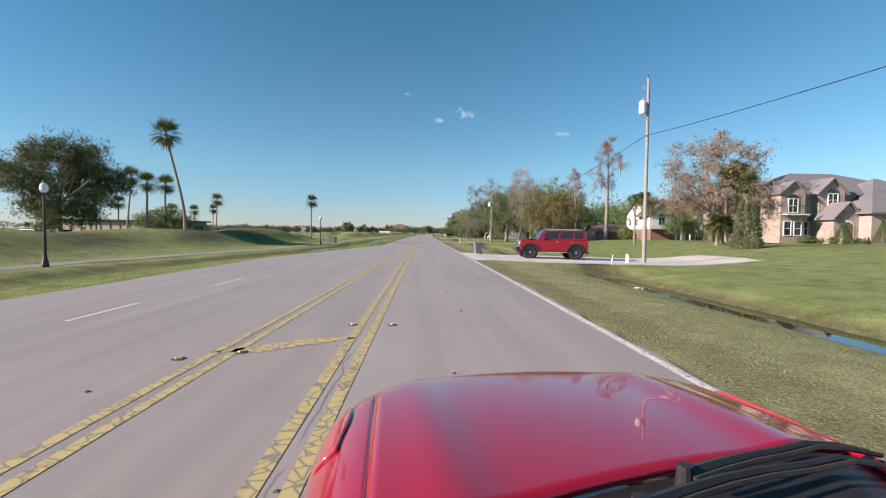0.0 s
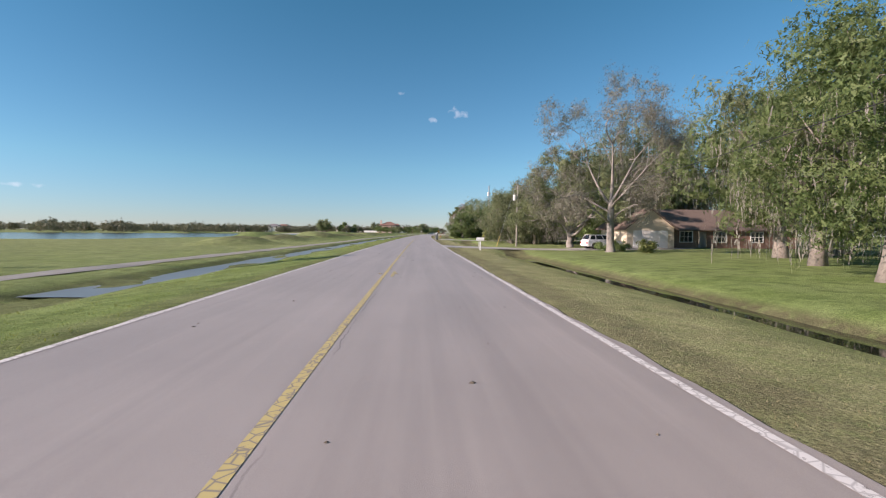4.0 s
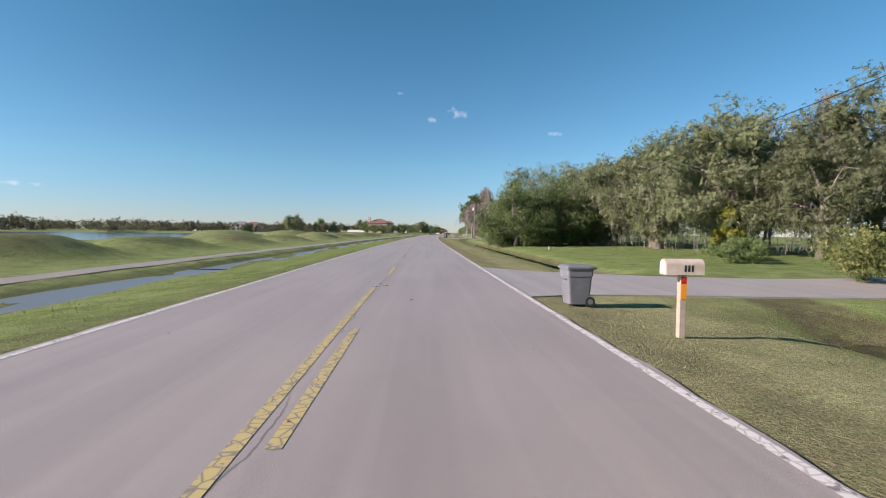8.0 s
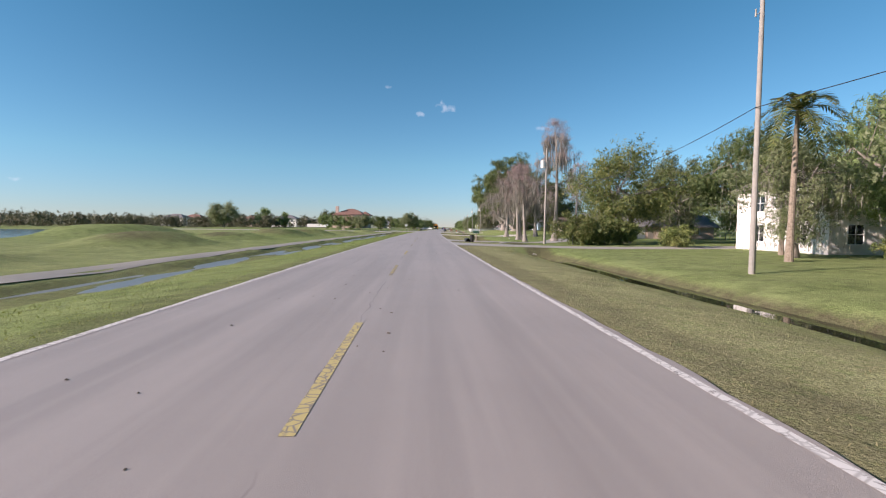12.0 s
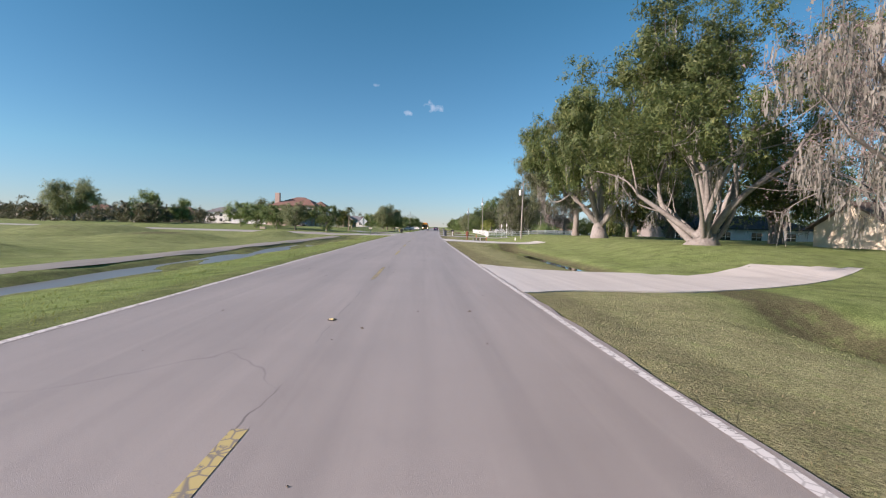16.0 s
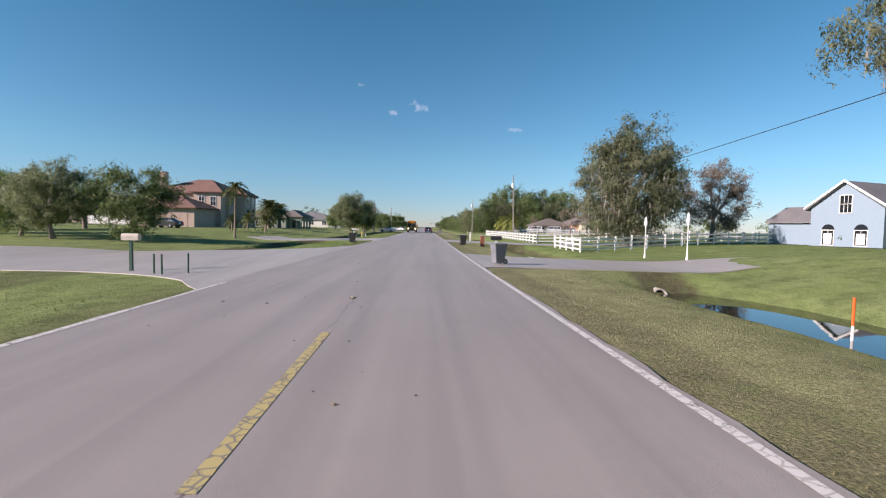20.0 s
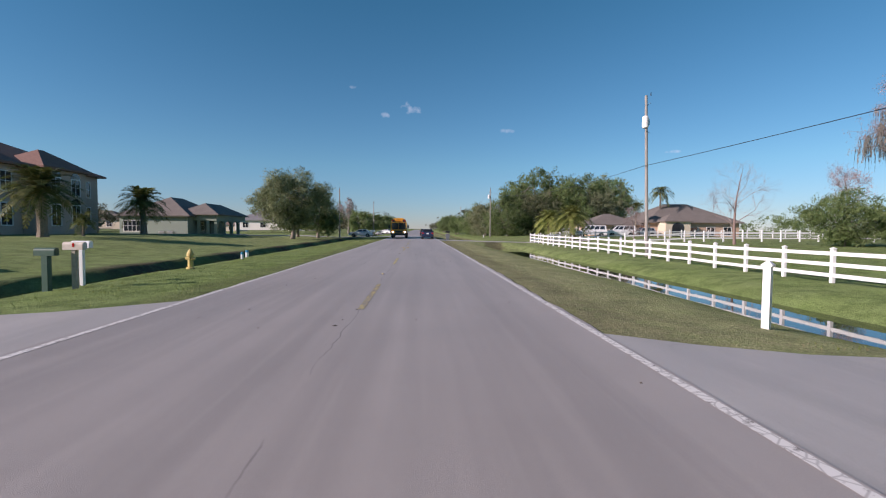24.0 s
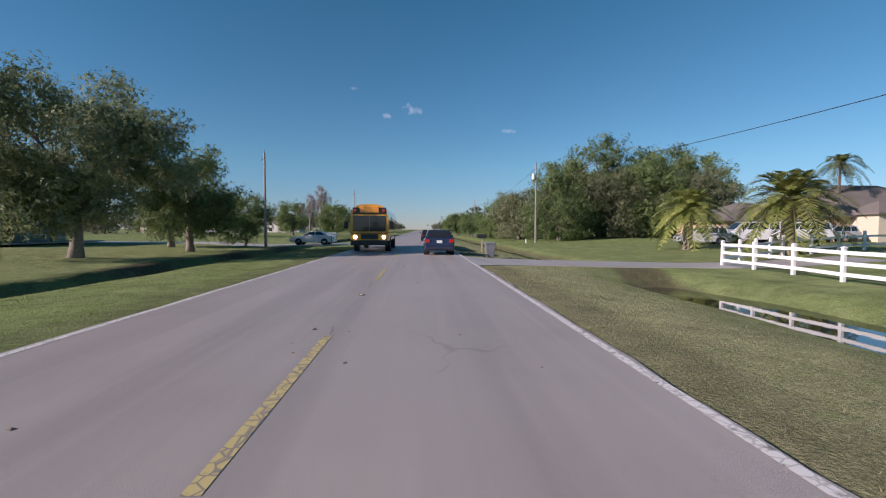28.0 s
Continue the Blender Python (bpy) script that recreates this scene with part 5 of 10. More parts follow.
TREES = {
    "oak_a": crown_tree(11, 12.0, 5.6, 2.2, 0.42, 66, 240, 0.135, L_oak, M_bark, moss=500),
    "oak_b": crown_tree(12, 13.0, 5.0, 2.0, 0.40, 64, 235, 0.135, L_oak_olive, M_bark, moss=1300, lop=0.28),
    "oak_c": crown_tree(13, 10.0, 4.8, 0.5, 0.34, 72, 240, 0.135, L_oak, M_bark, moss=200, lop=0.22),
    "oak_d": crown_tree(14, 15.0, 5.2, 3.4, 0.45, 62, 260, 0.135, L_oak_olive, M_bark, moss=1300, lop=0.3, moss_len=(0.6, 2.6)),
    "oak_moss": crown_tree(38, 15.0, 5.6, 4.0, 0.5, 60, 300, 0.13, L_oak_olive, M_bark, moss=3600, lop=0.25, moss_len=(0.8, 3.2)),
    "oak_low": crown_tree(63, 9.0, 5.0, -2.6, 0.36, 92, 300, 0.125, L_oak, M_bark, moss=150, lop=0.16, skirt=0.7, moss_len=(0.2, 0.6)),
    "oak_low_brown": crown_tree(65, 9.0, 5.0, -2.2, 0.36, 90, 300, 0.125, L_dusty, M_bark, moss=200, lop=0.16, skirt=0.7, moss_len=(0.2, 0.8)),
    "oak_low_moss": crown_tree(64, 10.0, 5.0, -1.8, 0.38, 92, 290, 0.125, L_oak_olive, M_bark, moss=1500, lop=0.18, skirt=1.1, moss_len=(0.3, 1.1)),
    "oak_umbrella": limb_tree(71, 4.4, 0.5, [(20, 70, 3.6, 6.0, 0.36), (75, 62, 3.9, 5.4, 0.32), (130, 72, 3.4, 5.6, 0.34), (180, 66, 3.8, 6.4, 0.38), (235, 60, 4.0, 5.4, 0.32), (290, 70, 3.6, 5.6, 0.34), (50, 30, 4.2, 5.2, 0.32), (170, 34, 4.2, 5.4, 0.34), (280, 28, 4.2, 5.2, 0.3)],
                              M_bark, L_dusty, 2, 1.8, 4.6, 620, 1.65, 0.15, moss=5200, moss_len=(0.6, 2.8), lift=0.24),
    "snag": bare_tree(39, 10.6, 4.2, 0.17, M_pale_bark, 3, None, 0, moss=120, flare=1.3, up=0.8, first=0.3),
    "far_a": crown_tree(51, 12.0, 5.6, 1.6, 0.42, 50, 200, 0.19, L_oak, M_bark, moss=120),
    "far_b": crown_tree(52, 13.0, 5.2, 1.8, 0.40, 50, 200, 0.19, L_oak_olive, M_bark, moss=500, lop=0.28, moss_len=(0.6, 2.2)),
    "fig_fan": limb_tree(15, 0.9, 0.8, [(150, 58, 0.3, 5.2, 0.28), (120, 36, -0.2, 5.4, 0.26), (100, 62, 0.2, 5.4, 0.26), (170, 12, -0.2, 7.2, 0.26), (60, 16, -0.2, 7.6, 0.26), (200, 14, -0.2, 7.4, 0.24), (280, 24, -0.2, 7.0, 0.24),
                                        (20, 30, -0.2, 7.0, 0.28), (330, 44, 0.1, 7.0, 0.32), (230, 42, -0.2, 5.6, 0.22), (45, 52, 0.2, 5.4, 0.24), (0, 8, -0.2, 7.6, 0.22)], M_pale_bark, L_fig, 2, 1.8, 5.6, 500, 1.4, 0.15, moss=900, moss_len=(0.5, 2.4)),
    "fig": limb_tree(16, 1.6, 0.75, [(40, 62, 1.0, 4.6, 0.34), (100, 48, 0.8, 4.8, 0.34), (160, 64, 1.0, 4.8, 0.32), (215, 50, 0.8, 4.6, 0.34), (275, 62, 1.0, 4.4, 0.3), (330, 50, 0.8, 4.6, 0.3),
                                     (70, 16, 1.2, 5.2, 0.32), (190, 20, 1.2, 5.0, 0.3), (300, 24, 1.2, 4.8, 0.28)], M_pale_bark, L_fig, 2, 1.8, 3.8, 900, 1.45, 0.15, moss=500, moss_len=(0.4, 1.6)),
    "oak_wide": limb_tree(61, 2.6, 0.46, [(20, 66, 2.0, 4.4, 0.24), (85, 58, 2.2, 4.2, 0.23), (150, 70, 1.9, 4.8, 0.25), (215, 56, 2.3, 4.4, 0.22), (285, 72, 2.0, 4.8, 0.25), (340, 40, 2.4, 4.4, 0.22), (120, 22, 2.6, 4.6, 0.26), (240, 20, 2.6, 4.8, 0.25)],
                          M_pale_bark, L_oak_olive, 2, 1.5, 2.8, 620, 1.2, 0.14, moss=700, moss_len=(0.3, 1.2), lift=0.2),
    "fig_b": crown_tree(16, 10.0, 5.6, 2.0, 0.5, 72, 330, 0.12, L_bright, M_pale_bark, moss=120, trunks=2, lop=0.2),
    "gold": crown_tree(17, 9.5, 4.7, 2.3, 0.3, 84, 360, 0.10, L_gold, M_bark, moss=1200, lop=0.1),
    "round": crown_tree(18, 13.0, 5.4, 0.9, 0.5, 120, 460, 0.12, L_dusty, M_bark, moss=2000, lop=0.04, spread=0.95),
    "small_oak": crown_tree(19, 6.5, 3.2, 1.0, 0.18, 46, 180, 0.12, L_oak, M_bark, lop=0.2),
    "lawn_oak": crown_tree(20, 8.2, 4.4, 1.7, 0.26, 72, 560, 0.105, L_oak_olive, M_bark, lop=0.25),
    "lawn_dark": crown_tree(21, 7.4, 3.6, 1.0, 0.26, 54, 200, 0.12, L_oak, M_bark, lop=0.2),
    "big_round": crown_tree(26, 16.0, 7.8, 3.2, 0.42, 120, 420, 0.15, L_dark, M_bark, lop=0.08, spread=0.8),
    "rusty": crown_tree(22, 10.5, 3.6, 2.6, 0.3, 50, 180, 0.10, L_rust, M_pale_bark, moss=200, lop=0.3),
    "autumn": crown_tree(27, 13.5, 5.6, 2.0, 0.4, 84, 270, 0.115, L_rust, M_bark, moss=300, lop=0.18, spread=0.8),
    "bush": crown_tree(23, 1.6, 1.5, 0.2, 0.05, 26, 130, 0.075, L_oak, M_bark, flat=0.8, spread=1.2),
    "bush_bright": crown_tree(24, 1.7, 1.4, 0.2, 0.05, 24, 150, 0.08, L_bright, M_bark, flat=0.8, spread=1.2),
    "bush_huge": crown_tree(29, 5.8, 4.4, 0.4, 0.1, 70, 170, 0.12, L_oak, M_bark, flat=0.9, lop=0.15),
    "azalea": crown_tree(30, 1.5, 1.3, 0.2, 0.04, 24, 130, 0.06, L_pink, M_bark, flat=0.8, spread=1.2),
    "bush_yellow": crown_tree(25, 4.2, 1.25, 0.3, 0.06, 30, 170, 0.12, L_yellow, M_bark, flat=1.2, spread=1.0),
    "bush_big": crown_tree(28, 3.4, 2.3, 0.3, 0.07, 50, 170, 0.08, L_bright, M_bark, flat=0.9, spread=1.0, lop=0.1),
    "cypress": bare_tree(31, 15.0, 3.3, 0.27, M_pale_bark, 4, L_twig, 1300, moss=1100, flare=1.75, first=0.46, moss_len=(0.5, 2.2)),
    "cypress_b": bare_tree(32, 13.0, 3.3, 0.26, M_pale_bark, 4, L_twig, 1300, moss=1100, flare=1.75, first=0.42, moss_len=(0.5, 2.2)),
    "cypress_wide": bare_tree(40, 11.5, 5.2, 0.40, M_pale_bark, 4, L_twig, 1500, moss=1900, flare=1.75, up=0.45, first=0.42, moss_len=(0.6, 2.6)),
    "cypress_clean": bare_tree(36, 15.0, 3.0, 0.28, M_pale_bark, 4, L_twig, 1700, moss=60, flare=1.5, first=0.45),
    "grey_bare": bare_tree(33, 9.6, 6.2, 0.30, M_pale_bark, 4, L_twig, 900, moss=1700, flare=1.75, up=0.45, first=0.2, moss_len=(0.4, 1.7)),
    "white_fork": limb_tree(34, 4.9, 0.36, [(125, 36, 4.7, 4.8, 0.17), (250, 12, 4.9, 5.2, 0.2), (305, 50, 4.4, 4.2, 0.14), (140, 66, 4.0, 4.4, 0.12), (10, 34, 4.9, 4.8, 0.15), (200, 62, 2.8, 2.6, 0.12), (320, 58, 3.0, 2.6, 0.11)],
                            M_pale_bark, L_twig, 3, per=224, clump=1.05, leaf=0.085, moss=90, twigs=L_twig_olive),
    "white_bare": bare_tree(34, 14.0, 5.8, 0.25, M_pale_bark, 4, L_twig, 1900, moss=80, flare=1.5, up=0.7, first=0.22),
    "twiggy": bare_tree(35, 6.0, 2.6, 0.10, M_twig, 4, L_twig, 500, moss=0, flare=1.3, up=0.7, first=0.15),
    "twiggy_big": bare_tree(37, 7.8, 4.0, 0.13, M_twig, 5, None, 0, moss=0, flare=1.3, up=0.55, first=0.16),
    "fan_palm": fan_palm(41, 9.0, 1.75, 0.2),
    "fan_palm_tall": fan_palm(42, 11.5, 1.95, 1.6),
    "fan_palm_small": fan_palm(43, 7.0, 1.6, 0.1),
    "date_palm": feather_palm(44, 3.2, 3.3, 54, L_date, 0.34, 1.0),
    "date_dark": feather_palm(45, 3.6, 3.0, 54, L_palm, 0.32, 0.9),
    "queen_palm": feather_palm(46, 7.5, 2.6, 22, L_palm, 0.17, 1.3, 1.2, False),
    "pygmy_palm": feather_palm(47, 1.5, 1.4, 26, L_palm, 0.12, 0.9),
}
G1, G2 = "trees along the right of the road", "trees on the left"
OAK, MOSSY = "spreading live oak with dark green leaves on the grass", "tall oak hung with grey moss"

# ---- planting: right of the road ----
def oak(key, s, lat, size=1.0, turn=0.0, label=OAK, group=G1, **kw):
    if key.startswith("oak") and not key.startswith("oak_low") and lat >= 30:
        key = "far_b" if label == MOSSY else "far_a"
    return plant(TREES, key, s, lat, size, turn, label, "tree", group, "oak_tree", **kw)


plant(TREES, "white_bare", 89.9, 19.5, 1.0, 20, "leafless tree with pale bark and fine pinkish twigs", "tree", G1, "bare_tree")
plant(TREES, "gold", 77.0, 22.6, 0.92, 0, "bushy tree with golden-brown autumn leaves", "tree", G1, "golden_tree")
plant(TREES, "gold", 86.0, 25.2, 0.88, 130, "bushy tree with golden-brown autumn leaves", "tree", G1, "golden_tree")
plant(TREES, "cypress_clean", 84.0, 34.6, 1.3, 60, "tall leafless cypress with a slim crown", "tree", G1, "cypress_tree")
plant(TREES, "cypress_clean", 99.0, 34.0, 1.1, 10, "leafless cypress with reddish twigs", "tree", G1, "cypress_tree")
for key, s, lat, size, turn in [("oak_a", 106, 20, 0.95, 30), ("oak_c", 160, 27, 1.0, 10), ("oak_c", 101, 27, 1.0, 80), ("oak_b", 115, 25, 0.95, 130), ("oak_c", 124, 30, 1.1, 10), ("oak_a", 128, 38, 1.1, 200),
                                ("oak_wide", 148, 20.7, 0.86, 0), ("oak_d", 165.5, 31, 1.1, 190), ("oak_d", 133, 44, 1.15, 70), ("oak_a", 160, 38, 1.1, 110), ("oak_d", 172, 46, 1.2, 300),
                                ("oak_a", 166, 24, 0.85, 160), ("oak_b", 174, 21, 0.9, 260), ("oak_low_moss", 171.0, 17.6, 0.92, 15), ("oak_low_moss", 178, 18.5, 1.0, 95), ("oak_a", 181, 22, 0.95, 310),
                                ("oak_c", 185, 27, 1.0, 40), ("oak_b", 188, 34, 0.9, 120), ("oak_d", 178, 34, 0.9, 20), ("oak_low_moss", 165.0, 20.5, 0.9, 70)]:
    oak(key, s, lat, size, turn, MOSSY if key in ("oak_b", "oak_d") else OAK)
for s, lat, size, turn in [(161.5, 33.5, 1.3, 60), (160.5, 45.5, 1.35, 200), (167, 38, 1.3, 130)]:
    plant(TREES, "oak_moss", s, lat, size, turn, MOSSY, "tree", G1, "oak_tree")
plant(TREES, "white_fork", 134.2, 20.3, 1.0, 0, "big leafless tree with white limbs and few leaves", "tree", G1, "bare_tree")
for key, s, lat, size, turn in [("oak_d", 214, 33, 0.8, 0), ("oak_b", 222, 30, 1.05, 70), ("oak_d", 228, 35, 1.15, 140), ("oak_b", 207, 41, 0.9, 210), ("oak_d", 236, 31, 1.1, 280),
                                ("oak_d", 219, 42, 1.2, 40), ("oak_b", 244, 34, 1.1, 100), ("oak_d", 251, 31, 1.1, 160), ("oak_b", 258, 29, 1.05, 220), ("oak_d", 240, 42, 1.15, 20),
                                ("oak_low", 247.0, 14.8, 0.93, 60), ("oak_low", 250.0, 20.6, 0.98, 200), ("oak_low", 255, 25.5, 1.05, 320), ("oak_low", 253.4, 15.9, 0.95, 130), ("oak_d", 263, 34, 1.15, 75),
                                ("oak_d", 275.5, 21.5, 1.0, 20), ("oak_low_moss", 281.5, 25.5, 1.15, 140), ("oak_b", 269, 26.0, 1.15, 250), ("oak_low_moss", 272, 29.5, 1.1, 80), ("oak_low", 277.0, 18.6, 0.55, 80), ("oak_a", 283, 33, 1.1, 30), ("oak_d", 262, 43, 1.2, 330),
                                ("oak_b", 278, 40, 1.2, 10), ("oak_c", 322, 40, 1.1, 170), ("oak_b", 330, 46, 1.2, 230), ("oak_b", 345, 44, 1.1, 20),
                                ("oak_c", 302, 40, 1.0, 70), ("oak_a", 309, 47, 1.2, 140)]:
    oak(key, s, lat, size, turn, MOSSY if key in ("oak_b", "oak_d") else OAK)
plant(TREES, "rusty", 226, 44, 1.5, 0, "tall tree with thin reddish autumn leaves", "tree", G1, "autumn_tree")
plant(TREES, "rusty", 239, 47, 1.5, 90, "tall tree with thin reddish autumn leaves", "tree", G1, "autumn_tree")
CYP = "tall leafless cypress with pale trunk and hanging moss"
for key, s, lat, size, turn in [("cypress", 333.5, 19.5, 1.2, 0), ("cypress_b", 332.4, 15.1, 0.86, 80), ("cypress_b", 341.3, 15.8, 0.95, 150), ("cypress_wide", 343.6, 16.5, 1.0, 20), 
                                ("cypress", 368, 33, 1.1, 40)]:
    plant(TREES, key, s, lat, size, turn, CYP, "tree", G1, "cypress_tree")
plant(TREES, "grey_bare", 361.2, 17.0, 1.1, 30, "leafless grey tree draped in moss", "tree", G1, "bare_tree")
plant(TREES, "grey_bare", 366, 24, 1.15, 130, "leafless grey tree draped in moss", "tree", G1, "bare_tree")
FIG = "huge broad-crowned tree with pale forking trunks and bright leaves"
plant(TREES, "fig_fan", 381, 22.2, 1.0, 0, FIG, "tree", G1, "fig_tree").scale = (1.05, 1.05, 1.02)
plant(TREES, "fig", 401.8, 22.2, 1.0, 120, FIG, "tree", G1, "fig_tree").scale = (1.0, 1.0, 1.62)
plant(TREES, "fig_b", 325.5, 26.5, 1.15, 20, "broad tree with big yellowish-green leaves over a roof", "tree", G1, "fig_tree")
plant(TREES, "fig_b", 389, 34, 1.1, 60, FIG, "tree", G1, "fig_tree")
plant(TREES, "fig_b", 414, 31.0, 0.9, 210, FIG, "tree", G1, "fig_tree")
plant(TREES, "oak_umbrella", 424.2, 26.3, 1.0, 50, "broad umbrella-shaped oak hung with long grey moss", "tree", G1, "oak_tree").scale = (0.93, 0.93, 1.14)
for s, lat, size, turn in [(168.5, 20.5, 0.98, 0), (173.0, 23.5, 1.05, 140), (260.5, 23.0, 1.0, 60), (263, 27.5, 1.05, 200)]:
    plant(TREES, "snag", s, lat, size, turn, "dead leafless tree with bleached limbs", "tree", G1, "bare_tree")
oak("oak_b", 416, 38, 1.2, 150, MOSSY)
for s, lat, size, turn in [(431.5, 30.0, 0.5, 0), (434.0, 33.6, 0.55, 90), (428.6, 33.0, 0.45, 200), (426.0, 31.0, 0.4, 300)]:
    plant(TREES, "bush_huge", s, lat, size, turn, "dense dark green shrubbery beside the oak trunk", "bush", "shrubs", "shrub")
plant(TREES, "round", 460.0, 23.0, 0.93, 0, "large rounded oak with olive leaves and grey moss", "tree", G1, "oak_tree")
plant(TREES, "autumn", 466, 35.8, 0.7, 40, "tree with thin pinkish-brown leaves", "tree", G1, "autumn_tree")
plant(TREES, "bush_huge", 499.5, 36.5, 0.75, 0, "large dark green thicket beyond the fence", "bush", "shrubs", "shrub")
plant(TREES, "cypress_b", 494, 35.8, 1.0, 10, CYP, "tree", G1, "cypress_tree")
plant(TREES, "twiggy_big", 505.5, 31.3, 1.0, 0, "round leafless tree with many fine pale twigs", "tree", G1, "bare_tree")
for s, lat, size in [(516, 26.5, 0.7), (503, 40, 1.2), (499, 44, 1.1)]:
    plant(TREES, "twiggy", s, lat, size, s * 7, "small leafless tree with fine pale twigs", "tree", G1, "bare_tree")
for s, lat, size in [(532.3, 24.5, 1.15), (542.0, 23.8, 1.1)]:
    plant(TREES, "date_palm", s, lat, size, s, "date palm with arching yellow-green fronds", "palm", "date palms in the yard", "date_palm")
plant(TREES, "queen_palm", 558, 52, 1.25, 0, "slim queen palm with drooping fronds", "palm", "", "queen_palm")
plant(TREES, "queen_palm", 552, 44, 0.8, 70, "slim queen palm with drooping fronds", "palm", "", "queen_palm")
plant(TREES, "queen_palm", 293.2, 22.1, 1.15, 0, "slim queen palm with drooping fronds", "palm", "", "queen_palm")
oak("oak_b", 297, 25.5, 0.62, 0, MOSSY)
oak("oak_c", 296, 33, 0.9, 90)
plant(TREES, "queen_palm", 300, 27, 1.0, 120, "slim queen palm with drooping fronds", "palm", "", "queen_palm")
for key, s, lat, size, turn in [("oak_low", 575, 23, 1.1, 0), ("oak_low_brown", 577, 30, 1.2, 80), ("oak_low", 577, 38, 1.3, 160), ("oak_a", 584, 44, 1.3, 240), ("oak_low_brown", 588, 19.5, 1.0, 30), ("oak_a", 583, 33, 1.4, 200), ("oak_low_brown", 578, 46, 1.25, 90), ("oak_low", 600, 18, 0.9, 250), ("oak_a", 590, 53, 1.3, 300),
                                ("oak_a", 605, 33, 1.35, 100), ("oak_c", 612, 45, 1.3, 190), ("oak_b", 600, 60, 1.3, 20)]:
    oak(key, s, lat, size, turn, MOSSY if key == "oak_b" else OAK)
for s, lat, size in [(622, 14, 0.8), (634, 16, 0.9), (648, 13, 0.9), (666, 15, 1.0), (690, 14, 1.0), (720, 15, 1.1)]:
    plant(TREES, "lawn_dark", s, lat, size, s, "roadside tree with brownish-green leaves", "tree", G1, "roadside_tree")
plant(TREES, "rusty", 596, 40, 1.2, 10, "tree with thin reddish autumn leaves", "tree", G1, "autumn_tree")
# yard behind the bright red vehicle
for key, s, lat, size in [("queen_palm", 56, 27, 0.75), ("queen_palm", 60, 30, 0.8), ("queen_palm", 66, 34, 0.7), ("lawn_dark", 70, 41, 0.7), ("autumn", 58, 38, 1.0)]:
    plant(TREES, key, s, lat, size, s, {"oak_b": MOSSY, "autumn": "broad tree with reddish-brown autumn leaves", "lawn_dark": "leafy green yard tree"}.get(key, "young palm with drooping fronds"),
          "palm" if "palm" in key else "tree", G1, "queen_palm" if "palm" in key else "oak_tree")
for s, lat, size in [(50.2, 43.6, 0.4), (49.6, 45.0, 0.4), (48.0, 48.4, 0.4), (47.2, 52.0, 0.5), (88.5, 30, 0.9), (79.5, 25.8, 0.8), (208, 22, 1.0), (211, 24.5, 1.0), (214, 26.5, 1.0), (187, 20.5, 1.2), (88, 26, 0.8), (91, 27, 0.8), (136, 22, 0.7),
                     (137.5, 21, 0.6), (329, 28, 0.9), (356, 28, 0.9), (373, 34, 1.0), (377, 35, 1.1), (424, 32, 1.3), (428, 34, 1.4), (454, 42, 1.0), (444, 43, 1.2), (492, 37, 1.8), (497, 40, 1.5)]:
    plant(TREES, "bush", s, lat, size, s * 13, "low rounded green shrub on the lawn", "bush", "shrubs", "shrub")
for s, lat, size in [(50.0, 44.3, 0.45), (48.6, 45.7, 0.42), (47.4, 51.2, 0.45), (72, 33, 1.0), (318.5, 19.6, 1.6), (319.5, 21.8, 1.7), (320.5, 24.0, 1.5), (420, 30, 1.3), (312, 26, 1.2), (315, 27, 1.0), (288, 24, 1.0), (132, 23, 0.7)]:
    plant(TREES, "bush_bright", s, lat, size, s * 17, "bright yellow-green leafy shrub", "bush", "shrubs", "shrub")

plant(TREES, "bush_big", 196.2, 19.0, 0.62, 0, "large round bright green bush by the drive", "bush", "shrubs", "shrub")
for s, lat, size in [(190.0, 15.3, 0.55), (190.6, 16.0, 0.5), (189.6, 16.2, 0.48)]:
    plant(TREES, "bush_yellow", s, lat, size, s * 31, "bright yellow-green leafy shrub at the foot of a pole", "bush", "shrubs", "shrub")
plant(TREES, "bush_yellow", 219.6, 29.0, 1.0, 0, "tall upright bush with bright yellow variegated leaves", "bush", "shrubs", "shrub")
plant(TREES, "bush_big", 318.6, 17.6, 1.0, 70, "large round bright green bush by the drive", "bush", "shrubs", "shrub")
plant(TREES, "bush_huge", 85.6, -45.6, 1.0, 50, "dense dark bush at the foot of a palm", "bush", "shrubs", "shrub")

plant(TREES, "azalea", 80.6, 28.2, 1.0, 0, "pink flowering shrub by the shed", "bush", "shrubs", "shrub")

# ---- planting: left of the road ----
oak("big_round", 61, -45.2, 0.83, 0, "large dark rounded oak on the grass", G2)
for key, s, lat, size, turn in [("fan_palm_tall", 57.5, -28, 1.0, 180), ("fan_palm", 111, -48, 1.0, 0), ("fan_palm", 110.9, -25.9, 1.0, 0), ("fan_palm_tall", 80, -49, 0.95, 100),
                                ("fan_palm", 84, -45, 1.1, 40), ("fan_palm", 77, -52, 0.9, 80), ("fan_palm_small", 118, -62, 1.0, 0), ("fan_palm_small", 123, -59, 1.0, 50),
                                ("fan_palm", 129, -57, 0.85, 10), ("fan_palm_small", 104, -66, 1.1, 0), ("fan_palm", 74, -58, 1.0, 0), ("fan_palm_small", 60, -34, 0.9, 60)]:
    plant(TREES, key, s, lat, size, turn, "fan palm with a slim trunk and ragged round crown", "palm", "fan palms on the left", "fan_palm")
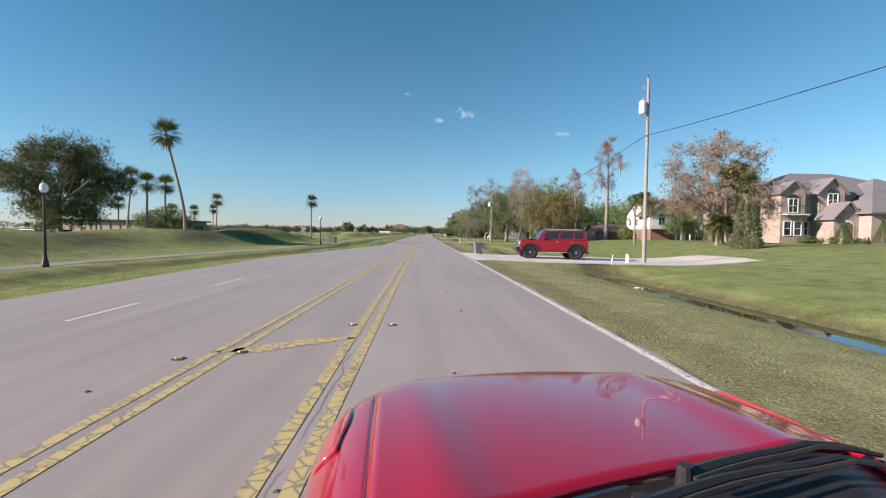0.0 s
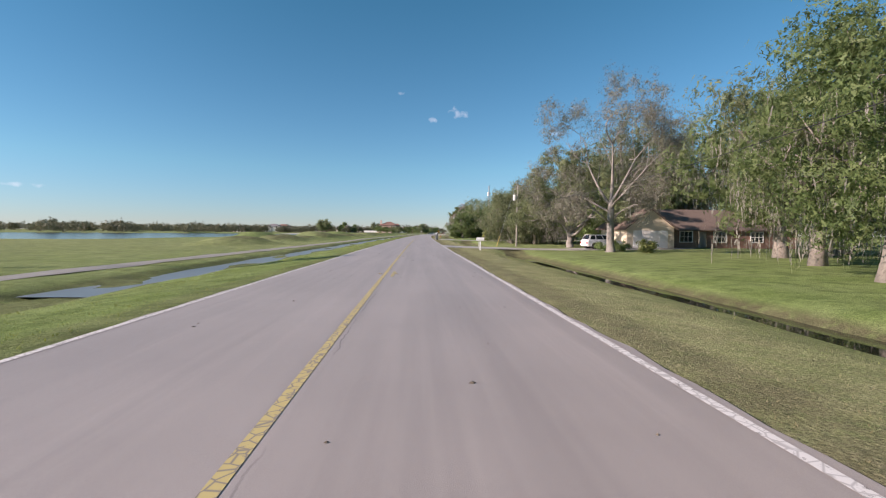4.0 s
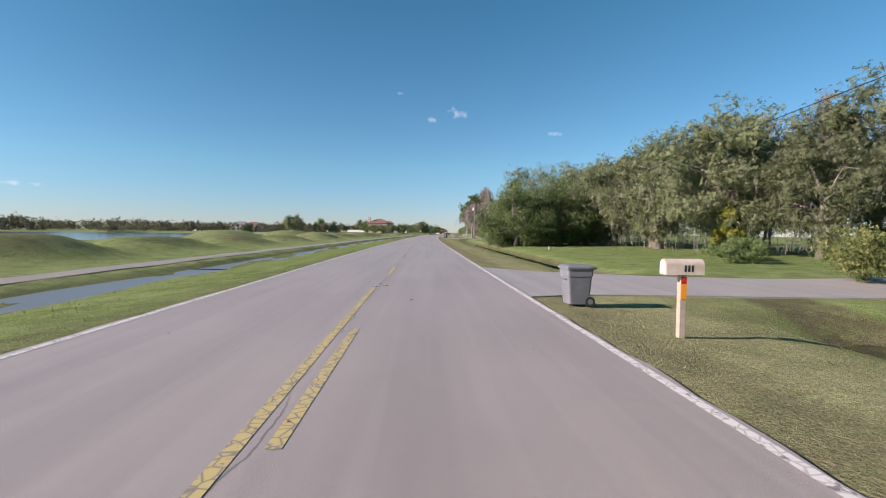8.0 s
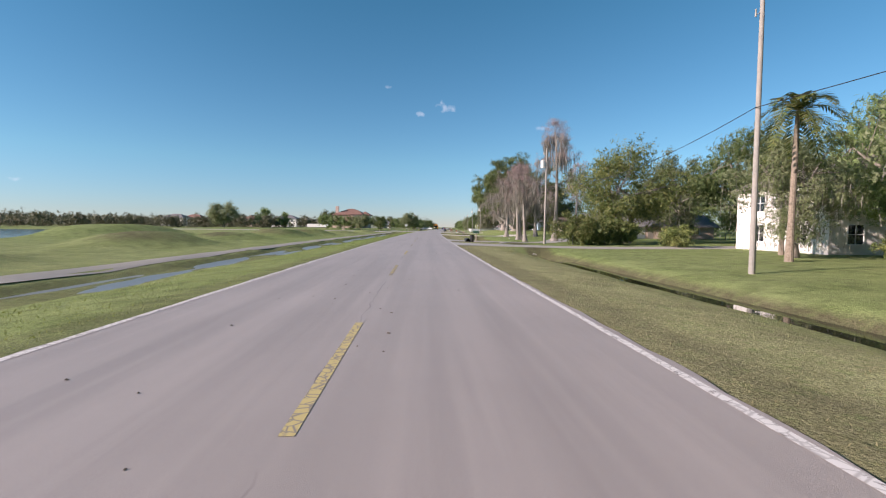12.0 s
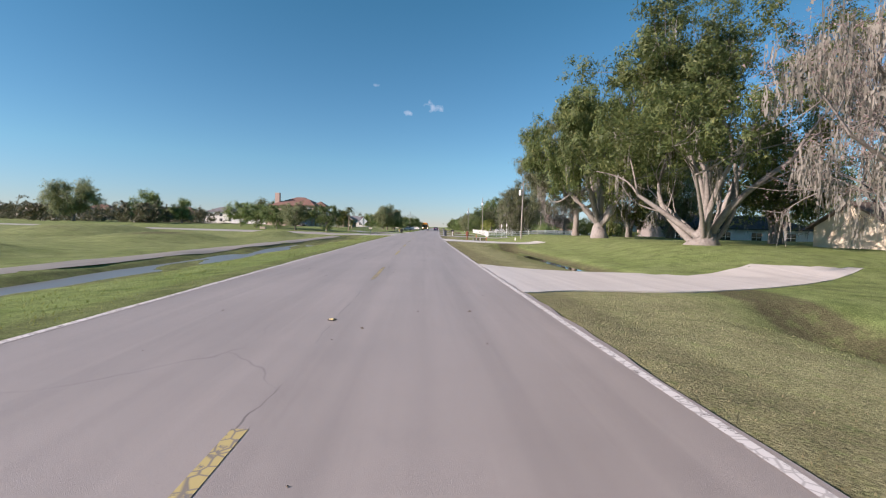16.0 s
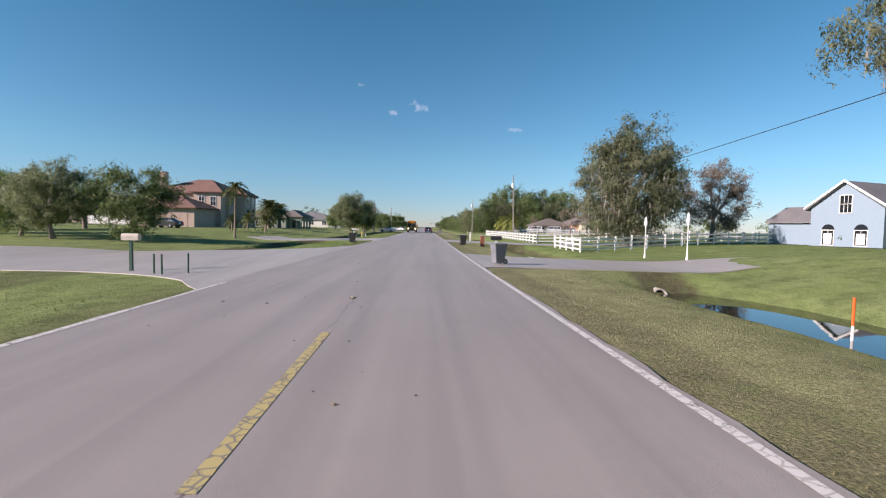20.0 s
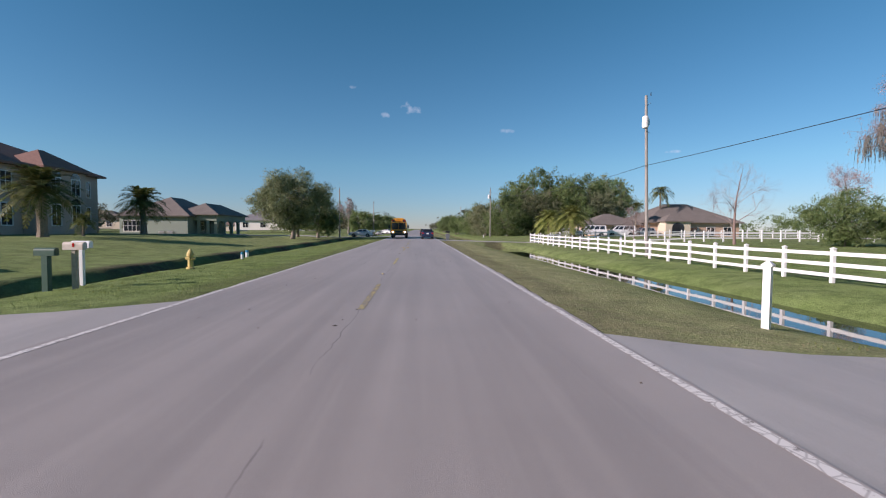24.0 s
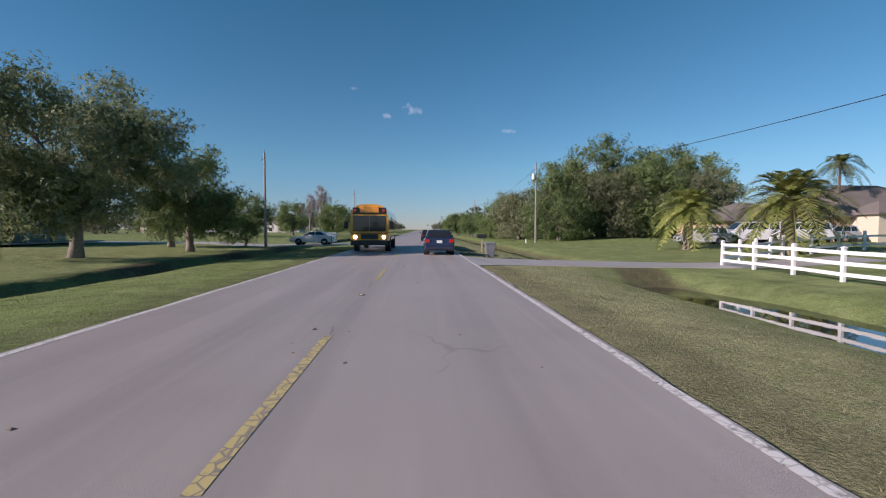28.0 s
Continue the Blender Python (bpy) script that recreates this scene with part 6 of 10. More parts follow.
for s, lat, size, key in [(450.0, -28.0, 0.70, "lawn_oak"), (448.8, -20.9, 0.90, "small_oak"), (453.5, -33.5, 0.88, "small_oak"), (457, -39.5, 0.9, "small_oak"), (463.5, -46.0, 0.95, "small_oak"), (484, -72, 0.95, "lawn_dark"), (490, -84, 0.95, "lawn_dark"),
                          (480, -80, 1.2, "lawn_dark"), (473, -95, 1.3, "lawn_oak"), (520, -60, 1.1, "lawn_oak")]:
    oak(key, s, lat, size, s * 3, "small leafy oak on a lawn", G2)
oak("lawn_oak", 529.5, -16.8, 1.12, 0, "spreading lawn oak with olive leaves", G2)
oak("lawn_dark", 538, -15.0, 0.95, 50, "dark green tree on a lawn", G2)
oak("lawn_dark", 545, -20, 0.95, 150, "dark green tree on a lawn", G2)
oak("small_oak", 551, -16, 0.8, 250, "dark green tree on a lawn", G2)
plant(TREES, "cypress_b", 604, -20, 0.85, 0, "slender cypress with reddish needles", "tree", G2, "cypress_tree")
plant(TREES, "cypress_b", 612, -24, 0.75, 0, "slender cypress with reddish needles", "tree", G2, "cypress_tree")
for s, lat, size in [(598, -16, 0.9), (612, -18, 0.9), (628, -15, 0.9), (645, -17, 0.95), (665, -14, 1.0), (690, -15, 1.0), (720, -14, 1.1), (620, -30, 1.1), (640, -36, 1.1), (592, -33, 1.0)]:
    oak("lawn_dark", s, lat, size, s, "dark green roadside tree on the verge", G2)
plant(TREES, "queen_palm", 462, -18.7, 0.72, 0, "slim palm with drooping fronds on the lawn", "palm", "", "queen_palm")
for s, lat, size in [(521, -32.3, 1.15), (500, -27.8, 1.1), (489, -46, 1.0), (470, -40, 0.8)]:
    plant(TREES, "date_dark", s, lat, size, s, "date palm with dark drooping fronds", "palm", "yard palms on the left", "date_palm")
for s, lat, size in [(478, -21, 1.2), (482, -25, 1.2), (506, -29, 1.0), (474, -24, 1.0)]:
    plant(TREES, "pygmy_palm", s, lat, size, s, "low palm with feathery fronds", "palm", "yard palms on the left", "pygmy_palm")


# ---- far woods ----
def woods(name, rows, label, seed, mat, leaf=0.55, per=30):
    """Many far trees as one piece of woodland: rows of (s, lat, height, radius)."""
    rng = np.random.default_rng(seed)
    vs, fs, base = [], [], 0
    for s, lat, high, rad in rows:
        x, y = along(s, lat)
        n = max(7, int(high * 2.2))
        d = rng.normal(size=(n, 3)) * [rad * 0.5, rad * 0.5, high * 0.2]
        c = d + [float(x), float(y), high * 0.56]
        c[:, 2] = np.clip(c[:, 2], high * 0.16, high * 0.9)
        v, f = leaves(c, rad * 0.42, per, leaf, rng, 0.9, tufts=5)
        vs.append(v)
        fs.append(f + base)
        base += len(v)
    me = quads_mesh(name, np.concatenate(vs), np.concatenate(fs))
    return tagged(placed(name, me, mat), label, "trees", kind="stuff")


rng = np.random.default_rng(5)
far = []
for k in range(190):
    far.append((360 + 330 * rng.random() + 0.6 * k, -190 - 260 * rng.random(), 4.5 + 3.5 * rng.random(), 5 + 3 * rng.random()))
woods("far_woods_lake", far, "distant dark tree line beyond the lake", 6, L_far, 0.9)
far = []
for k in range(70):
    far.append((545 + 2.5 * k + 20 * rng.random(), -75 - 130 * rng.random(), 4.5 + 3 * rng.random(), 4 + 2.5 * rng.random()))
for k in range(34):
    far.append((470 + 110 * rng.random(), -74 - 95 * rng.random(), 4.5 + 2.5 * rng.random(), 3.2 + 1.5 * rng.random()))
for k in range(60):
    far.append((700 + 12 * k, -24 - 50 * rng.random(), 8 + 5 * rng.random(), 5 + 3 * rng.random()))
    far.append((740 + 12 * k, 22 + 60 * rng.random(), 9 + 6 * rng.random(), 5 + 3 * rng.random()))
woods("far_woods_left", far, "distant low woods round the houses", 7, L_far, 0.7)
far = []
for k in range(85):
    s = 95 + 6 * k + 8 * rng.random()
    if 285 < s < 300 or 436 < s:
        continue
    far.append((s, 52 + 30 * rng.random(), 10 + 6 * rng.random(), 5 + 2.5 * rng.random()))
for k in range(34):
    far.append((430 + 7 * k, 130 + 60 * rng.random(), 5 + 3 * rng.random(), 4 + 2 * rng.random()))
woods("back_woods_right", far, "dense woodland behind the gardens", 8, L_oak, 0.46, 45)

# clipped cones and a shaggy palm before the stone house
rng = np.random.default_rng(12)
for s_, lat_ in ((48.3, 46.6), (47.6, 50.4)):
    h_ = rng.random(2600)
    a_ = rng.random(2600) * 6.2832
    c_ = np.stack([0.95 * (1 - h_) * np.cos(a_), 0.95 * (1 - h_) * np.sin(a_), 0.15 + 2.5 * h_], 1)
    v_, f_ = leaves(c_, 0.05, 3, 0.06, rng, 1.0, tufts=3)
    cone = thing("topiary", spot(s_, lat_, float(ground_z(s_, lat_))), "clipped green cone-shaped shrub before a house", "bush", "clipped cones")
    placed("foliage", quads_mesh("foliage", v_, f_), L_oak, cone)
    bm = bmesh.new()
    tube(bm, [(0, 0, -0.2), (0, 0, 1.2)], [0.06, 0.04], 8)
    part("stem", bm, M_bark, cone)
for s_, lat_, size_ in ((56, 40.0, 1.2), (55.4, 38.2, 1.1)):
    plant(TREES, "fan_palm_small", s_, lat_, size_, s_ * 20, "fan palm with a slim trunk before a house", "palm", "", "fan_palm")
plant(TREES, "fan_palm_small", 38.4, 28.6, 0.78, 30, "fan palm with an ivy-covered trunk on the lawn", "palm", "", "fan_palm")
rng = np.random.default_rng(15)
h_ = rng.random(900) ** 1.3
a_ = rng.random(900) * 6.2832
c_ = np.stack([(1.25 - 0.75 * h_) * np.cos(a_) * 0.9, (1.25 - 0.75 * h_) * np.sin(a_) * 0.9, 0.1 + 3.9 * h_], 1)
v_, f_ = leaves(c_, 0.22, 9, 0.09, rng, 1.0, tufts=3)
ivy = thing("ivy", spot(38.4, 28.6, float(ground_z(38.4, 28.6))), "shaggy ivy and vines grown round a palm trunk", "climbing plant")
placed("foliage", quads_mesh("foliage", v_, f_), L_oak_olive, ivy)
for s_, lat_ in ((46, 31.5), (47.5, 32.5), (44.5, 30.0)):
    plant(TREES, "date_dark", s_, lat_, 0.62, s_ * 9, "clump of upright pale palm-like leaves", "palm", "", "pygmy_palm")

# ---- houses ----
def house_mats():
    def shingles(name, a, b):
        mat = material(name, a, rough=0.9, grain=(6, 0.7, b), stain=(0.6, 0.4, tuple(c * 0.6 for c in a)), bump=0.5, bump_scale=9)
        return mat
    return {
        "stone": material("tan_stone_wall", (0.34, 0.285, 0.24), rough=0.9, grain=(2.6, 0.9, (0.24, 0.19, 0.16)), stain=(1.6, 0.5, (0.50, 0.42, 0.35)), bump=0.6, bump_scale=5),
        "greige": material("pale_grey_brown_brick", (0.38, 0.325, 0.285), rough=0.9, grain=(7, 0.5, (0.36, 0.305, 0.265)), stain=(0.9, 0.3, (0.5, 0.44, 0.39)), bump=0.3, bump_scale=14),
        "cream": material("cream_stucco", (0.62, 0.54, 0.41), rough=0.9, grain=(5, 0.3, (0.50, 0.43, 0.33)), bump=0.2),
        "pink": material("pinkish_stucco", (0.50, 0.38, 0.32), rough=0.9, grain=(5, 0.35, (0.40, 0.30, 0.26)), bump=0.2),
        "tan": material("tan_stucco", (0.47, 0.37, 0.30), rough=0.9, grain=(4, 0.35, (0.38, 0.30, 0.25)), bump=0.2),
        "green": material("grey_green_stucco", (0.27, 0.315, 0.26), rough=0.9, grain=(4, 0.35, (0.22, 0.26, 0.215)), bump=0.2),
        "peach": material("peach_brick", (0.55, 0.38, 0.27), rough=0.9, grain=(3.5, 0.7, (0.42, 0.28, 0.20)), bump=0.4, bump_scale=12),
        "brick": material("brown_brick", (0.26, 0.15, 0.11), rough=0.9, grain=(5, 0.7, (0.16, 0.10, 0.08)), bump=0.4, bump_scale=12),
        "blue": material("pale_blue_siding", (0.235, 0.315, 0.385), rough=0.7, grain=(3, 0.3, (0.20, 0.275, 0.34)), bump=0.2),
        "white": material("white_stucco", (0.74, 0.71, 0.66), rough=0.85, grain=(4, 0.3, (0.62, 0.59, 0.54)), bump=0.2),
        "grey": material("grey_board_wall", (0.27, 0.24, 0.22), rough=0.9, grain=(6, 0.5, (0.19, 0.17, 0.16)), bump=0.3),
        "r_grey": shingles("grey_shingles", (0.205, 0.20, 0.205), (0.14, 0.135, 0.14)),
        "r_brown": shingles("brown_shingles", (0.17, 0.125, 0.10), (0.10, 0.075, 0.06)),
        "r_tile": shingles("red_brown_tiles", (0.24, 0.135, 0.105), (0.15, 0.085, 0.07)),
        "r_dark": shingles("dark_shingles", (0.075, 0.07, 0.068), (0.045, 0.042, 0.04)),
        "r_taupe": shingles("taupe_shingles", (0.19, 0.165, 0.145), (0.12, 0.105, 0.09)),
    }


HM = house_mats()


def walls(root, x0, x1, y0, y1, z0, z1, mat, name="wall", label=""):
    return boxed(name, (x0, x1, y0, y1, z0, z1), mat, root, label)


def hip_roof(root, x0, x1, y0, y1, z, rise, mat, over=0.5, name="roof"):
    x0, x1, y0, y1 = x0 - over, x1 + over, y0 - over, y1 + over
    bm = bmesh.new()
    k = min(x1 - x0, y1 - y0) / 2
    if x1 - x0 >= y1 - y0:
        ridge = [(x0 + k, (y0 + y1) / 2), (x1 - k - 0.01, (y0 + y1) / 2)]
    else:
        ridge = [((x0 + x1) / 2, y0 + k), ((x0 + x1) / 2, y1 - k - 0.01)]
    lo = [bm.verts.new((x, y, z - 0.18)) for x, y in ((x0, y0), (x1, y0), (x1, y1), (x0, y1))]
    hi = [bm.verts.new((x, y, z)) for x, y in ((x0, y0), (x1, y0), (x1, y1), (x0, y1))]
    a, b = (bm.verts.new((x, y, z + rise)) for x, y in ridge)
    for i in range(4):
        bm.faces.new((lo[i], lo[(i + 1) % 4], hi[(i + 1) % 4], hi[i]))
    bm.faces.new(lo[::-1])
    if x1 - x0 >= y1 - y0:
        for f in ((hi[0], hi[1], b, a), (hi[1], hi[2], b), (hi[2], hi[3], a, b), (hi[3], hi[0], a)):
            bm.faces.new(f)
    else:
        for f in ((hi[0], hi[1], a), (hi[1], hi[2], b, a), (hi[2], hi[3], b), (hi[3], hi[0], a, b)):
            bm.faces.new(f)
    return part(name, bm, mat, root)


def gable_roof(root, x0, x1, y0, y1, z, rise, mat, wall_mat, along_y=True, over=0.4):
    """Two sloping slabs and the two wall triangles under them."""
    bm = bmesh.new()
    t = 0.16
    if along_y:
        xm = (x0 + x1) / 2
        k = rise / (xm - x0)
        pts = [(x0 - over, z - over * k), (xm, z + rise), (x1 + over, z - over * k), (x1 + over, z - over * k - t), (xm, z + rise - t), (x0 - over, z - over * k - t)]
        prism(bm, pts, y1 - y0 + 2 * over, "y", y0 - over)
        tri, axis, sides = [(x0, z - t), (x1, z - t), (xm, z + rise - t - 0.01)], "y", (y0 + 0.002, y1 - 0.252)
    else:
        ym = (y0 + y1) / 2
        k = rise / (ym - y0)
        pts = [(y0 - over, z - over * k), (ym, z + rise), (y1 + over, z - over * k), (y1 + over, z - over * k - t), (ym, z + rise - t), (y0 - over, z - over * k - t)]
        prism(bm, pts, x1 - x0 + 2 * over, "x", x0 - over)
        tri, axis, sides = [(y0, z - t), (y1, z - t), (ym, z + rise - t - 0.01)], "x", (x0 + 0.002, x1 - 0.252)
    part("roof", bm, mat, root)
    for s in sides:
        bm = bmesh.new()
        prism(bm, tri, 0.25, axis, s)
        part("gable", bm, wall_mat, root)


def window(root, face, u, z, wide, high, at, bars=2, trim=None, arch=False):
    """A window in a wall. face: -x, +x, -y or +y; u: place along the wall; at: the wall's plane."""
    trim = trim or M_white
    sgn = -1 if face[0] == "-" else 1

    def put(bm, u0, u1, d0, d1, z0, z1):
        d0, d1 = at + sgn * d0, at + sgn * d1
        if face[1] == "x":
            box(bm, min(d0, d1), max(d0, d1), u0, u1, z0, z1)
        else:
            box(bm, u0, u1, min(d0, d1), max(d0, d1), z0, z1)

    def corner(du, dz, d):
        a = at + sgn * d
        return (a, u + du, z + dz) if face[1] == "x" else (u + du, a, z + dz)

    bm = bmesh.new()
    w = 0.09
    h2, v0, v1 = wide / 2, 0.0, high
    rings = []
    for grow, d in ((0.0, -0.02), (0.0, 0.07), (w, 0.07), (w, -0.02)):
        rings.append([corner(-h2 - grow, v0 - grow, d), corner(h2 + grow, v0 - grow, d), corner(h2 + grow, v1 + grow, d), corner(-h2 - grow, v1 + grow, d)])
    loft(bm, rings + rings[:1], cap=False)
    bmesh.ops.remove_doubles(bm, verts=bm.verts[:], dist=0.0005)
    bmesh.ops.recalc_face_normals(bm, faces=bm.faces[:])
    win = part("window", bm, trim, root)
    for k in range(1, bars):
        c = u - wide / 2 + wide * k / bars
        bm = bmesh.new()
        put(bm, c - 0.025, c + 0.025, -0.02, 0.045, z, z + high)
        part("mullion", bm, trim, win)
    bm = bmesh.new()
    put(bm, u - wide / 2, u + wide / 2, -0.02, 0.043, z + high * 0.5 - 0.025, z + high * 0.5 + 0.025)
    part("transom", bm, trim, win)
    bm = bmesh.new()
    put(bm, u - wide / 2, u + wide / 2, -0.02, 0.015, z, z + high)
    part("pane", bm, M_glass, win, "dark glass pane")
    if arch:
        bm = bmesh.new()
        pts = [(u + math.cos(a) * (wide / 2 + w), z + high + w + math.sin(a) * wide / 2) for a in np.linspace(0, 3.1416, 11)]
        prism(bm, pts, 0.05 * sgn, "x" if face[1] == "x" else "y", at + sgn * 0.005)
        part("arch", bm, M_glass, win, "arched glass over the window")
    return win


def panel_door(root, face, u, z, wide, high, at, mat, name="garage_door", rows=4, cols=4):
    sgn = -1 if face[0] == "-" else 1

    def put(bm, u0, u1, d0, d1, z0, z1):
        d0, d1 = at + sgn * d0, at + sgn * d1
        if face[1] == "x":
            box(bm, min(d0, d1), max(d0, d1), u0, u1, z0, z1)
        else:
            box(bm, u0, u1, min(d0, d1), max(d0, d1), z0, z1)

    bm = bmesh.new()
    put(bm, u - wide / 2, u + wide / 2, -0.02, 0.02, z, z + high)
    leaf = part(name, bm, mat, root)
    for r in range(rows):
        for c in range(cols):
            u0, z0 = u - wide / 2 + wide * c / cols, z + high * r / rows
            bm = bmesh.new()
            put(bm, u0 + 0.07, u0 + wide / cols - 0.07, 0.01, 0.045, z0 + 0.07, z0 + high / rows - 0.05)
            part("panel", bm, mat, leaf)
    return leaf


def house(s, lat, label, z=-0.25, name="house", turn=0.0):
    return thing(name, spot(s, lat, z, turn), label, "house")


# stone mansion behind the first driveway
h = house(54.0, 42.8, "large two-storey stone and brick house with a grey hipped roof", z=0.95)
h.scale = (1.14, 1.14, 1.04)
walls(h, 0.7, 19, 0, 13, -0.6, 5.6, HM["greige"])
hip_roof(h, 0.7, 19, 0, 13, 5.6, 3.3, HM["r_grey"])
walls(h, 0, 2.6, -1.3, 1.5, -0.6, 5.7, HM["stone"], "corner_tower")
gable_roof(h, 0, 2.6, -1.3, 4.0, 5.7, 1.2, HM["r_grey"], HM["stone"], over=0.25)
window(h, "-y", 1.3, 3.35, 0.95, 1.45, -1.3, 2, arch=True)
for u in (0.75, 1.85):
    window(h, "-y", u, 0.75, 0.7, 1.5, -1.3, 1)
boxed("balcony_floor", (0.1, 2.5, -2.1, -1.3, 3.0, 3.12), M_white, h)
for k in range(13):
    boxed("baluster", (0.12 + 0.19 * k, 0.145 + 0.19 * k, -2.08, -2.055, 3.12, 4.05), M_black, h)
boxed("balcony_rail", (0.08, 2.52, -2.1, -2.04, 4.05, 4.1), M_black, h)
walls(h, 4.4, 7.2, -0.9, 2.0, -0.6, 5.9, HM["stone"], "upper_gable")
gable_roof(h, 4.4, 7.2, -0.9, 5.0, 5.9, 1.5, HM["r_grey"], HM["stone"], over=0.3)
window(h, "-y", 5.9, 4.1, 0.95, 1.4, -0.9, 2, arch=True)
walls(h, 4.3, 7.0, -2.9, -0.9, -0.6, 3.0, HM["stone"], "entry_porch")
gable_roof(h, 4.3, 7.0, -2.9, 0.5, 3.0, 1.5, HM["r_grey"], HM["stone"], over=0.35)
bm = bmesh.new()
prism(bm, [(4.95, -0.1), (6.35, -0.1), (6.35, 1.75)] + [(5.65 + 0.7 * math.cos(a), 1.75 + 0.7 * math.sin(a)) for a in np.linspace(0.15, 2.99, 9)] + [(4.95, 1.75)], -0.06, "y", -2.9)
door_ = part("door_surround", bm, M_white, h, "white arched door surround")
bm = bmesh.new()
prism(bm, [(5.13, -0.08), (6.17, -0.08), (6.17, 1.72)] + [(5.65 + 0.52 * math.cos(a), 1.72 + 0.52 * math.sin(a)) for a in np.linspace(0.15, 2.99, 9)] + [(5.13, 1.72)], -0.05, "y", -2.95)
part("front_door", bm, HM["r_brown"], door_, "dark arched front door")
walls(h, 6.9, 19, -4.2, 0, -0.6, 3.3, HM["greige"], "garage_wing")
hip_roof(h, 6.9, 19, -4.2, 7.5, 3.3, 4.4, HM["r_grey"], 0.45)
panel_door(h, "-y", 11.2, -0.3, 3.6, 2.3, -4.2, HM["grey"])
for u in (9.25, 13.15):
    boxed("corbel", (u - 0.12, u + 0.12, -4.75, -4.2, 2.35, 2.6), HM["brick"], h)
boxed("pergola_beam", (8.9, 13.5, -4.8, -4.68, 2.6, 2.8), HM["pink"], h)
for k in range(11):
    boxed("pergola_rafter", (9.0 + 0.42 * k, 9.1 + 0.42 * k, -4.95, -4.2, 2.8, 2.95), HM["pink"], h)
for u in (3.6,):
    window(h, "-y", u, 0.8, 0.8, 1.5, 0, 2)
for u in (3, 7.5, 11):
    window(h, "-x", u, 0.8, 1.1, 1.6, 0.7, 2)
    window(h, "-x", u, 3.6, 1.0, 1.4, 0.7, 2)

# white two-storey house with brick below, and its shed
h = house(90, 46.0, "white two-storey house with brick ground floor and brown roof")
walls(h, 0, 13, 0, 11, 0, 3.0, HM["brick"], "ground_floor")
walls(h, 0.02, 12.98, 0.02, 10.98, 3.0, 6.2, HM["white"], "upper_floor")
gable_roof(h, 0, 13, 0, 11, 6.2, 3.0, HM["r_brown"], HM["white"], along_y=False)
walls(h, -0.6, 3.4, -1.6, 0.0, 3.0, 6.0, HM["white"], "bay")
gable_roof(h, -0.6, 3.4, -1.6, 4.5, 6.0, 1.9, HM["r_brown"], HM["white"])
window(h, "-y", 1.4, 3.8, 1.2, 1.5, -1.6, 2, arch=True)
window(h, "-y", 5.6, 3.9, 1.0, 1.3, 0.02, 2)
window(h, "-y", 9.2, 3.9, 1.0, 1.3, 0.02, 2)
panel_door(h, "-y", 6.6, 0.05, 1.0, 2.1, 0, HM["white"], "front_door", 3, 2)
window(h, "-y", 10, 0.9, 1.6, 1.4, 0, 3)
for u in (2.5, 6, 9):
    window(h, "-x", u, 3.8, 1.0, 1.3, 0.02, 2)
    window(h, "-x", u, 0.8, 1.0, 1.3, 0, 2)
for u in (4.2, 7.0, 9.8, 12.6):
    boxed("porch_post", (u - 0.08, u + 0.08, -1.9, -1.74, 0, 2.7), M_white, h)
boxed("porch_roof", (3.4, 13.2, -2.1, 0, 2.7, 2.9), HM["r_brown"], h)
sh = house(86, 33.5, "low grey-brown wooden shed with a shingled roof", name="shed")
walls(sh, 0, 6.5, 0, 5, 0, 2.5, HM["grey"])
gable_roof(sh, 0, 6.5, 0, 5, 2.5, 1.2, HM["r_brown"], HM["grey"], along_y=False)
panel_door(sh, "-y", 3.2, 0.03, 2.4, 2.0, 0, HM["brick"], "shed_door", 2, 2)
# long house with a pale garage gable
h = house(144.3, 26.6, z=-0.2, label="single-storey house with a pale garage gable and dark brown roof")
walls(h, 0, 6.0, 0, 8, 0, 2.7, HM["cream"], "garage_wing")
gable_roof(h, 0, 6.0, 0, 9, 2.7, 2.3, HM["r_brown"], HM["cream"])
panel_door(h, "-y", 3.0, 0.03, 4.4, 2.15, 0, M_white)
walls(h, 6.0, 24, 2.5, 11.5, 0, 2.6, HM["brick"], "main_wing")
gable_roof(h, 6.0, 24, 2.5, 11.5, 2.6, 2.6, HM["r_brown"], HM["brick"], along_y=False)
for u in (9, 13.5, 18.5):
    window(h, "-y", u, 0.8, 1.6, 1.3, 2.5, 3)
panel_door(h, "-y", 11.2, 0.03, 1.0, 2.1, 2.5, HM["grey"], "front_door", 3, 2)
# white house behind the slim palms
h = house(300, 30.5, "white two-storey house partly hidden by trees")
walls(h, 0, 9, 0, 10, 0, 5.6, HM["white"])
gable_roof(h, 0, 9, 0, 10, 5.6, 1.9, HM["r_taupe"], HM["white"])
for u in (2, 6.5):
    window(h, "-y", u, 0.8, 1.2, 1.4, 0, 2)
    window(h, "-y", u, 3.4, 1.2, 1.4, 0, 2)
for u in (2.5, 7):
    window(h, "-x", u, 3.4, 1.2, 1.4, 0, 2)
    window(h, "-x", u, 0.8, 1.2, 1.4, 0, 2)
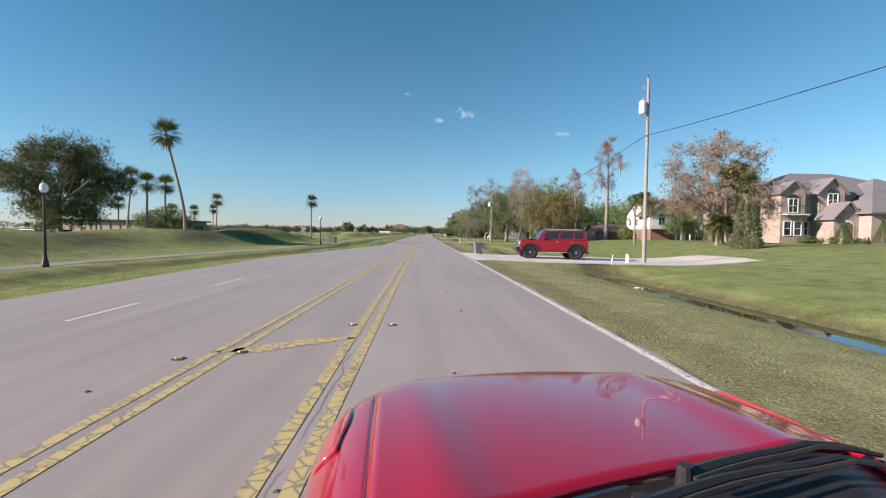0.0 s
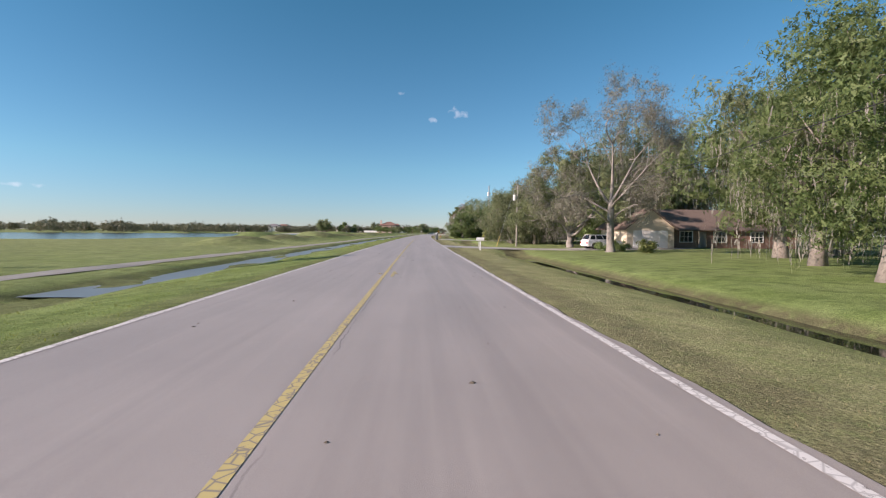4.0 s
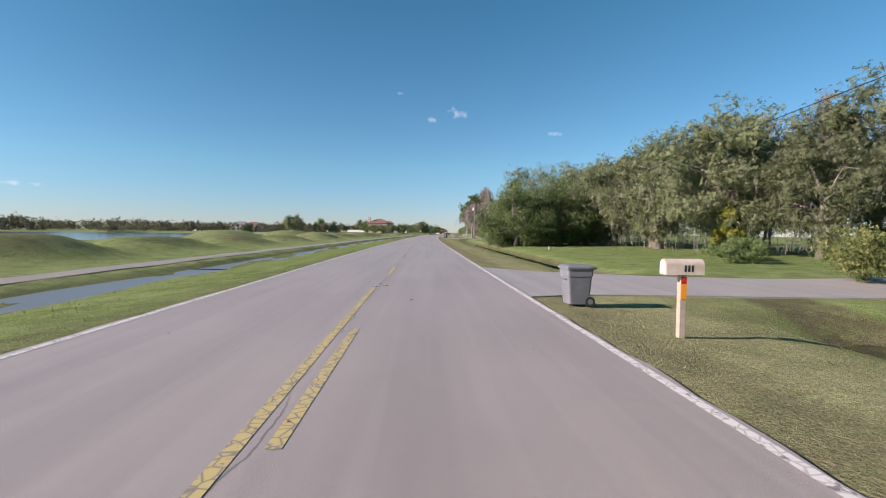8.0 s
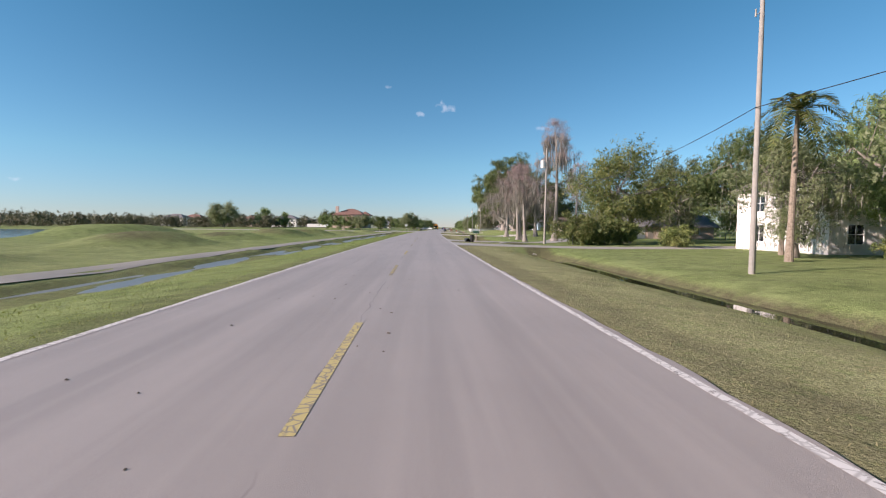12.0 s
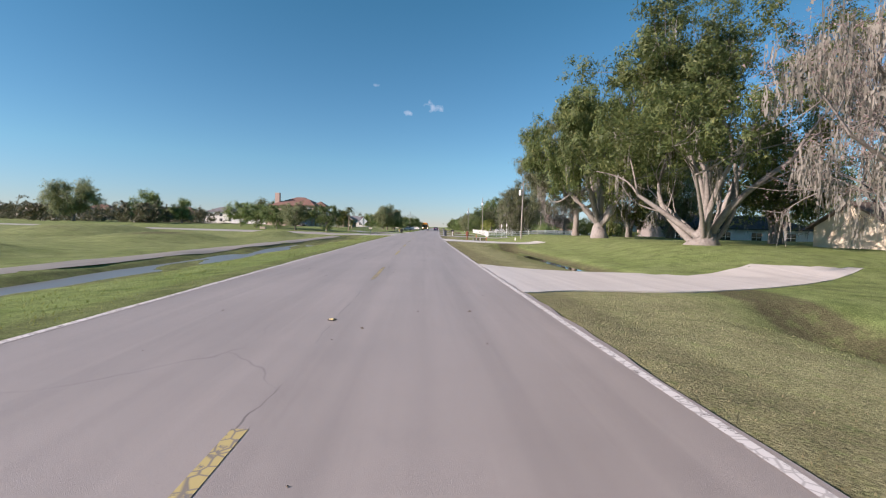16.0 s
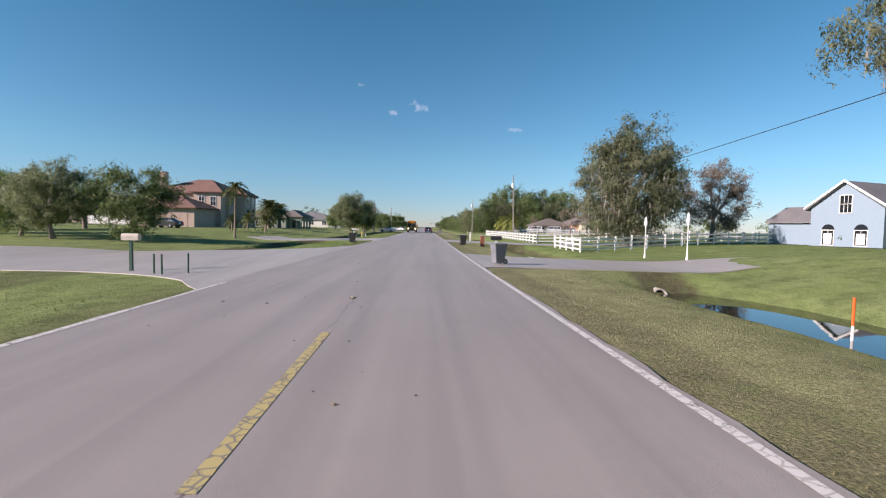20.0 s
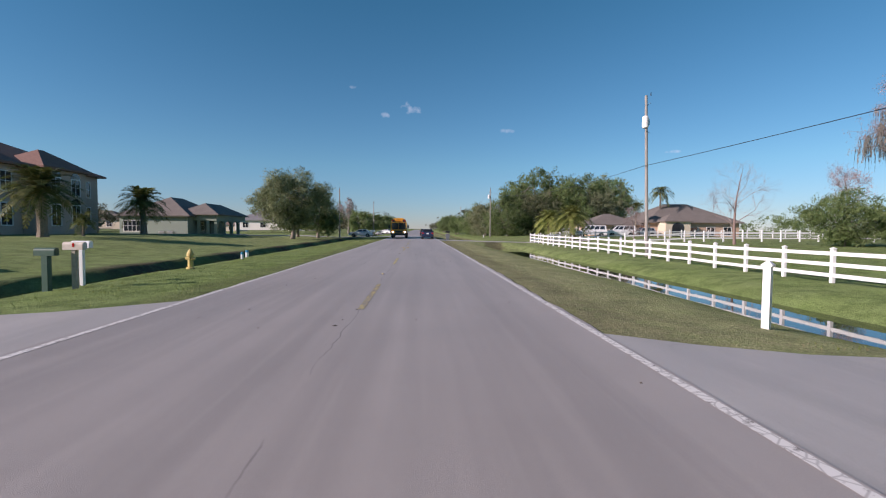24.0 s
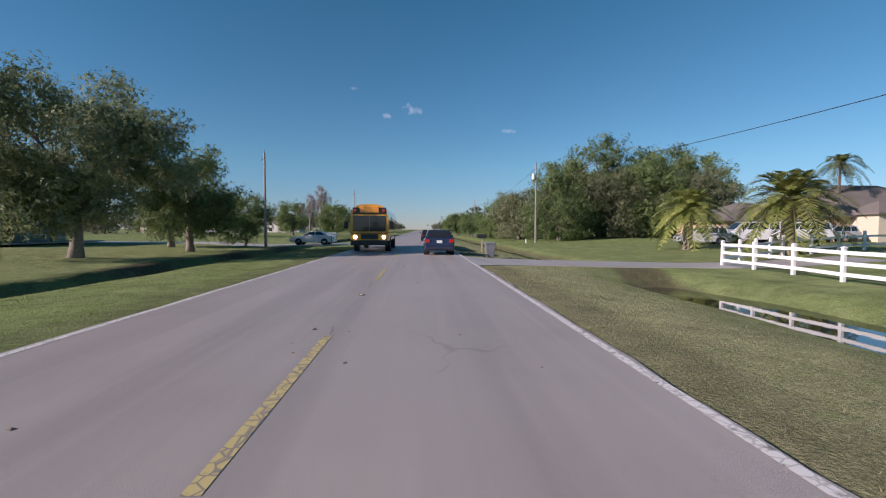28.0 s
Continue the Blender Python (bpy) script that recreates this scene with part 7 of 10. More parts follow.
# ranch house with grey roof
h = house(350, 31.0, "long single-storey ranch house with grey shingled roof")
walls(h, 0, 22, 0, 9, 0, 2.6, HM["pink"])
gable_roof(h, 0, 22, 0, 9, 2.6, 2.0, HM["r_grey"], HM["pink"], along_y=False, over=0.7)
for u, w in ((2.2, 1.6), (6.0, 1.2), (14.5, 1.6), (18.5, 1.6)):
    window(h, "-y", u, 0.85, w, 1.3, 0, 2)
panel_door(h, "-y", 10.4, 0.03, 1.0, 2.1, 0, HM["grey"], "front_door", 3, 2)
panel_door(h, "-y", 8.4, 0.03, 2.0, 2.1, 0, HM["white"], "side_panel", 1, 2)
# cream house with a front gable
h = house(374, 39.5, "cream single-storey house with a brown gabled roof")
walls(h, 0, 7, 0, 9, 0, 3.2, HM["cream"])
gable_roof(h, 0, 7, 0, 9, 3.2, 2.0, HM["r_brown"], HM["cream"])
walls(h, -7, 0, 2.5, 9, 0, 2.7, HM["cream"], "side_wing")
gable_roof(h, -7, 0, 2.5, 9, 2.7, 1.7, HM["r_brown"], HM["cream"], along_y=False)
walls(h, 7, 20, 3, 10, 0, 2.7, HM["cream"], "side_wing")
gable_roof(h, 7, 20, 3, 10, 2.7, 1.9, HM["r_dark"], HM["cream"], along_y=False)
window(h, "-y", 3.5, 0.8, 1.8, 1.4, 0, 3)
for u in (-5, -2):
    window(h, "-y", u, 0.8, 1.2, 1.3, 2.5, 2)
for u in (10, 14, 17.5):
    window(h, "-y", u, 0.8, 1.4, 1.3, 3, 2)
# long low house behind the broad-crowned trees
h = house(412, 41, "white single-storey house under dark trees with dark roof")
walls(h, 0, 16, 0, 8, 0, 2.7, HM["white"])
hip_roof(h, 0, 16, 0, 8, 2.7, 1.9, HM["r_dark"])
for u in (3, 7.5, 12.5):
    window(h, "-y", u, 0.8, 1.5, 1.3, 0, 2)
    window(h, "-x", u * 0.55, 0.8, 1.3, 1.3, 0, 2)
# barn with dark roof
h = house(436, 47, "dark barn with a steep dark grey roof", name="barn")
walls(h, 0, 13, 0, 10, 0, 3.0, HM["grey"])
gable_roof(h, 0, 13, 0, 10, 3.0, 3.0, HM["r_dark"], HM["grey"], along_y=False, over=0.8)
for u in (3, 9):
    panel_door(h, "-y", u, 0.03, 2.6, 2.3, 0, HM["r_dark"], "barn_door", 2, 2)
# pale blue house
h = house(456.6, 39.8, z=0.35, turn=-72, label="pale blue two-storey house with white trim and grey roof")
h.scale = (0.72, 0.8, 0.8)
walls(h, 0, 8.2, 0, 10, 0, 4.8, HM["blue"])
gable_roof(h, 0, 8.2, 0, 10, 4.8, 2.9, HM["r_grey"], HM["blue"], over=0.5)
walls(h, -8, 0, 3, 11, 0, 3.2, HM["blue"], "side_wing")
gable_roof(h, -8, 0, 3, 11, 3.2, 2.0, HM["r_grey"], HM["blue"], along_y=False)
window(h, "-y", 4.1, 4.0, 1.3, 2.0, 0, 3)
window(h, "-y", 2.2, 0.2, 1.3, 1.7, 0, 2, arch=True)
panel_door(h, "-y", 2.2, 0.3, 0.95, 1.25, -0.06, M_white, "window_shutter", 2, 2)
window(h, "-y", 5.9, 0.2, 1.3, 1.7, 0, 2, arch=True)
panel_door(h, "-y", 5.9, 0.3, 0.95, 1.25, -0.06, M_white, "window_shutter", 2, 2)
for u in (3, 7):
    window(h, "-x", u, 0.9, 1.2, 1.4, 0, 2)
for k in (-1, 1):
    bm = bmesh.new()
    p = [(4.1 + k * 4.7, 4.42), (4.1 + k * 4.7, 4.68), (4.1, 7.85), (4.1, 7.55)]
    prism(bm, p, 0.06, "y", -0.58)
    part("barge_board", bm, M_white, h)
# brick ranch house behind the white fence
h = house(553, 36, "long peach brick house with brown hipped roofs")
walls(h, 0, 11, 2, 12, 0, 2.9, HM["peach"])
hip_roof(h, 0, 11, 2, 12, 2.9, 2.3, HM["r_taupe"], 0.7)
walls(h, 11, 30, 0, 14, 0, 3.4, HM["peach"], "main_wing")
hip_roof(h, 11, 30, 0, 14, 3.4, 4.0, HM["r_taupe"], 0.7)
walls(h, 13, 18, -3, 0, 0, 3.6, HM["cream"], "portico")
hip_roof(h, 13, 18, -3, 1, 3.6, 1.4, HM["r_taupe"], 0.4)
# no arch is cut: a dark panel on the wall stands for its shade
bm = bmesh.new()
prism(bm, [(14.3, 0.1), (16.7, 0.1), (16.7, 2.3)] + [(15.5 + 1.2 * math.cos(a), 2.3 + 1.0 * math.sin(a)) for a in np.linspace(0.2, 2.94, 8)] + [(14.3, 2.3)], -0.05, "y", -3.0)
part("portico_arch", bm, M_glass, h, "dark arched panel for the shaded portico opening")
for u in (2.2, 5.5, 8.8):
    window(h, "-y", u, 0.9, 1.5, 1.4, 2, 2)
for u in (20.5, 24, 27.5):
    window(h, "-y", u, 0.9, 1.6, 1.5, 0, 2)
for u in (5, 9):
    window(h, "-x", u, 0.9, 1.4, 1.4, 0, 2)
# houses behind the yards on the right, far back
for s, lat, mat, roof in [(500, 88, "peach", "r_brown"), (480, 74, "peach", "r_taupe"), (478, 60, "pink", "r_brown")]:
    h = house(s, lat, "far single-storey house with a brown roof")
    walls(h, 0, 14, 0, 9, 0, 2.8, HM[mat])
    gable_roof(h, 0, 14, 0, 9, 2.8, 2.2, HM[roof], HM[mat], along_y=False)
    for u in (3, 7, 11):
        window(h, "-y", u, 0.8, 1.4, 1.3, 0, 2)

# ---- houses on the left ----
h = house(508.5, -54.6, "large two-storey tan stucco house with red-brown tiled roof", z=0.6)
h.scale = (0.94, 1.0, 1.12)
walls(h, 0, 17, 0, 14, 0, 6.3, HM["tan"])
hip_roof(h, 0, 17, 0, 14, 6.3, 2.9, HM["r_tile"], 0.7)
walls(h, 10.5, 16.2, -2.2, 0, 0, 6.4, HM["tan"], "front_bay")
hip_roof(h, 10.5, 16.2, -2.2, 3, 6.4, 2.0, HM["r_tile"], 0.6)
walls(h, 17, 19.2, 3, 9, 0, 6.2, HM["tan"], "side_bay")
hip_roof(h, 14, 19.2, 3, 9, 6.2, 1.8, HM["r_tile"], 0.6)
walls(h, 3.4, 15.2, -11, 0, 0, 3.3, HM["tan"], "garage_wing")
hip_roof(h, 3.4, 15.2, -11, 0, 3.3, 2.2, HM["r_tile"], 0.7)
walls(h, 1.6, 4.6, -8, -4, 0, 3.0, HM["tan"], "entry_bay")
hip_roof(h, 1.6, 4.6, -8, -4, 3.0, 0.9, HM["r_tile"], 0.4)
window(h, "-y", 3.0, 0.8, 1.0, 1.6, -8, 2)
panel_door(h, "-y", 6.2, 0.03, 2.7, 2.4, -11, HM["pink"])
panel_door(h, "-y", 11.4, 0.03, 5.2, 2.4, -11, HM["pink"])
walls(h, 0.6, 2.2, 2, 3.4, 6.3, 10.2, HM["pink"], "chimney")
for u in (8.0, 12.2, 14.6):
    y_ = -2.2 if u > 10 else 0
    window(h, "-y", u, 0.9, 1.1, 1.9, y_, 2)
    window(h, "-y", u, 3.9, 1.1, 1.6, y_, 2)
for u in (1.2, 12):
    window(h, "+x", u, 0.9, 1.2, 1.9, 17, 2)
    window(h, "+x", u, 3.9, 1.2, 1.6, 17, 2)
for u in (4.6, 7.4):
    window(h, "+x", u, 0.9, 1.2, 1.9, 19.2, 2, arch=True)
    window(h, "+x", u, 3.8, 1.2, 1.5, 19.2, 2, arch=True)
boxed("string_course", (-0.05, 17.05, -0.06, 14.06, 3.3, 3.45), HM["pink"], h)
# grey-green ranch with an arched porch
h = house(541, -47.6, "single-storey grey-green stucco house with arched porch and brown roof", z=0.12)
walls(h, 0, 10.8, 0, 15, 0, 3.3, HM["green"])
hip_roof(h, 0, 10.8, 0, 15, 3.3, 3.3, HM["r_taupe"], 0.6)
walls(h, 10.8, 14.6, 2, 15, 2.5, 3.6, HM["green"], "porch_beam")
hip_roof(h, 8, 14.6, 2, 15, 3.6, 2.0, HM["r_taupe"], 0.5)
boxed("porch_floor", (10.8, 14.8, 1.8, 15.2, 0, 0.12), M_cement, h)
for k in range(4):
    y_ = 2.2 + k * 3.2
    boxed("porch_column", (14.1, 14.58, y_, y_ + 0.45, 0.12, 2.5), HM["green"], h)
    if k < 2:
        boxed("porch_column", (11.4 + 1.5 * k, 11.85 + 1.5 * k, 2.02, 2.45, 0.12, 2.5), HM["green"], h)
for k in range(3):
    y_ = 2.65 + k * 3.2
    for face, at in (("arch", 14.12),):
        bm = bmesh.new()
        pts = [(y_, 2.5)] + [(y_ + 1.375 - 1.375 * math.cos(a), 1.75 + 0.72 * math.sin(a)) for a in np.linspace(0, 3.1416, 12)] + [(y_ + 2.75, 2.5)]
        prism(bm, pts, 0.4, "x", at)
        part("arch", bm, HM["green"], h)
window(h, "-y", 2.0, 0.7, 2.6, 1.7, 0, 4)
window(h, "+x", 5, 0.8, 1.4, 1.7, 10.8, 2)
window(h, "+x", 11, 0.8, 1.4, 1.7, 10.8, 2)
panel_door(h, "+x", 8, 0.13, 1.1, 2.2, 10.8, HM["r_brown"], "front_door", 3, 2)
for k in range(2):
    ac = thing("air_conditioner", spot(540.0, -40.3 + 1.4 * k, float(ground_z(540.0, -39))), "grey outdoor air-conditioning unit by the wall", "air conditioner", "air conditioners")
    boxed("case", (-0.45, 0.45, -0.4, 0.4, 0, 0.85), M_steel, ac, bevel=0.04)
    bm = bmesh.new()
    tube(bm, [(0, 0, 0.85), (0, 0, 0.89)], [0.34, 0.30], 16)
    part("fan_grille", bm, M_black, ac)
# far houses on the left
for s, lat, mat, roof, two in [(606, -104, "cream", "r_taupe", 0), (590, -118, "white", "r_grey", 1), (610, -150, "pink", "r_tile", 1), (585, -195, "white", "r_grey", 1), (600, -52, "white", "r_grey", 0),
                               (600, -190, "cream", "r_tile", 1), (640, -260, "white", "r_grey", 1), (700, -300, "white", "r_taupe", 1), (660, -90, "cream", "r_brown", 0), (720, -70, "white", "r_tile", 1),
                               (640, -150, "white", "r_brown", 0)]:
    h = house(s, lat, "far pale stucco house with a hipped roof", z=0.8 if s < 620 else -0.3)
    top = 5.6 if two else 2.9
    walls(h, 0, 16, 0, 11, 0, top, HM[mat])
    hip_roof(h, 0, 16, 0, 11, top, 2.8, HM[roof])
    for u in (3, 8, 13):
        for z_ in ((0.8, 3.5) if two else (0.8,)):
            window(h, "-y", u, z_, 1.5, 1.4, 0, 2)
            window(h, "+x", u * 0.8, z_, 1.5, 1.4, 16, 2)
# long park building: pale panelled front, dark side with a wide door, orange letters as plain bars
h = house(100, -75, "long flat-roofed park building with pale front panels and a dark side", z=-0.45, name="park_building")
walls(h, 0, 26.2, 0.1, 8, 0, 3.6, HM["grey"])
boxed("roof", (-0.6, 26.9, -0.6, 8.7, 3.6, 3.9), HM["r_dark"], h)
for k in range(10):
    boxed("front_panel", (0.02 + k * 2.0, 1.94 + k * 2.0, 0, 0.1, 0.1, 3.5), HM["tan"], h)
    boxed("front_post", (1.92 + k * 2.0, 2.04 + k * 2.0, -0.08, 0.1, 0, 3.6), HM["r_brown"], h)
panel_door(h, "+x", 4.2, 0.02, 4.0, 2.7, 26.2, HM["r_dark"], "side_door", 1, 1)
M_letters = material("faded_orange_sign", (0.50, 0.26, 0.07), rough=0.6, stain=(4, 0.4, (0.36, 0.2, 0.08)))
for k in range(6):
    boxed("sign_bar", (21.0 + 0.85 * k, 21.65 + 0.85 * k, 0.0, 0.1, 2.4, 3.1), M_letters, h)
for k in range(4):
    boxed("sign_bar", (22.6 + 0.85 * k, 23.25 + 0.85 * k, 0.0, 0.1, 1.5, 2.1), M_letters, h)
# white yard fence on the left
h = thing("yard_fence", spot(510, -69, 0.85), "solid white vinyl yard fence", "fence")
for k in range(5):
    boxed("panel", (k * 2.4, k * 2.4 + 2.28, 0, 0.06, 0.08, 1.75), M_vinyl, h)
    boxed("post", (k * 2.4 + 2.28, k * 2.4 + 2.40, -0.03, 0.09, 0, 1.9), M_vinyl, h)

# ---- vehicles ----
def paint(name, colour, rough=0.25):
    return material(name, colour, rough=rough, coat=1.0, spec=0.5, stain=(1.2, 0.25, tuple(c * 0.75 + 0.02 for c in colour)))


P_red = paint("red_car_paint", (0.34, 0.004, 0.026), 0.2)
P_maroon = paint("dark_red_car_paint", (0.16, 0.012, 0.016))
P_crimson = paint("crimson_car_paint", (0.26, 0.004, 0.018), 0.25)
P_white = paint("white_car_paint", (0.72, 0.72, 0.72))
P_navy = paint("dark_blue_car_paint", (0.018, 0.028, 0.065))
P_silver = paint("silver_car_paint", (0.42, 0.43, 0.45))
P_black = paint("black_car_paint", (0.012, 0.012, 0.014))
P_bus = paint("school_bus_yellow", (0.72, 0.33, 0.012), 0.4)
M_red_lens = material("red_lamp_lens", (0.45, 0.012, 0.012), rough=0.15, coat=1.0)
M_clear_lens = material("clear_lamp_lens", (0.75, 0.76, 0.78), rough=0.08, coat=1.0)
M_amber = material("amber_lens", (0.75, 0.28, 0.02), rough=0.2, coat=1.0)
M_plate = material("pale_plate", (0.72, 0.73, 0.70), rough=0.4)
M_lit = bpy.data.materials.new("lit_headlamp")
M_lit.use_nodes = True
M_lit.node_tree.nodes["Principled BSDF"].inputs["Emission Color"].default_value = (1.0, 0.93, 0.8, 1)
M_lit.node_tree.nodes["Principled BSDF"].inputs["Emission Strength"].default_value = 4.0


def wheel(root, x, y, r, wide, rim=M_steel):
    bm = bmesh.new()
    n = 20
    prof = [(r * 0.62, -wide / 2), (r * 0.93, -wide / 2), (r, -wide * 0.3), (r, wide * 0.3), (r * 0.93, wide / 2), (r * 0.62, wide / 2)]
    loft(bm, [[(x + b, y + a * math.cos(6.2832 * k / n), r + a * math.sin(6.2832 * k / n)) for a, b in prof] for k in range(n)] + [[(x + b, y + a, r) for a, b in prof]], cap=False)
    w = part("wheel", bm, M_rubber, root, "black rubber tyre", smooth=True)
    bm = bmesh.new()
    sgn = 1 if x > 0 else -1
    face = x + sgn * wide * 0.40
    tube(bm, [(x - sgn * wide * 0.4, y, r), (face - sgn * 0.05, y, r)], [r * 0.63, r * 0.63], 20)
    for k in range(7):
        a = 6.2832 * k / 7
        d, e = (math.cos(a), math.sin(a)), (-math.sin(a) * 0.05, math.cos(a) * 0.05)
        q = [(y + d[0] * r * t + s_ * e[0], r + d[1] * r * t + s_ * e[1]) for t, s_ in ((0.05, -1), (0.6, -1.2), (0.6, 1.2), (0.05, 1))]
        prism(bm, q, sgn * 0.05, "x", face - sgn * 0.05)
    tube(bm, [(face - sgn * 0.05, y, r), (face + sgn * 0.012, y, r)], [r * 0.16, r * 0.13], 12)
    part("rim", bm, rim, w)
    return w


def cabin(root, low, top, z0, z1, wide0, wide1, mat, pillars=(0.5,), name="cabin"):
    """Glasshouse. low, top: (rear y, front y) at the belt and the roof; the windows are separate panes."""
    b = [(-wide0 / 2, low[0], z0), (wide0 / 2, low[0], z0), (wide0 / 2, low[1], z0), (-wide0 / 2, low[1], z0)]
    t = [(-wide1 / 2, top[0], z1), (wide1 / 2, top[0], z1), (wide1 / 2, top[1], z1), (-wide1 / 2, top[1], z1)]
    bm = bmesh.new()
    loft(bm, [b, t])
    bmesh.ops.bevel(bm, geom=[e for e in bm.edges if all(v.co.z > z1 - 0.01 for v in e.verts)], offset=0.07, segments=3, profile=0.5, affect="EDGES")
    body = part(name, bm, mat, root)
    B, T = [Vector(p) for p in b], [Vector(p) for p in t]

    def pane(p0, p1, q0, q1, u0, u1, v0, v1, label):
        def at(u, v):
            return p0.lerp(p1, u).lerp(q0.lerp(q1, u), v)
        n = (p1 - p0).cross(q0 - p0).normalized()
        c = [at(u0, v0), at(u1, v0), at(u1, v1), at(u0, v1)]
        bm2 = bmesh.new()
        loft(bm2, [[p - n * 0.01 for p in c], [p + n * 0.012 for p in c]])
        bmesh.ops.recalc_face_normals(bm2, faces=bm2.faces[:])
        part("window", bm2, M_glass, body, label)

    pane(B[0], B[1], T[0], T[1], 0.06, 0.94, 0.14, 0.88, "dark rear window")
    pane(B[2], B[3], T[2], T[3], 0.05, 0.95, 0.08, 0.92, "windscreen")
    cuts = [0.05, *pillars, 0.95]
    for k in range(len(cuts) - 1):
        pane(B[1], B[2], T[1], T[2], cuts[k] + 0.02, cuts[k + 1] - 0.02, 0.14, 0.86, "side window")
        pane(B[3], B[0], T[3], T[0], 1 - cuts[k + 1] + 0.02, 1 - cuts[k] - 0.02, 0.14, 0.86, "side window")
    return body


def car(m, label, outline, wide, wheels, radius, glass, mat, category="car", group="", name="car", tyre=0.21, trim=True, plate=True, lamps=(0.62, 0.62), grille=True, rim=M_steel):
    """outline: side view (y, z) from the rear bumper round to the front one. glass: arguments for cabin()."""
    root = thing(name, m, label, category, group)
    bm = bmesh.new()
    prism(bm, outline, wide, "x", -wide / 2)
    bmesh.ops.bevel(bm, geom=[e for e in bm.edges if abs(e.verts[0].co.x) > wide / 2 - 0.001 and abs(e.verts[1].co.x - e.verts[0].co.x) < 0.001], offset=0.06, segments=2, profile=0.5, affect="EDGES")
    body = part("body", bm, mat, root)
    for y in wheels:
        for sgn in (-1, 1):
            # solid black disc in place of the shaded hollow round the wheel
            bm = bmesh.new()
            tube(bm, [(sgn * (wide / 2 - 0.28), y, radius), (sgn * (wide / 2 + 0.004), y, radius)], [radius * 1.16] * 2, 22)
            part("wheel_arch", bm, M_black, body)
            wheel(root, sgn * (wide / 2 - tyre / 2 + 0.025), y, radius, tyre, rim)
    cabin(root, *glass[:6], mat, *glass[6:])
    rear, front = min(p[0] for p in outline), max(p[0] for p in outline)
    for sgn in (-1, 1):
        x = sgn * wide * 0.40
        boxed("tail_lamp", (x - 0.13, x + 0.13, rear - 0.018, rear + 0.06, lamps[0], lamps[0] + 0.2), M_red_lens, root, bevel=0.015)
        boxed("headlamp", (x - 0.15, x + 0.15, front - 0.09, front + 0.018, lamps[1], lamps[1] + 0.15), M_clear_lens, root, bevel=0.02)
        boxed("mirror", (sgn * (wide / 2 + 0.02) - 0.09, sgn * (wide / 2 + 0.02) + 0.09, glass[0][1] - 0.42, glass[0][1] - 0.28, glass[2] + 0.02, glass[2] + 0.19), mat, root, bevel=0.03)
        for k in range(2):
            boxed("door_handle", (sgn * wide / 2 - 0.015, sgn * wide / 2 + 0.022, glass[0][0] + 0.9 + k * 1.0, glass[0][0] + 1.08 + k * 1.0, glass[2] - 0.16, glass[2] - 0.12), M_chrome if trim else mat, root)
    if plate:
        boxed("plate", (-0.16, 0.16, rear - 0.015, rear + 0.02, lamps[0] - 0.02, lamps[0] + 0.14), M_plate, root)
    if grille:
        boxed("grille", (-wide * 0.26, wide * 0.26, front - 0.05, front + 0.012, lamps[1] - 0.05, lamps[1] + 0.12), M_black, root)
    boxed("bumper", (-wide * 0.47, wide * 0.47, rear - 0.05, rear + 0.10, 0.36, 0.52), mat, root, bevel=0.03)
    boxed("bumper", (-wide * 0.47, wide * 0.47, front - 0.10, front + 0.05, 0.34, 0.50), mat, root, bevel=0.03)
    return root


SUV = [(-2.3, 0.35), (-2.33, 0.7), (-2.25, 1.05), (1.05, 1.06), (2.05, 0.98), (2.3, 0.82), (2.34, 0.5), (2.25, 0.3), (-2.2, 0.28)]
HATCH = [(-2.05, 0.36), (-2.12, 0.6), (-2.05, 0.96), (0.75, 0.95), (1.75, 0.84), (2.05, 0.66), (2.08, 0.42), (2.0, 0.26), (-2.0, 0.26)]
SEDAN = [(-2.3, 0.38), (-2.34, 0.65), (-2.22, 0.98), (-1.2, 1.0), (0.9, 0.98), (1.95, 0.84), (2.28, 0.66), (2.3, 0.42), (2.2, 0.26), (-2.2, 0.26)]
VAN = [(-2.75, 0.4), (-2.78, 0.8), (-2.72, 1.2), (1.6, 1.2), (2.4, 1.05), (2.7, 0.9), (2.72, 0.5), (2.6, 0.32), (-2.65, 0.32)]
BOXY = [(-2.32, 0.55), (-2.36, 0.85), (-2.3, 1.28), (0.75, 1.30), (2.12, 1.24), (2.2, 1.05), (2.22, 0.62), (1.95, 0.48), (1.0, 0.5), (-1.0, 0.5), (-2.1, 0.5)]
SEDAN_G = ((-1.75, 1.05), (-0.95, 0.2), 0.99, 1.44, 1.58, 1.25, (0.5,))
SUV_G = ((-2.2, 1.1), (-1.9, 0.35), 1.05, 1.70, 1.70, 1.42, (0.3, 0.62))

M_alloy = material("bright_alloy", (0.66, 0.66, 0.66), rough=0.28, metal=0.55, stain=(9, 0.3, (0.40, 0.40, 0.40)))

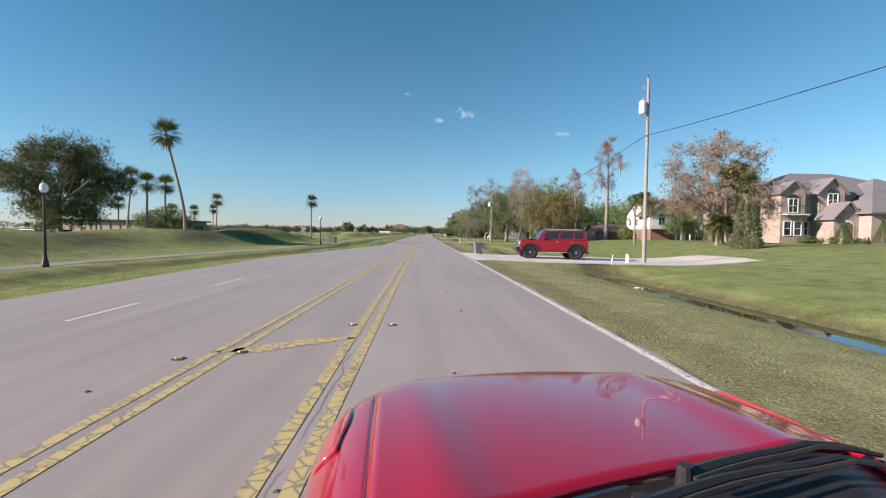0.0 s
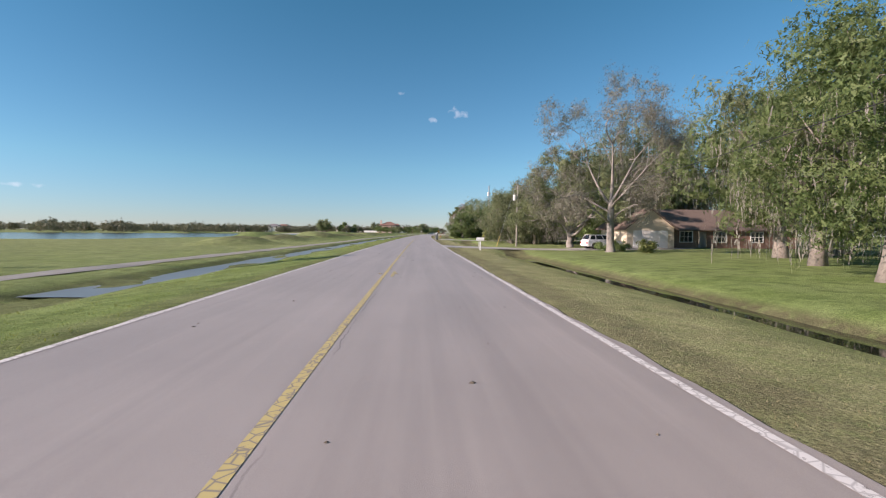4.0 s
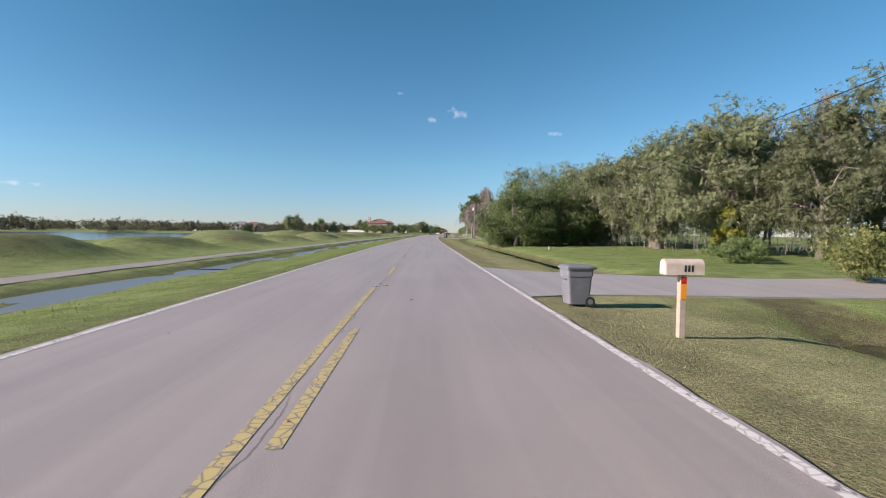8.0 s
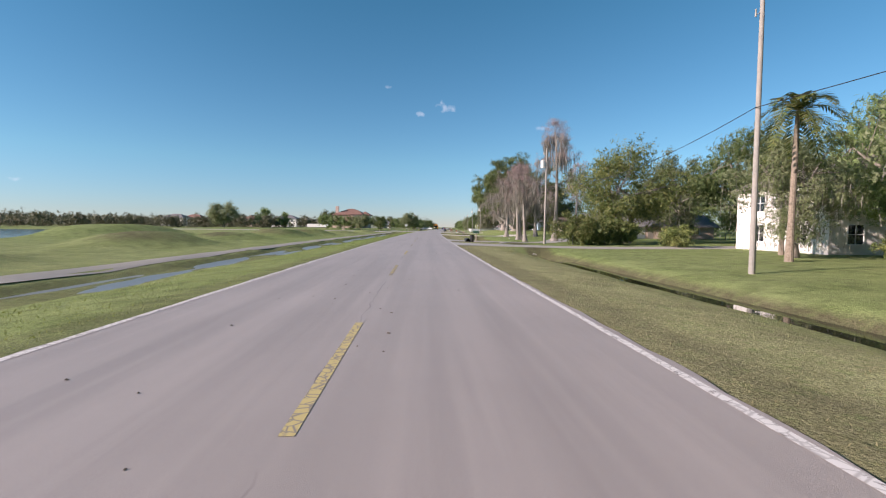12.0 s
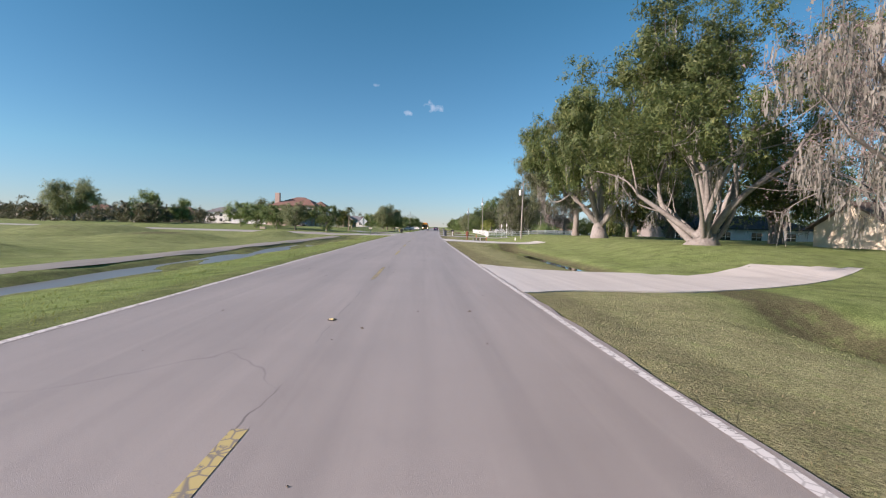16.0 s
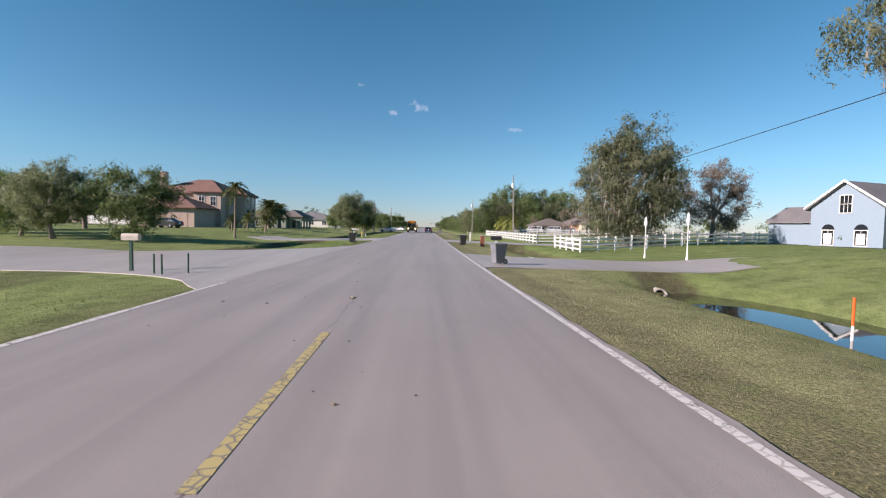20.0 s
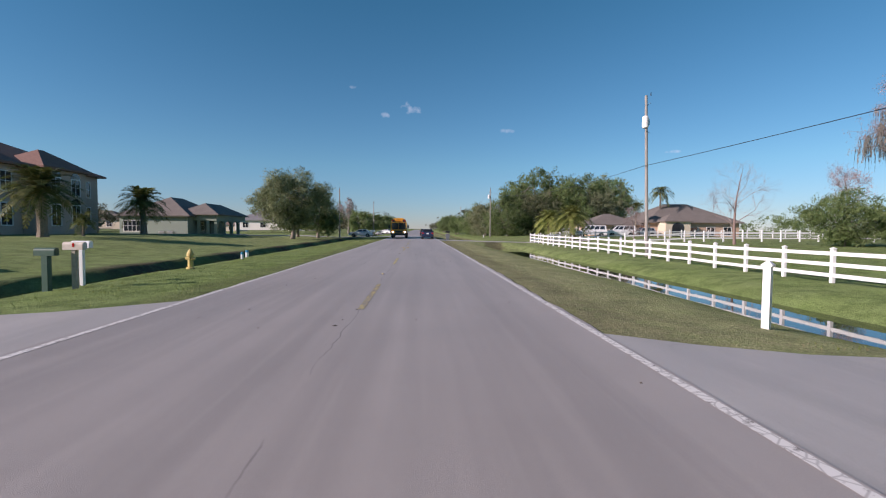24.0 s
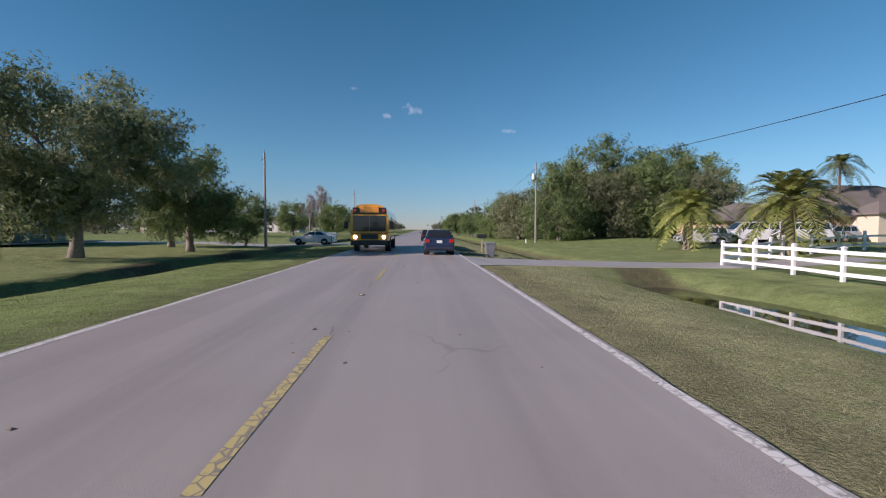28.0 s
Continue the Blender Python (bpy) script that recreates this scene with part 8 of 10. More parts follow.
# the red off-road vehicle in the first driveway, side on to the road
gz1 = float(ground_z(31.3, 10))
hum = car(spot(31.4, 9.6, gz1 + 0.05, 90 - 4), "bright red boxy off-road vehicle parked on a driveway", BOXY, 1.98, (-1.55, 1.5), 0.44,
          ((-2.28, 0.95), (-2.22, 0.55), 1.28, 1.90, 1.80, 1.56, (0.28, 0.6)), P_crimson, "car", "", "off_road_car", 0.32, plate=False, lamps=(0.95, 0.98), rim=M_alloy)
for sgn in (-1, 1):
    boxed("step_bar", (sgn * 0.99 - 0.08, sgn * 0.99 + 0.08, -0.95, 0.95, 0.42, 0.50), M_chrome, hum, "chrome side step", 0.02)
    boxed("roof_rail", (sgn * 0.66 - 0.03, sgn * 0.66 + 0.03, -2.0, 0.3, 1.93, 1.99), M_chrome, hum)
    for y_ in (-1.55, 1.5):
        bm = bmesh.new()
        pts = [(y_ + math.cos(a) * 0.62, 0.44 + math.sin(a) * 0.60) for a in np.linspace(0.1, 3.04, 12)]
        inn = [(y_ + math.cos(a) * 0.54, 0.44 + math.sin(a) * 0.52) for a in np.linspace(3.04, 0.1, 12)]
        prism(bm, pts + inn, sgn * 0.10, "x", sgn * 0.97)
        part("arch_flare", bm, P_black, hum)
for k in range(7):
    boxed("grille_bar", (-0.52 + k * 0.165, -0.44 + k * 0.165, 2.21, 2.26, 0.86, 1.14), M_chrome, hum)
boxed("grille_surround", (-0.94, 0.94, 2.12, 2.232, 0.84, 1.19), M_chrome, hum, "chrome grille surround", 0.03)
for k in range(8):
    boxed("grille_slot", (-0.585 + k * 0.155, -0.50 + k * 0.155, 2.20, 2.238, 0.88, 1.14), M_black, hum)
boxed("front_bumper", (-0.98, 0.98, 2.10, 2.44, 0.47, 0.80), P_black, hum, "broad black front bumper", 0.07)
boxed("skid_plate", (-0.62, 0.62, 2.02, 2.36, 0.34, 0.48), P_black, hum, bevel=0.05)
for y_ in (-1.7, -1.1, -0.5, 0.1):
    boxed("rack_bar", (-0.66, 0.66, y_, y_ + 0.04, 1.98, 2.01), M_chrome, hum)
for x_ in (-0.55, 0.55):
    bm = bmesh.new()
    tube(bm, [(x_, 2.40, 0.60), (x_, 2.44, 0.60)], [0.09, 0.08], 12)
    part("fog_lamp", bm, M_clear_lens, hum)
boxed("hood_scoop", (-0.45, 0.45, 0.95, 1.6, 1.27, 1.33), P_black, hum, "black bonnet vents", 0.02)

car(spot(143.6, 23.2, float(ground_z(143.6, 23.2)), -82), "white sport utility vehicle parked beside the garage", SUV, 1.88, (-1.4, 1.42), 0.36, SUV_G, P_white, "car", "", "suv")
car(spot(533.1, 2.45, 0.0, 0), "dark blue hatchback ahead in the lane", HATCH, 1.74, (-1.28, 1.32), 0.31,
    ((-2.02, 0.85), (-1.55, 0.1), 0.95, 1.46, 1.60, 1.24, (0.32, 0.64)), P_navy, "car", "", "hatchback", lamps=(0.72, 0.6))
car(spot(566, 2.4, 0.0, 0), "dark car further ahead in the lane", SEDAN, 1.8, (-1.38, 1.36), 0.32, SEDAN_G, P_black, "car", "", "sedan")
car(spot(555.0, -10.2, float(ground_z(555, -10)) + 0.04, 88), "white saloon car waiting in a driveway", SEDAN, 1.8, (-1.38, 1.36), 0.32, SEDAN_G, P_white, "car", "", "sedan")
for k, (s, lat, turn, mat, kind) in enumerate([(548, 33.5, 80, P_white, "van"), (549, 39.5, 84, P_white, "van"), (547.5, 28.5, 70, P_silver, "suv"), (551, 45, 90, P_silver, "suv")]):
    if kind == "van":
        car(spot(s, lat, float(ground_z(s, lat)), turn), "white full-size van parked in the yard", VAN, 1.98, (-1.7, 1.75), 0.36, ((-2.65, 1.75), (-2.5, 0.85), 1.2, 2.05, 1.86, 1.6, (0.3, 0.55, 0.78)), mat, "van", "vehicles in the yard", "van")
    else:
        car(spot(s, lat, float(ground_z(s, lat)), turn), "silver sport utility vehicle parked in the yard", SUV, 1.88, (-1.4, 1.42), 0.36, SUV_G, mat, "car", "vehicles in the yard", "suv")
for k, (s, lat, mat) in enumerate([(70, -57, P_white), (71, -60.5, P_silver), (70.5, -63.5, P_white), (72, -66.5, P_navy), (66, -49.5, P_maroon), (73, -70, P_silver)]):
    car(spot(s, lat, float(ground_z(s, lat)), 80 + 25 * math.sin(k)), {0: "white", 1: "silver", 2: "white", 3: "dark blue", 4: "dark red", 5: "silver"}[k] + " car in the distant car park", SEDAN if k % 2 else SUV, 1.82, (-1.4, 1.4), 0.33,
        SEDAN_G if k % 2 else SUV_G, mat, "car", "cars in the car park", "parked_car")
car(spot(483, -37.5, float(ground_z(483, -37)) + 0.04, 80), "black saloon car parked by the tan house", SEDAN, 1.8, (-1.38, 1.36), 0.32, SEDAN_G, P_black, "car", "", "sedan")
for s, lat, mat in [(598, -8.5, P_white), (604, -9.5, P_silver), (452, 60, P_white)]:
    car(spot(s, lat, float(ground_z(s, lat)), 60), "pale car parked off the road in the distance", SEDAN, 1.8, (-1.38, 1.36), 0.32, SEDAN_G, mat, "car", "", "parked_car")


def school_bus(m):
    root = thing("school_bus", m, "yellow school bus with black bumper and lit headlamps", "bus")
    bm = bmesh.new()
    w = 1.22
    sec = [(-w, 0.75), (-w, 2.3), (-w + 0.12, 2.75), (-w + 0.4, 3.02), (-0.4, 3.12), (0.4, 3.12), (w - 0.4, 3.02), (w - 0.12, 2.75), (w, 2.3), (w, 0.75)]
    loft(bm, [[(x, 0.0, z) for x, z in sec], [(x, -10.5, z) for x, z in sec]])
    bmesh.ops.recalc_face_normals(bm, faces=bm.faces[:])
    body = part("body", bm, P_bus, root)
    boxed("bumper", (-1.2, 1.2, -0.02, 0.22, 0.45, 0.78), M_black, root, "black front bumper", 0.04)
    for x0, x1 in ((-1.06, -0.02), (0.02, 1.06)):
        boxed("windscreen", (x0, x1, -0.01, 0.025, 1.35, 2.38), M_glass, body, "dark windscreen half")
    boxed("front_cap", (-1.08, 1.08, -0.06, 0.02, 2.46, 2.90), M_black, body, "black panel above the windscreen", 0.02)
    boxed("sign_box", (-0.62, 0.62, -0.02, 0.06, 2.56, 2.95), M_amber, root, "amber sign panel above the windscreen", 0.02)
    for k in range(3):
        boxed("sign_bar", (-0.5 + 0.36 * k, -0.22 + 0.36 * k, 0.05, 0.056, 2.67, 2.77), M_black, root)
    for sgn in (-1, 1):
        for z_, r_, mat in ((0.98, 0.13, M_lit), (2.72, 0.10, M_red_lens), (1.24, 0.07, M_amber)):
            bm = bmesh.new()
            tube(bm, [(sgn * 0.92, -0.02, z_), (sgn * 0.92, 0.05, z_)], [r_, r_ * 0.92], 14)
            part("headlamp" if z_ < 1 else "warning_lamp", bm, mat, root)
        bm = bmesh.new()
        tube(bm, [(sgn * 1.2, 0.0, 2.3), (sgn * 1.45, 0.25, 2.28), (sgn * 1.45, 0.27, 1.9)], [0.025] * 3, 6)
        arm = part("mirror_arm", bm, M_black, root)
        boxed("mirror", (sgn * 1.45 - 0.13, sgn * 1.45 + 0.13, 0.22, 0.30, 1.55, 2.0), M_black, arm, bevel=0.03)
        for k in range(11):
            boxed("side_window", (sgn * 1.21 - 0.015, sgn * 1.21 + 0.025, -1.2 - k * 0.86, -0.5 - k * 0.86, 1.65, 2.25), M_glass, body)
        for z_ in (0.95, 1.25, 1.5):
            boxed("rub_rail", (sgn * 1.22 - 0.02, sgn * 1.22 + 0.03, -10.4, -0.1, z_, z_ + 0.06), M_black, body)
        for y_ in (-2.0, -7.6):
            # black disc stands for the dark of the wheel well
            bm = bmesh.new()
            tube(bm, [(sgn * 0.9, y_, 0.5), (sgn * 1.225, y_, 0.5)], [0.6, 0.6], 20)
            part("wheel_arch", bm, M_black, body)
            wheel(root, sgn * 1.1, y_, 0.5, 0.28)
    boxed("grille", (-0.55, 0.55, -0.02, 0.02, 0.85, 1.18), M_black, root)
    boxed("stripe", (-1.2, 1.2, -0.02, 0.012, 1.21, 1.26), M_black, root)
    return root


school_bus(spot(534.5, -1.95, 0.0, 180))

# ---- the red coupe that carries the camera, standing where the drive begins ----
own = thing("coupe", spot(0.0, 0.85, 0.0, 6.0), "glossy red coupe on the road, seen over its bonnet", "car")
CX = 0.67   # middle of the car, to the right of the eye
HALF = 0.88


def nose_y(x):
    return 2.34 - 0.50 * (abs(x) / HALF) ** 2.6


def body_z(x, y):
    """Height of the front of the body at x, from the middle, and y ahead of the eye; it rolls off to the sides and the nose."""
    t = np.clip((y - 0.95) / 1.4, 0, 1)
    top = 0.918 - 0.015 * t - 0.085 * t ** 2 - 0.03 * (x / HALF) ** 2
    top += 0.020 * np.exp(-((abs(x) - 0.50) / 0.09) ** 2) * (1 - 0.5 * t)
    for gap, reach, fall in ((HALF - abs(x), 0.24, 0.22), (nose_y(x) - y, 0.34, 0.30)):
        k = 1 - np.clip(gap / reach, 0, 1)
        top -= fall * (1 - math.sqrt(max(0.0, 1 - k * k)))
    return float(top)


def sheet(name, fx, nu, nv, mat, parent, label="", thick=0.02):
    bm = bmesh.new()
    vs = [[bm.verts.new(fx(u, v)) for u in np.linspace(0, 1, nu)] for v in np.linspace(0, 1, nv)]
    for j in range(nv - 1):
        for i in range(nu - 1):
            bm.faces.new((vs[j][i], vs[j][i + 1], vs[j + 1][i + 1], vs[j + 1][i]))
    bmesh.ops.recalc_face_normals(bm, faces=bm.faces[:])
    if sum(f.normal.z for f in bm.faces) < 0:
        bmesh.ops.reverse_faces(bm, faces=bm.faces[:])
    bmesh.ops.solidify(bm, geom=bm.faces[:], thickness=thick)
    return part(name, bm, mat, parent, label, smooth=True)


REAR = 1.02   # rear edge of the bonnet


def rear_y(x):
    return REAR + 0.2 * x - 0.05 * (x / 0.7) ** 2


def panel(x0, x1, y0, y1, rise=0.0):
    def at(u, v):
        x = x0(v) + (x1(v) - x0(v)) * u
        a, b = y0(x), y1(x)
        y = a + (b - a) * v
        return (CX + x, y, body_z(x, y) + rise)
    return at


SEAM = lambda v: 0.70 - 0.05 * v
sheet("bonnet", panel(lambda v: -SEAM(v), SEAM, rear_y, lambda x: nose_y(x) - 0.10), 41, 29, P_red, own, "glossy red bonnet")
sheet("front_bumper", panel(lambda v: -0.655, lambda v: 0.655, lambda x: nose_y(x) - 0.094, lambda x: nose_y(x) - 0.002), 31, 7, P_red, own, "red nose under the bonnet")
M_lampcover = material("headlamp_cover", (0.40, 0.045, 0.06), rough=0.06, coat=1.0)
for sgn in (-1, 1):
    if sgn < 0:
        inner, outer = (lambda v: -HALF + 0.003), (lambda v: -SEAM(v) - 0.006)
    else:
        inner, outer = (lambda v: SEAM(v) + 0.006), (lambda v: HALF - 0.003)
    sheet("fender", panel(inner, outer, lambda x: 0.35, lambda x: nose_y(x) - 0.01), 15, 33, P_red, own, "red front wing")
    lx = (lambda v: -0.845 + 0.05 * v * v), (lambda v: -0.745 - 0.03 * math.cos(3.14 * v) ** 2)
    if sgn > 0:
        lx = (lambda v: 0.745 + 0.03 * math.cos(3.14 * v) ** 2), (lambda v: 0.865 - 0.05 * v * v)
    sheet("headlamp", panel(*lx, lambda x: 1.36, lambda x: nose_y(x) - 0.10, 0.012), 9, 13, M_lampcover, own, "glassy red-tinted headlamp cover", 0.01)
    wheel(own, CX + sgn * 0.79, 1.50, 0.31, 0.2)
    wheel(own, CX + sgn * 0.79, -0.95, 0.31, 0.2)
    bm = bmesh.new()
    ring = [(0.90, 0.24), (0.905, 0.55), (0.89, 0.72), (0.80, 0.74), (0.80, 0.24)]
    loft(bm, [[(CX + sgn * a, y, z) for a, z in ring] for y in (1.16, 0.3, -0.55)])
    bmesh.ops.recalc_face_normals(bm, faces=bm.faces[:])
    part("door", bm, P_red, own)
    bm = bmesh.new()
    ring = [(0.90, 0.30), (0.905, 0.55), (0.88, 0.86), (0.70, 0.90), (0.70, 0.30)]
    loft(bm, [[(CX + sgn * a, y, z) for a, z in ring] for y in (-0.56, -1.9)])
    bmesh.ops.recalc_face_normals(bm, faces=bm.faces[:])
    part("rear_quarter", bm, P_red, own)


def nose_pt(u, v):
    x = -0.89 + 1.78 * u
    return (CX + x, nose_y(x) + 0.03 * math.sin(3.14 * v) - 0.01, 0.22 + (body_z(x, nose_y(x) - 0.002) - 0.24) * v)


sheet("lower_bumper", nose_pt, 25, 9, P_red, own, "red lower bumper")


def cowl_pt(u, v):
    x = -0.70 + 1.40 * u
    y = rear_y(x) - 0.012 - 0.34 * (1 - v)
    return (CX + x, y, body_z(x, REAR) - 0.020 - 0.025 * math.sin(3.14 * v))


sheet("cowl", cowl_pt, 21, 7, M_black, own, "black plastic cowl under the windscreen")
for x0, x1, dy in ((-0.12, 0.60, 0.0), (0.06, 0.66, 0.07)):
    pts = []
    for t in np.linspace(0, 1, 7):
        x = x0 + (x1 - x0) * t
        pts.append((CX + x, rear_y(x) - 0.13 + dy + 0.015 * math.sin(3.14 * t), body_z(x, REAR) + 0.012 + 0.012 * math.sin(3.14 * t)))
    bm = bmesh.new()
    tube(bm, pts, [0.018, 0.015, 0.013, 0.012, 0.011, 0.010, 0.009], 6)
    w = part("wiper_arm", bm, M_black, own, "black wiper arm")
    bm = bmesh.new()
    tube(bm, [(p[0], p[1] - 0.035, p[2] + 0.008) for p in pts], [0.007] * 7, 5)
    part("wiper_blade", bm, M_rubber, w)
    bm = bmesh.new()
    tube(bm, [(pts[0][0], pts[0][1], pts[0][2] - 0.03), (pts[0][0], pts[0][1], pts[0][2] + 0.025)], [0.024, 0.018], 12)
    part("wiper_pivot", bm, M_black, w)


def screen_pt(u, v):
    x = (-0.70 + 1.40 * u) * (1 - 0.17 * v)
    return (CX + x, REAR - 0.36 - 0.05 * (x / 0.7) ** 2 - 0.96 * v, 0.885 + 0.45 * v)


sheet("windscreen", screen_pt, 13, 9, M_glass, own, "dark raked windscreen", 0.01)


def roof_pt(u, v):
    x = (-0.58 + 1.16 * u)
    return (CX + x, -0.31 - 1.0 * v, 1.352 + 0.03 * math.sin(3.14 * u) - 0.05 * v * v)


sheet("roof", roof_pt, 9, 7, P_red, own)


def back_pt(u, v):
    x = (-0.58 - 0.22 * v + (1.16 + 0.44 * v) * u)
    return (CX + x, -1.3 - 0.75 * v, 1.30 - 0.40 * v)


sheet("rear_window", back_pt, 9, 7, M_glass, own, "dark rear window", 0.01)
boxed("tail", (CX - 0.88, CX + 0.88, -2.15, -1.88, 0.3, 0.9), P_red, own, bevel=0.06)

# ---- poles and wires ----
def gz_at(s, lat):
    return float(ground_z(s, lat))


def utility_pole(s, lat, high, transformer=True, lean=0.0, turn=0.0, guy=True):
    root = thing("utility_pole", spot(s, lat, gz_at(s, lat), turn), "weathered wooden utility pole with a grey transformer" if transformer else "weathered wooden utility pole on the grass", "pole", "utility poles")
    bm = bmesh.new()
    n = 7
    tube(bm, [(lean * t, 0, -0.4 + (high + 0.4) * t) for t in np.linspace(0, 1, n)], [0.125 - 0.035 * t for t in np.linspace(0, 1, n)], 12)
    part("pole", bm, M_pole_wood, root)
    if transformer:
        z = high - 2.3
        bm = bmesh.new()
        tube(bm, [(-0.36, 0, z), (-0.36, 0, z + 0.05), (-0.36, 0, z + 0.75), (-0.36, 0, z + 0.84)], [0.19, 0.22, 0.22, 0.15], 16)
        can = part("transformer", bm, M_white, root, "pale grey transformer can")
        for k in range(2):
            bm = bmesh.new()
            tube(bm, [(-0.36 + 0.1 * k, 0.06, z + 0.83), (-0.36 + 0.1 * k, 0.06, z + 1.08)], [0.035, 0.02], 8)
            part("bushing", bm, M_cement, can)
        boxed("bracket", (-0.16, -0.08, -0.08, 0.08, z + 0.2, z + 0.6), M_steel, root)
        bm = bmesh.new()
        tube(bm, [(-0.05, -0.15, z - 0.4), (-0.45, -0.2, z - 0.25), (-0.5, -0.1, z + 0.1)], [0.012] * 3, 5)
        part("drop_wire", bm, M_black, root)
    bm = bmesh.new()
    tube(bm, [(-0.28, 0, high - 0.75), (0.0, 0, high - 0.5)], [0.02, 0.02], 6)
    tube(bm, [(-0.28, 0, high - 0.78), (-0.28, 0, high - 0.45)], [0.04, 0.03], 8)
    part("cutout_switch", bm, M_cement, root)
    bm = bmesh.new()
    tube(bm, [(0, 0, high), (0, 0, high + 0.22)], [0.04, 0.025], 8)
    part("top_insulator", bm, M_black, root)
    boxed("ground_strap", (0.13, 0.16, -0.02, 0.02, 0, 2.4), M_steel, root)
    return root


ATTACH = [8.0, 8.3, 6.6, 6.6, 7.2, 7.2, 7.2, 6.5, 6.5, 10.4, 9.0]   # height of the wire on each pole
POLES = [(-36.0, 15.4, 11.5, False, 0.0), (29.7, 15.4, 12.0, True, 0.0), (88.2, 13.9, 9.4, True, 0.0), (154.5, 15.0, 8.9, True, 0.1), (189.7, 16.2, 12.2, True, -0.25), (287.0, 15.4, 11.8, False, 0.0), (320.4, 14.8, 11.0, True, 0.1),
         (422.4, 16.9, 9.3, True, 0.1), (495.5, 17.6, 11.5, True, -0.35), (569.0, 17.7, 11.2, True, 0.0), (640.0, 17.5, 10.5, False, 0.0)]
for s, lat, high, tf, lean in POLES:
    utility_pole(s, lat, high, tf, lean)
for k, ((s0, l0, h0, _, e0), (s1, l1, h1, _, e1)) in enumerate(zip(POLES, POLES[1:])):
    a = spot(s0, l0, gz_at(s0, l0)) @ Vector((e0 * 0.7 - 0.13, 0, ATTACH[k]))
    b = spot(s1, l1, gz_at(s1, l1)) @ Vector((e1 * 0.7 - 0.13, 0, ATTACH[k + 1]))
    bm = bmesh.new()
    tube(bm, [a.lerp(b, t) - Vector((0, 0, (0.6 if k == 7 else 1.4) * 4 * t * (1 - t))) for t in np.linspace(0, 1, 25)], [0.017] * 25, 5)
    tagged(part("power_wire", bm, M_black), "thin black power wire between poles", "wire", "wires")
for s, lat, high in [(549.5, -13.5, 9.0), (600, -12, 9.5), (28 + 430, 27, 0)]:
    if high:
        utility_pole(s, lat, high, False)


def lamp_post(s, lat, high=4.3, dark=True):
    root = thing("lamp_post", spot(s, lat, gz_at(s, lat)), "black lamp post with a white acorn globe" if dark else "white garden lamp post with a glass lantern", "lamp post", "lamp posts")
    mat = M_black if dark else M_vinyl
    bm = bmesh.new()
    tube(bm, [(0, 0, -0.2), (0, 0, 0.12), (0, 0, 0.35), (0, 0, 0.6), (0, 0, high - 0.65), (0, 0, high - 0.55)], [k_ * (1.0 if dark else 0.42) for k_ in (0.17, 0.17, 0.12, 0.075, 0.055, 0.10)], 12)
    part("post", bm, mat, root)
    bm = bmesh.new()
    k = 1.0 if dark else 0.6
    tube(bm, [(0, 0, high - 0.55), (0, 0, high - 0.42), (0, 0, high - 0.2), (0, 0, high - 0.05)], [0.10 * k, 0.19 * k, 0.18 * k, 0.07 * k], 14)
    part("globe", bm, M_clear_lens, root, "white glass globe")
    bm = bmesh.new()
    tube(bm, [(0, 0, high - 0.06), (0, 0, high), (0, 0, high + 0.14)], [0.09, 0.06, 0.01], 10)
    part("finial", bm, mat, root)
    return root


lamp_post(24.0, -18.1)
lamp_post(70.5, -14.6)
lamp_post(443.0, 16.6, 2.7, False)
lamp_post(438.6, 17.0, 2.7, False)

# ---- wheeled bins ----
M_bin_grey = material("grey_bin_plastic", (0.155, 0.168, 0.185), rough=0.5, grain=(12, 0.3, (0.12, 0.13, 0.142)), stain=(2.5, 0.35, (0.28, 0.28, 0.28)))
M_bin_black = material("black_bin_plastic", (0.022, 0.023, 0.024), rough=0.45, grain=(12, 0.3, (0.04, 0.04, 0.04)))


def bin_(m, mat, label):
    root = thing("wheeled_bin", m @ Matrix.Diagonal((0.83, 0.83, 0.83, 1)), label, "rubbish bin", "wheeled bins")
    bm = bmesh.new()

    def ring(w, d, z, off=0.0):
        r = 0.06
        pts = []
        for cx, cy, a0 in ((w - r, d - r, 0), (-w + r, d - r, 1.57), (-w + r, -d + r, 3.14), (w - r, -d + r, 4.71)):
            pts += [(cx + r * math.cos(a0 + a), cy + off + r * math.sin(a0 + a), z) for a in (0, 0.52, 1.05, 1.57)]
        return pts
    loft(bm, [ring(0.23, 0.27, 0.06), ring(0.25, 0.30, 0.35), ring(0.275, 0.335, 0.78), ring(0.292, 0.352, 0.785), ring(0.295, 0.36, 0.96), ring(0.32, 0.385, 0.965), ring(0.325, 0.39, 1.0)])
    part("tub", bm, mat, root)
    bm = bmesh.new()
    loft(bm, [ring(0.335, 0.40, 0.995, 0), ring(0.335, 0.40, 1.03), ring(0.27, 0.33, 1.075), ring(0.12, 0.15, 1.09)])
    part("lid", bm, mat, root, "domed hinged lid")
    bm = bmesh.new()
    tube(bm, [(-0.2, 0.37, 0.97), (-0.2, 0.47, 0.99), (0.2, 0.47, 0.99), (0.2, 0.37, 0.97)], [0.018] * 4, 7)
    part("handle", bm, mat, root)
    for sgn in (-1, 1):
        wheel_(root, sgn * 0.27, 0.27)
    boxed("bar", (-0.18, 0.18, -0.37, -0.335, 0.70, 0.73), M_steel, root, "metal lifting bar")
    return root


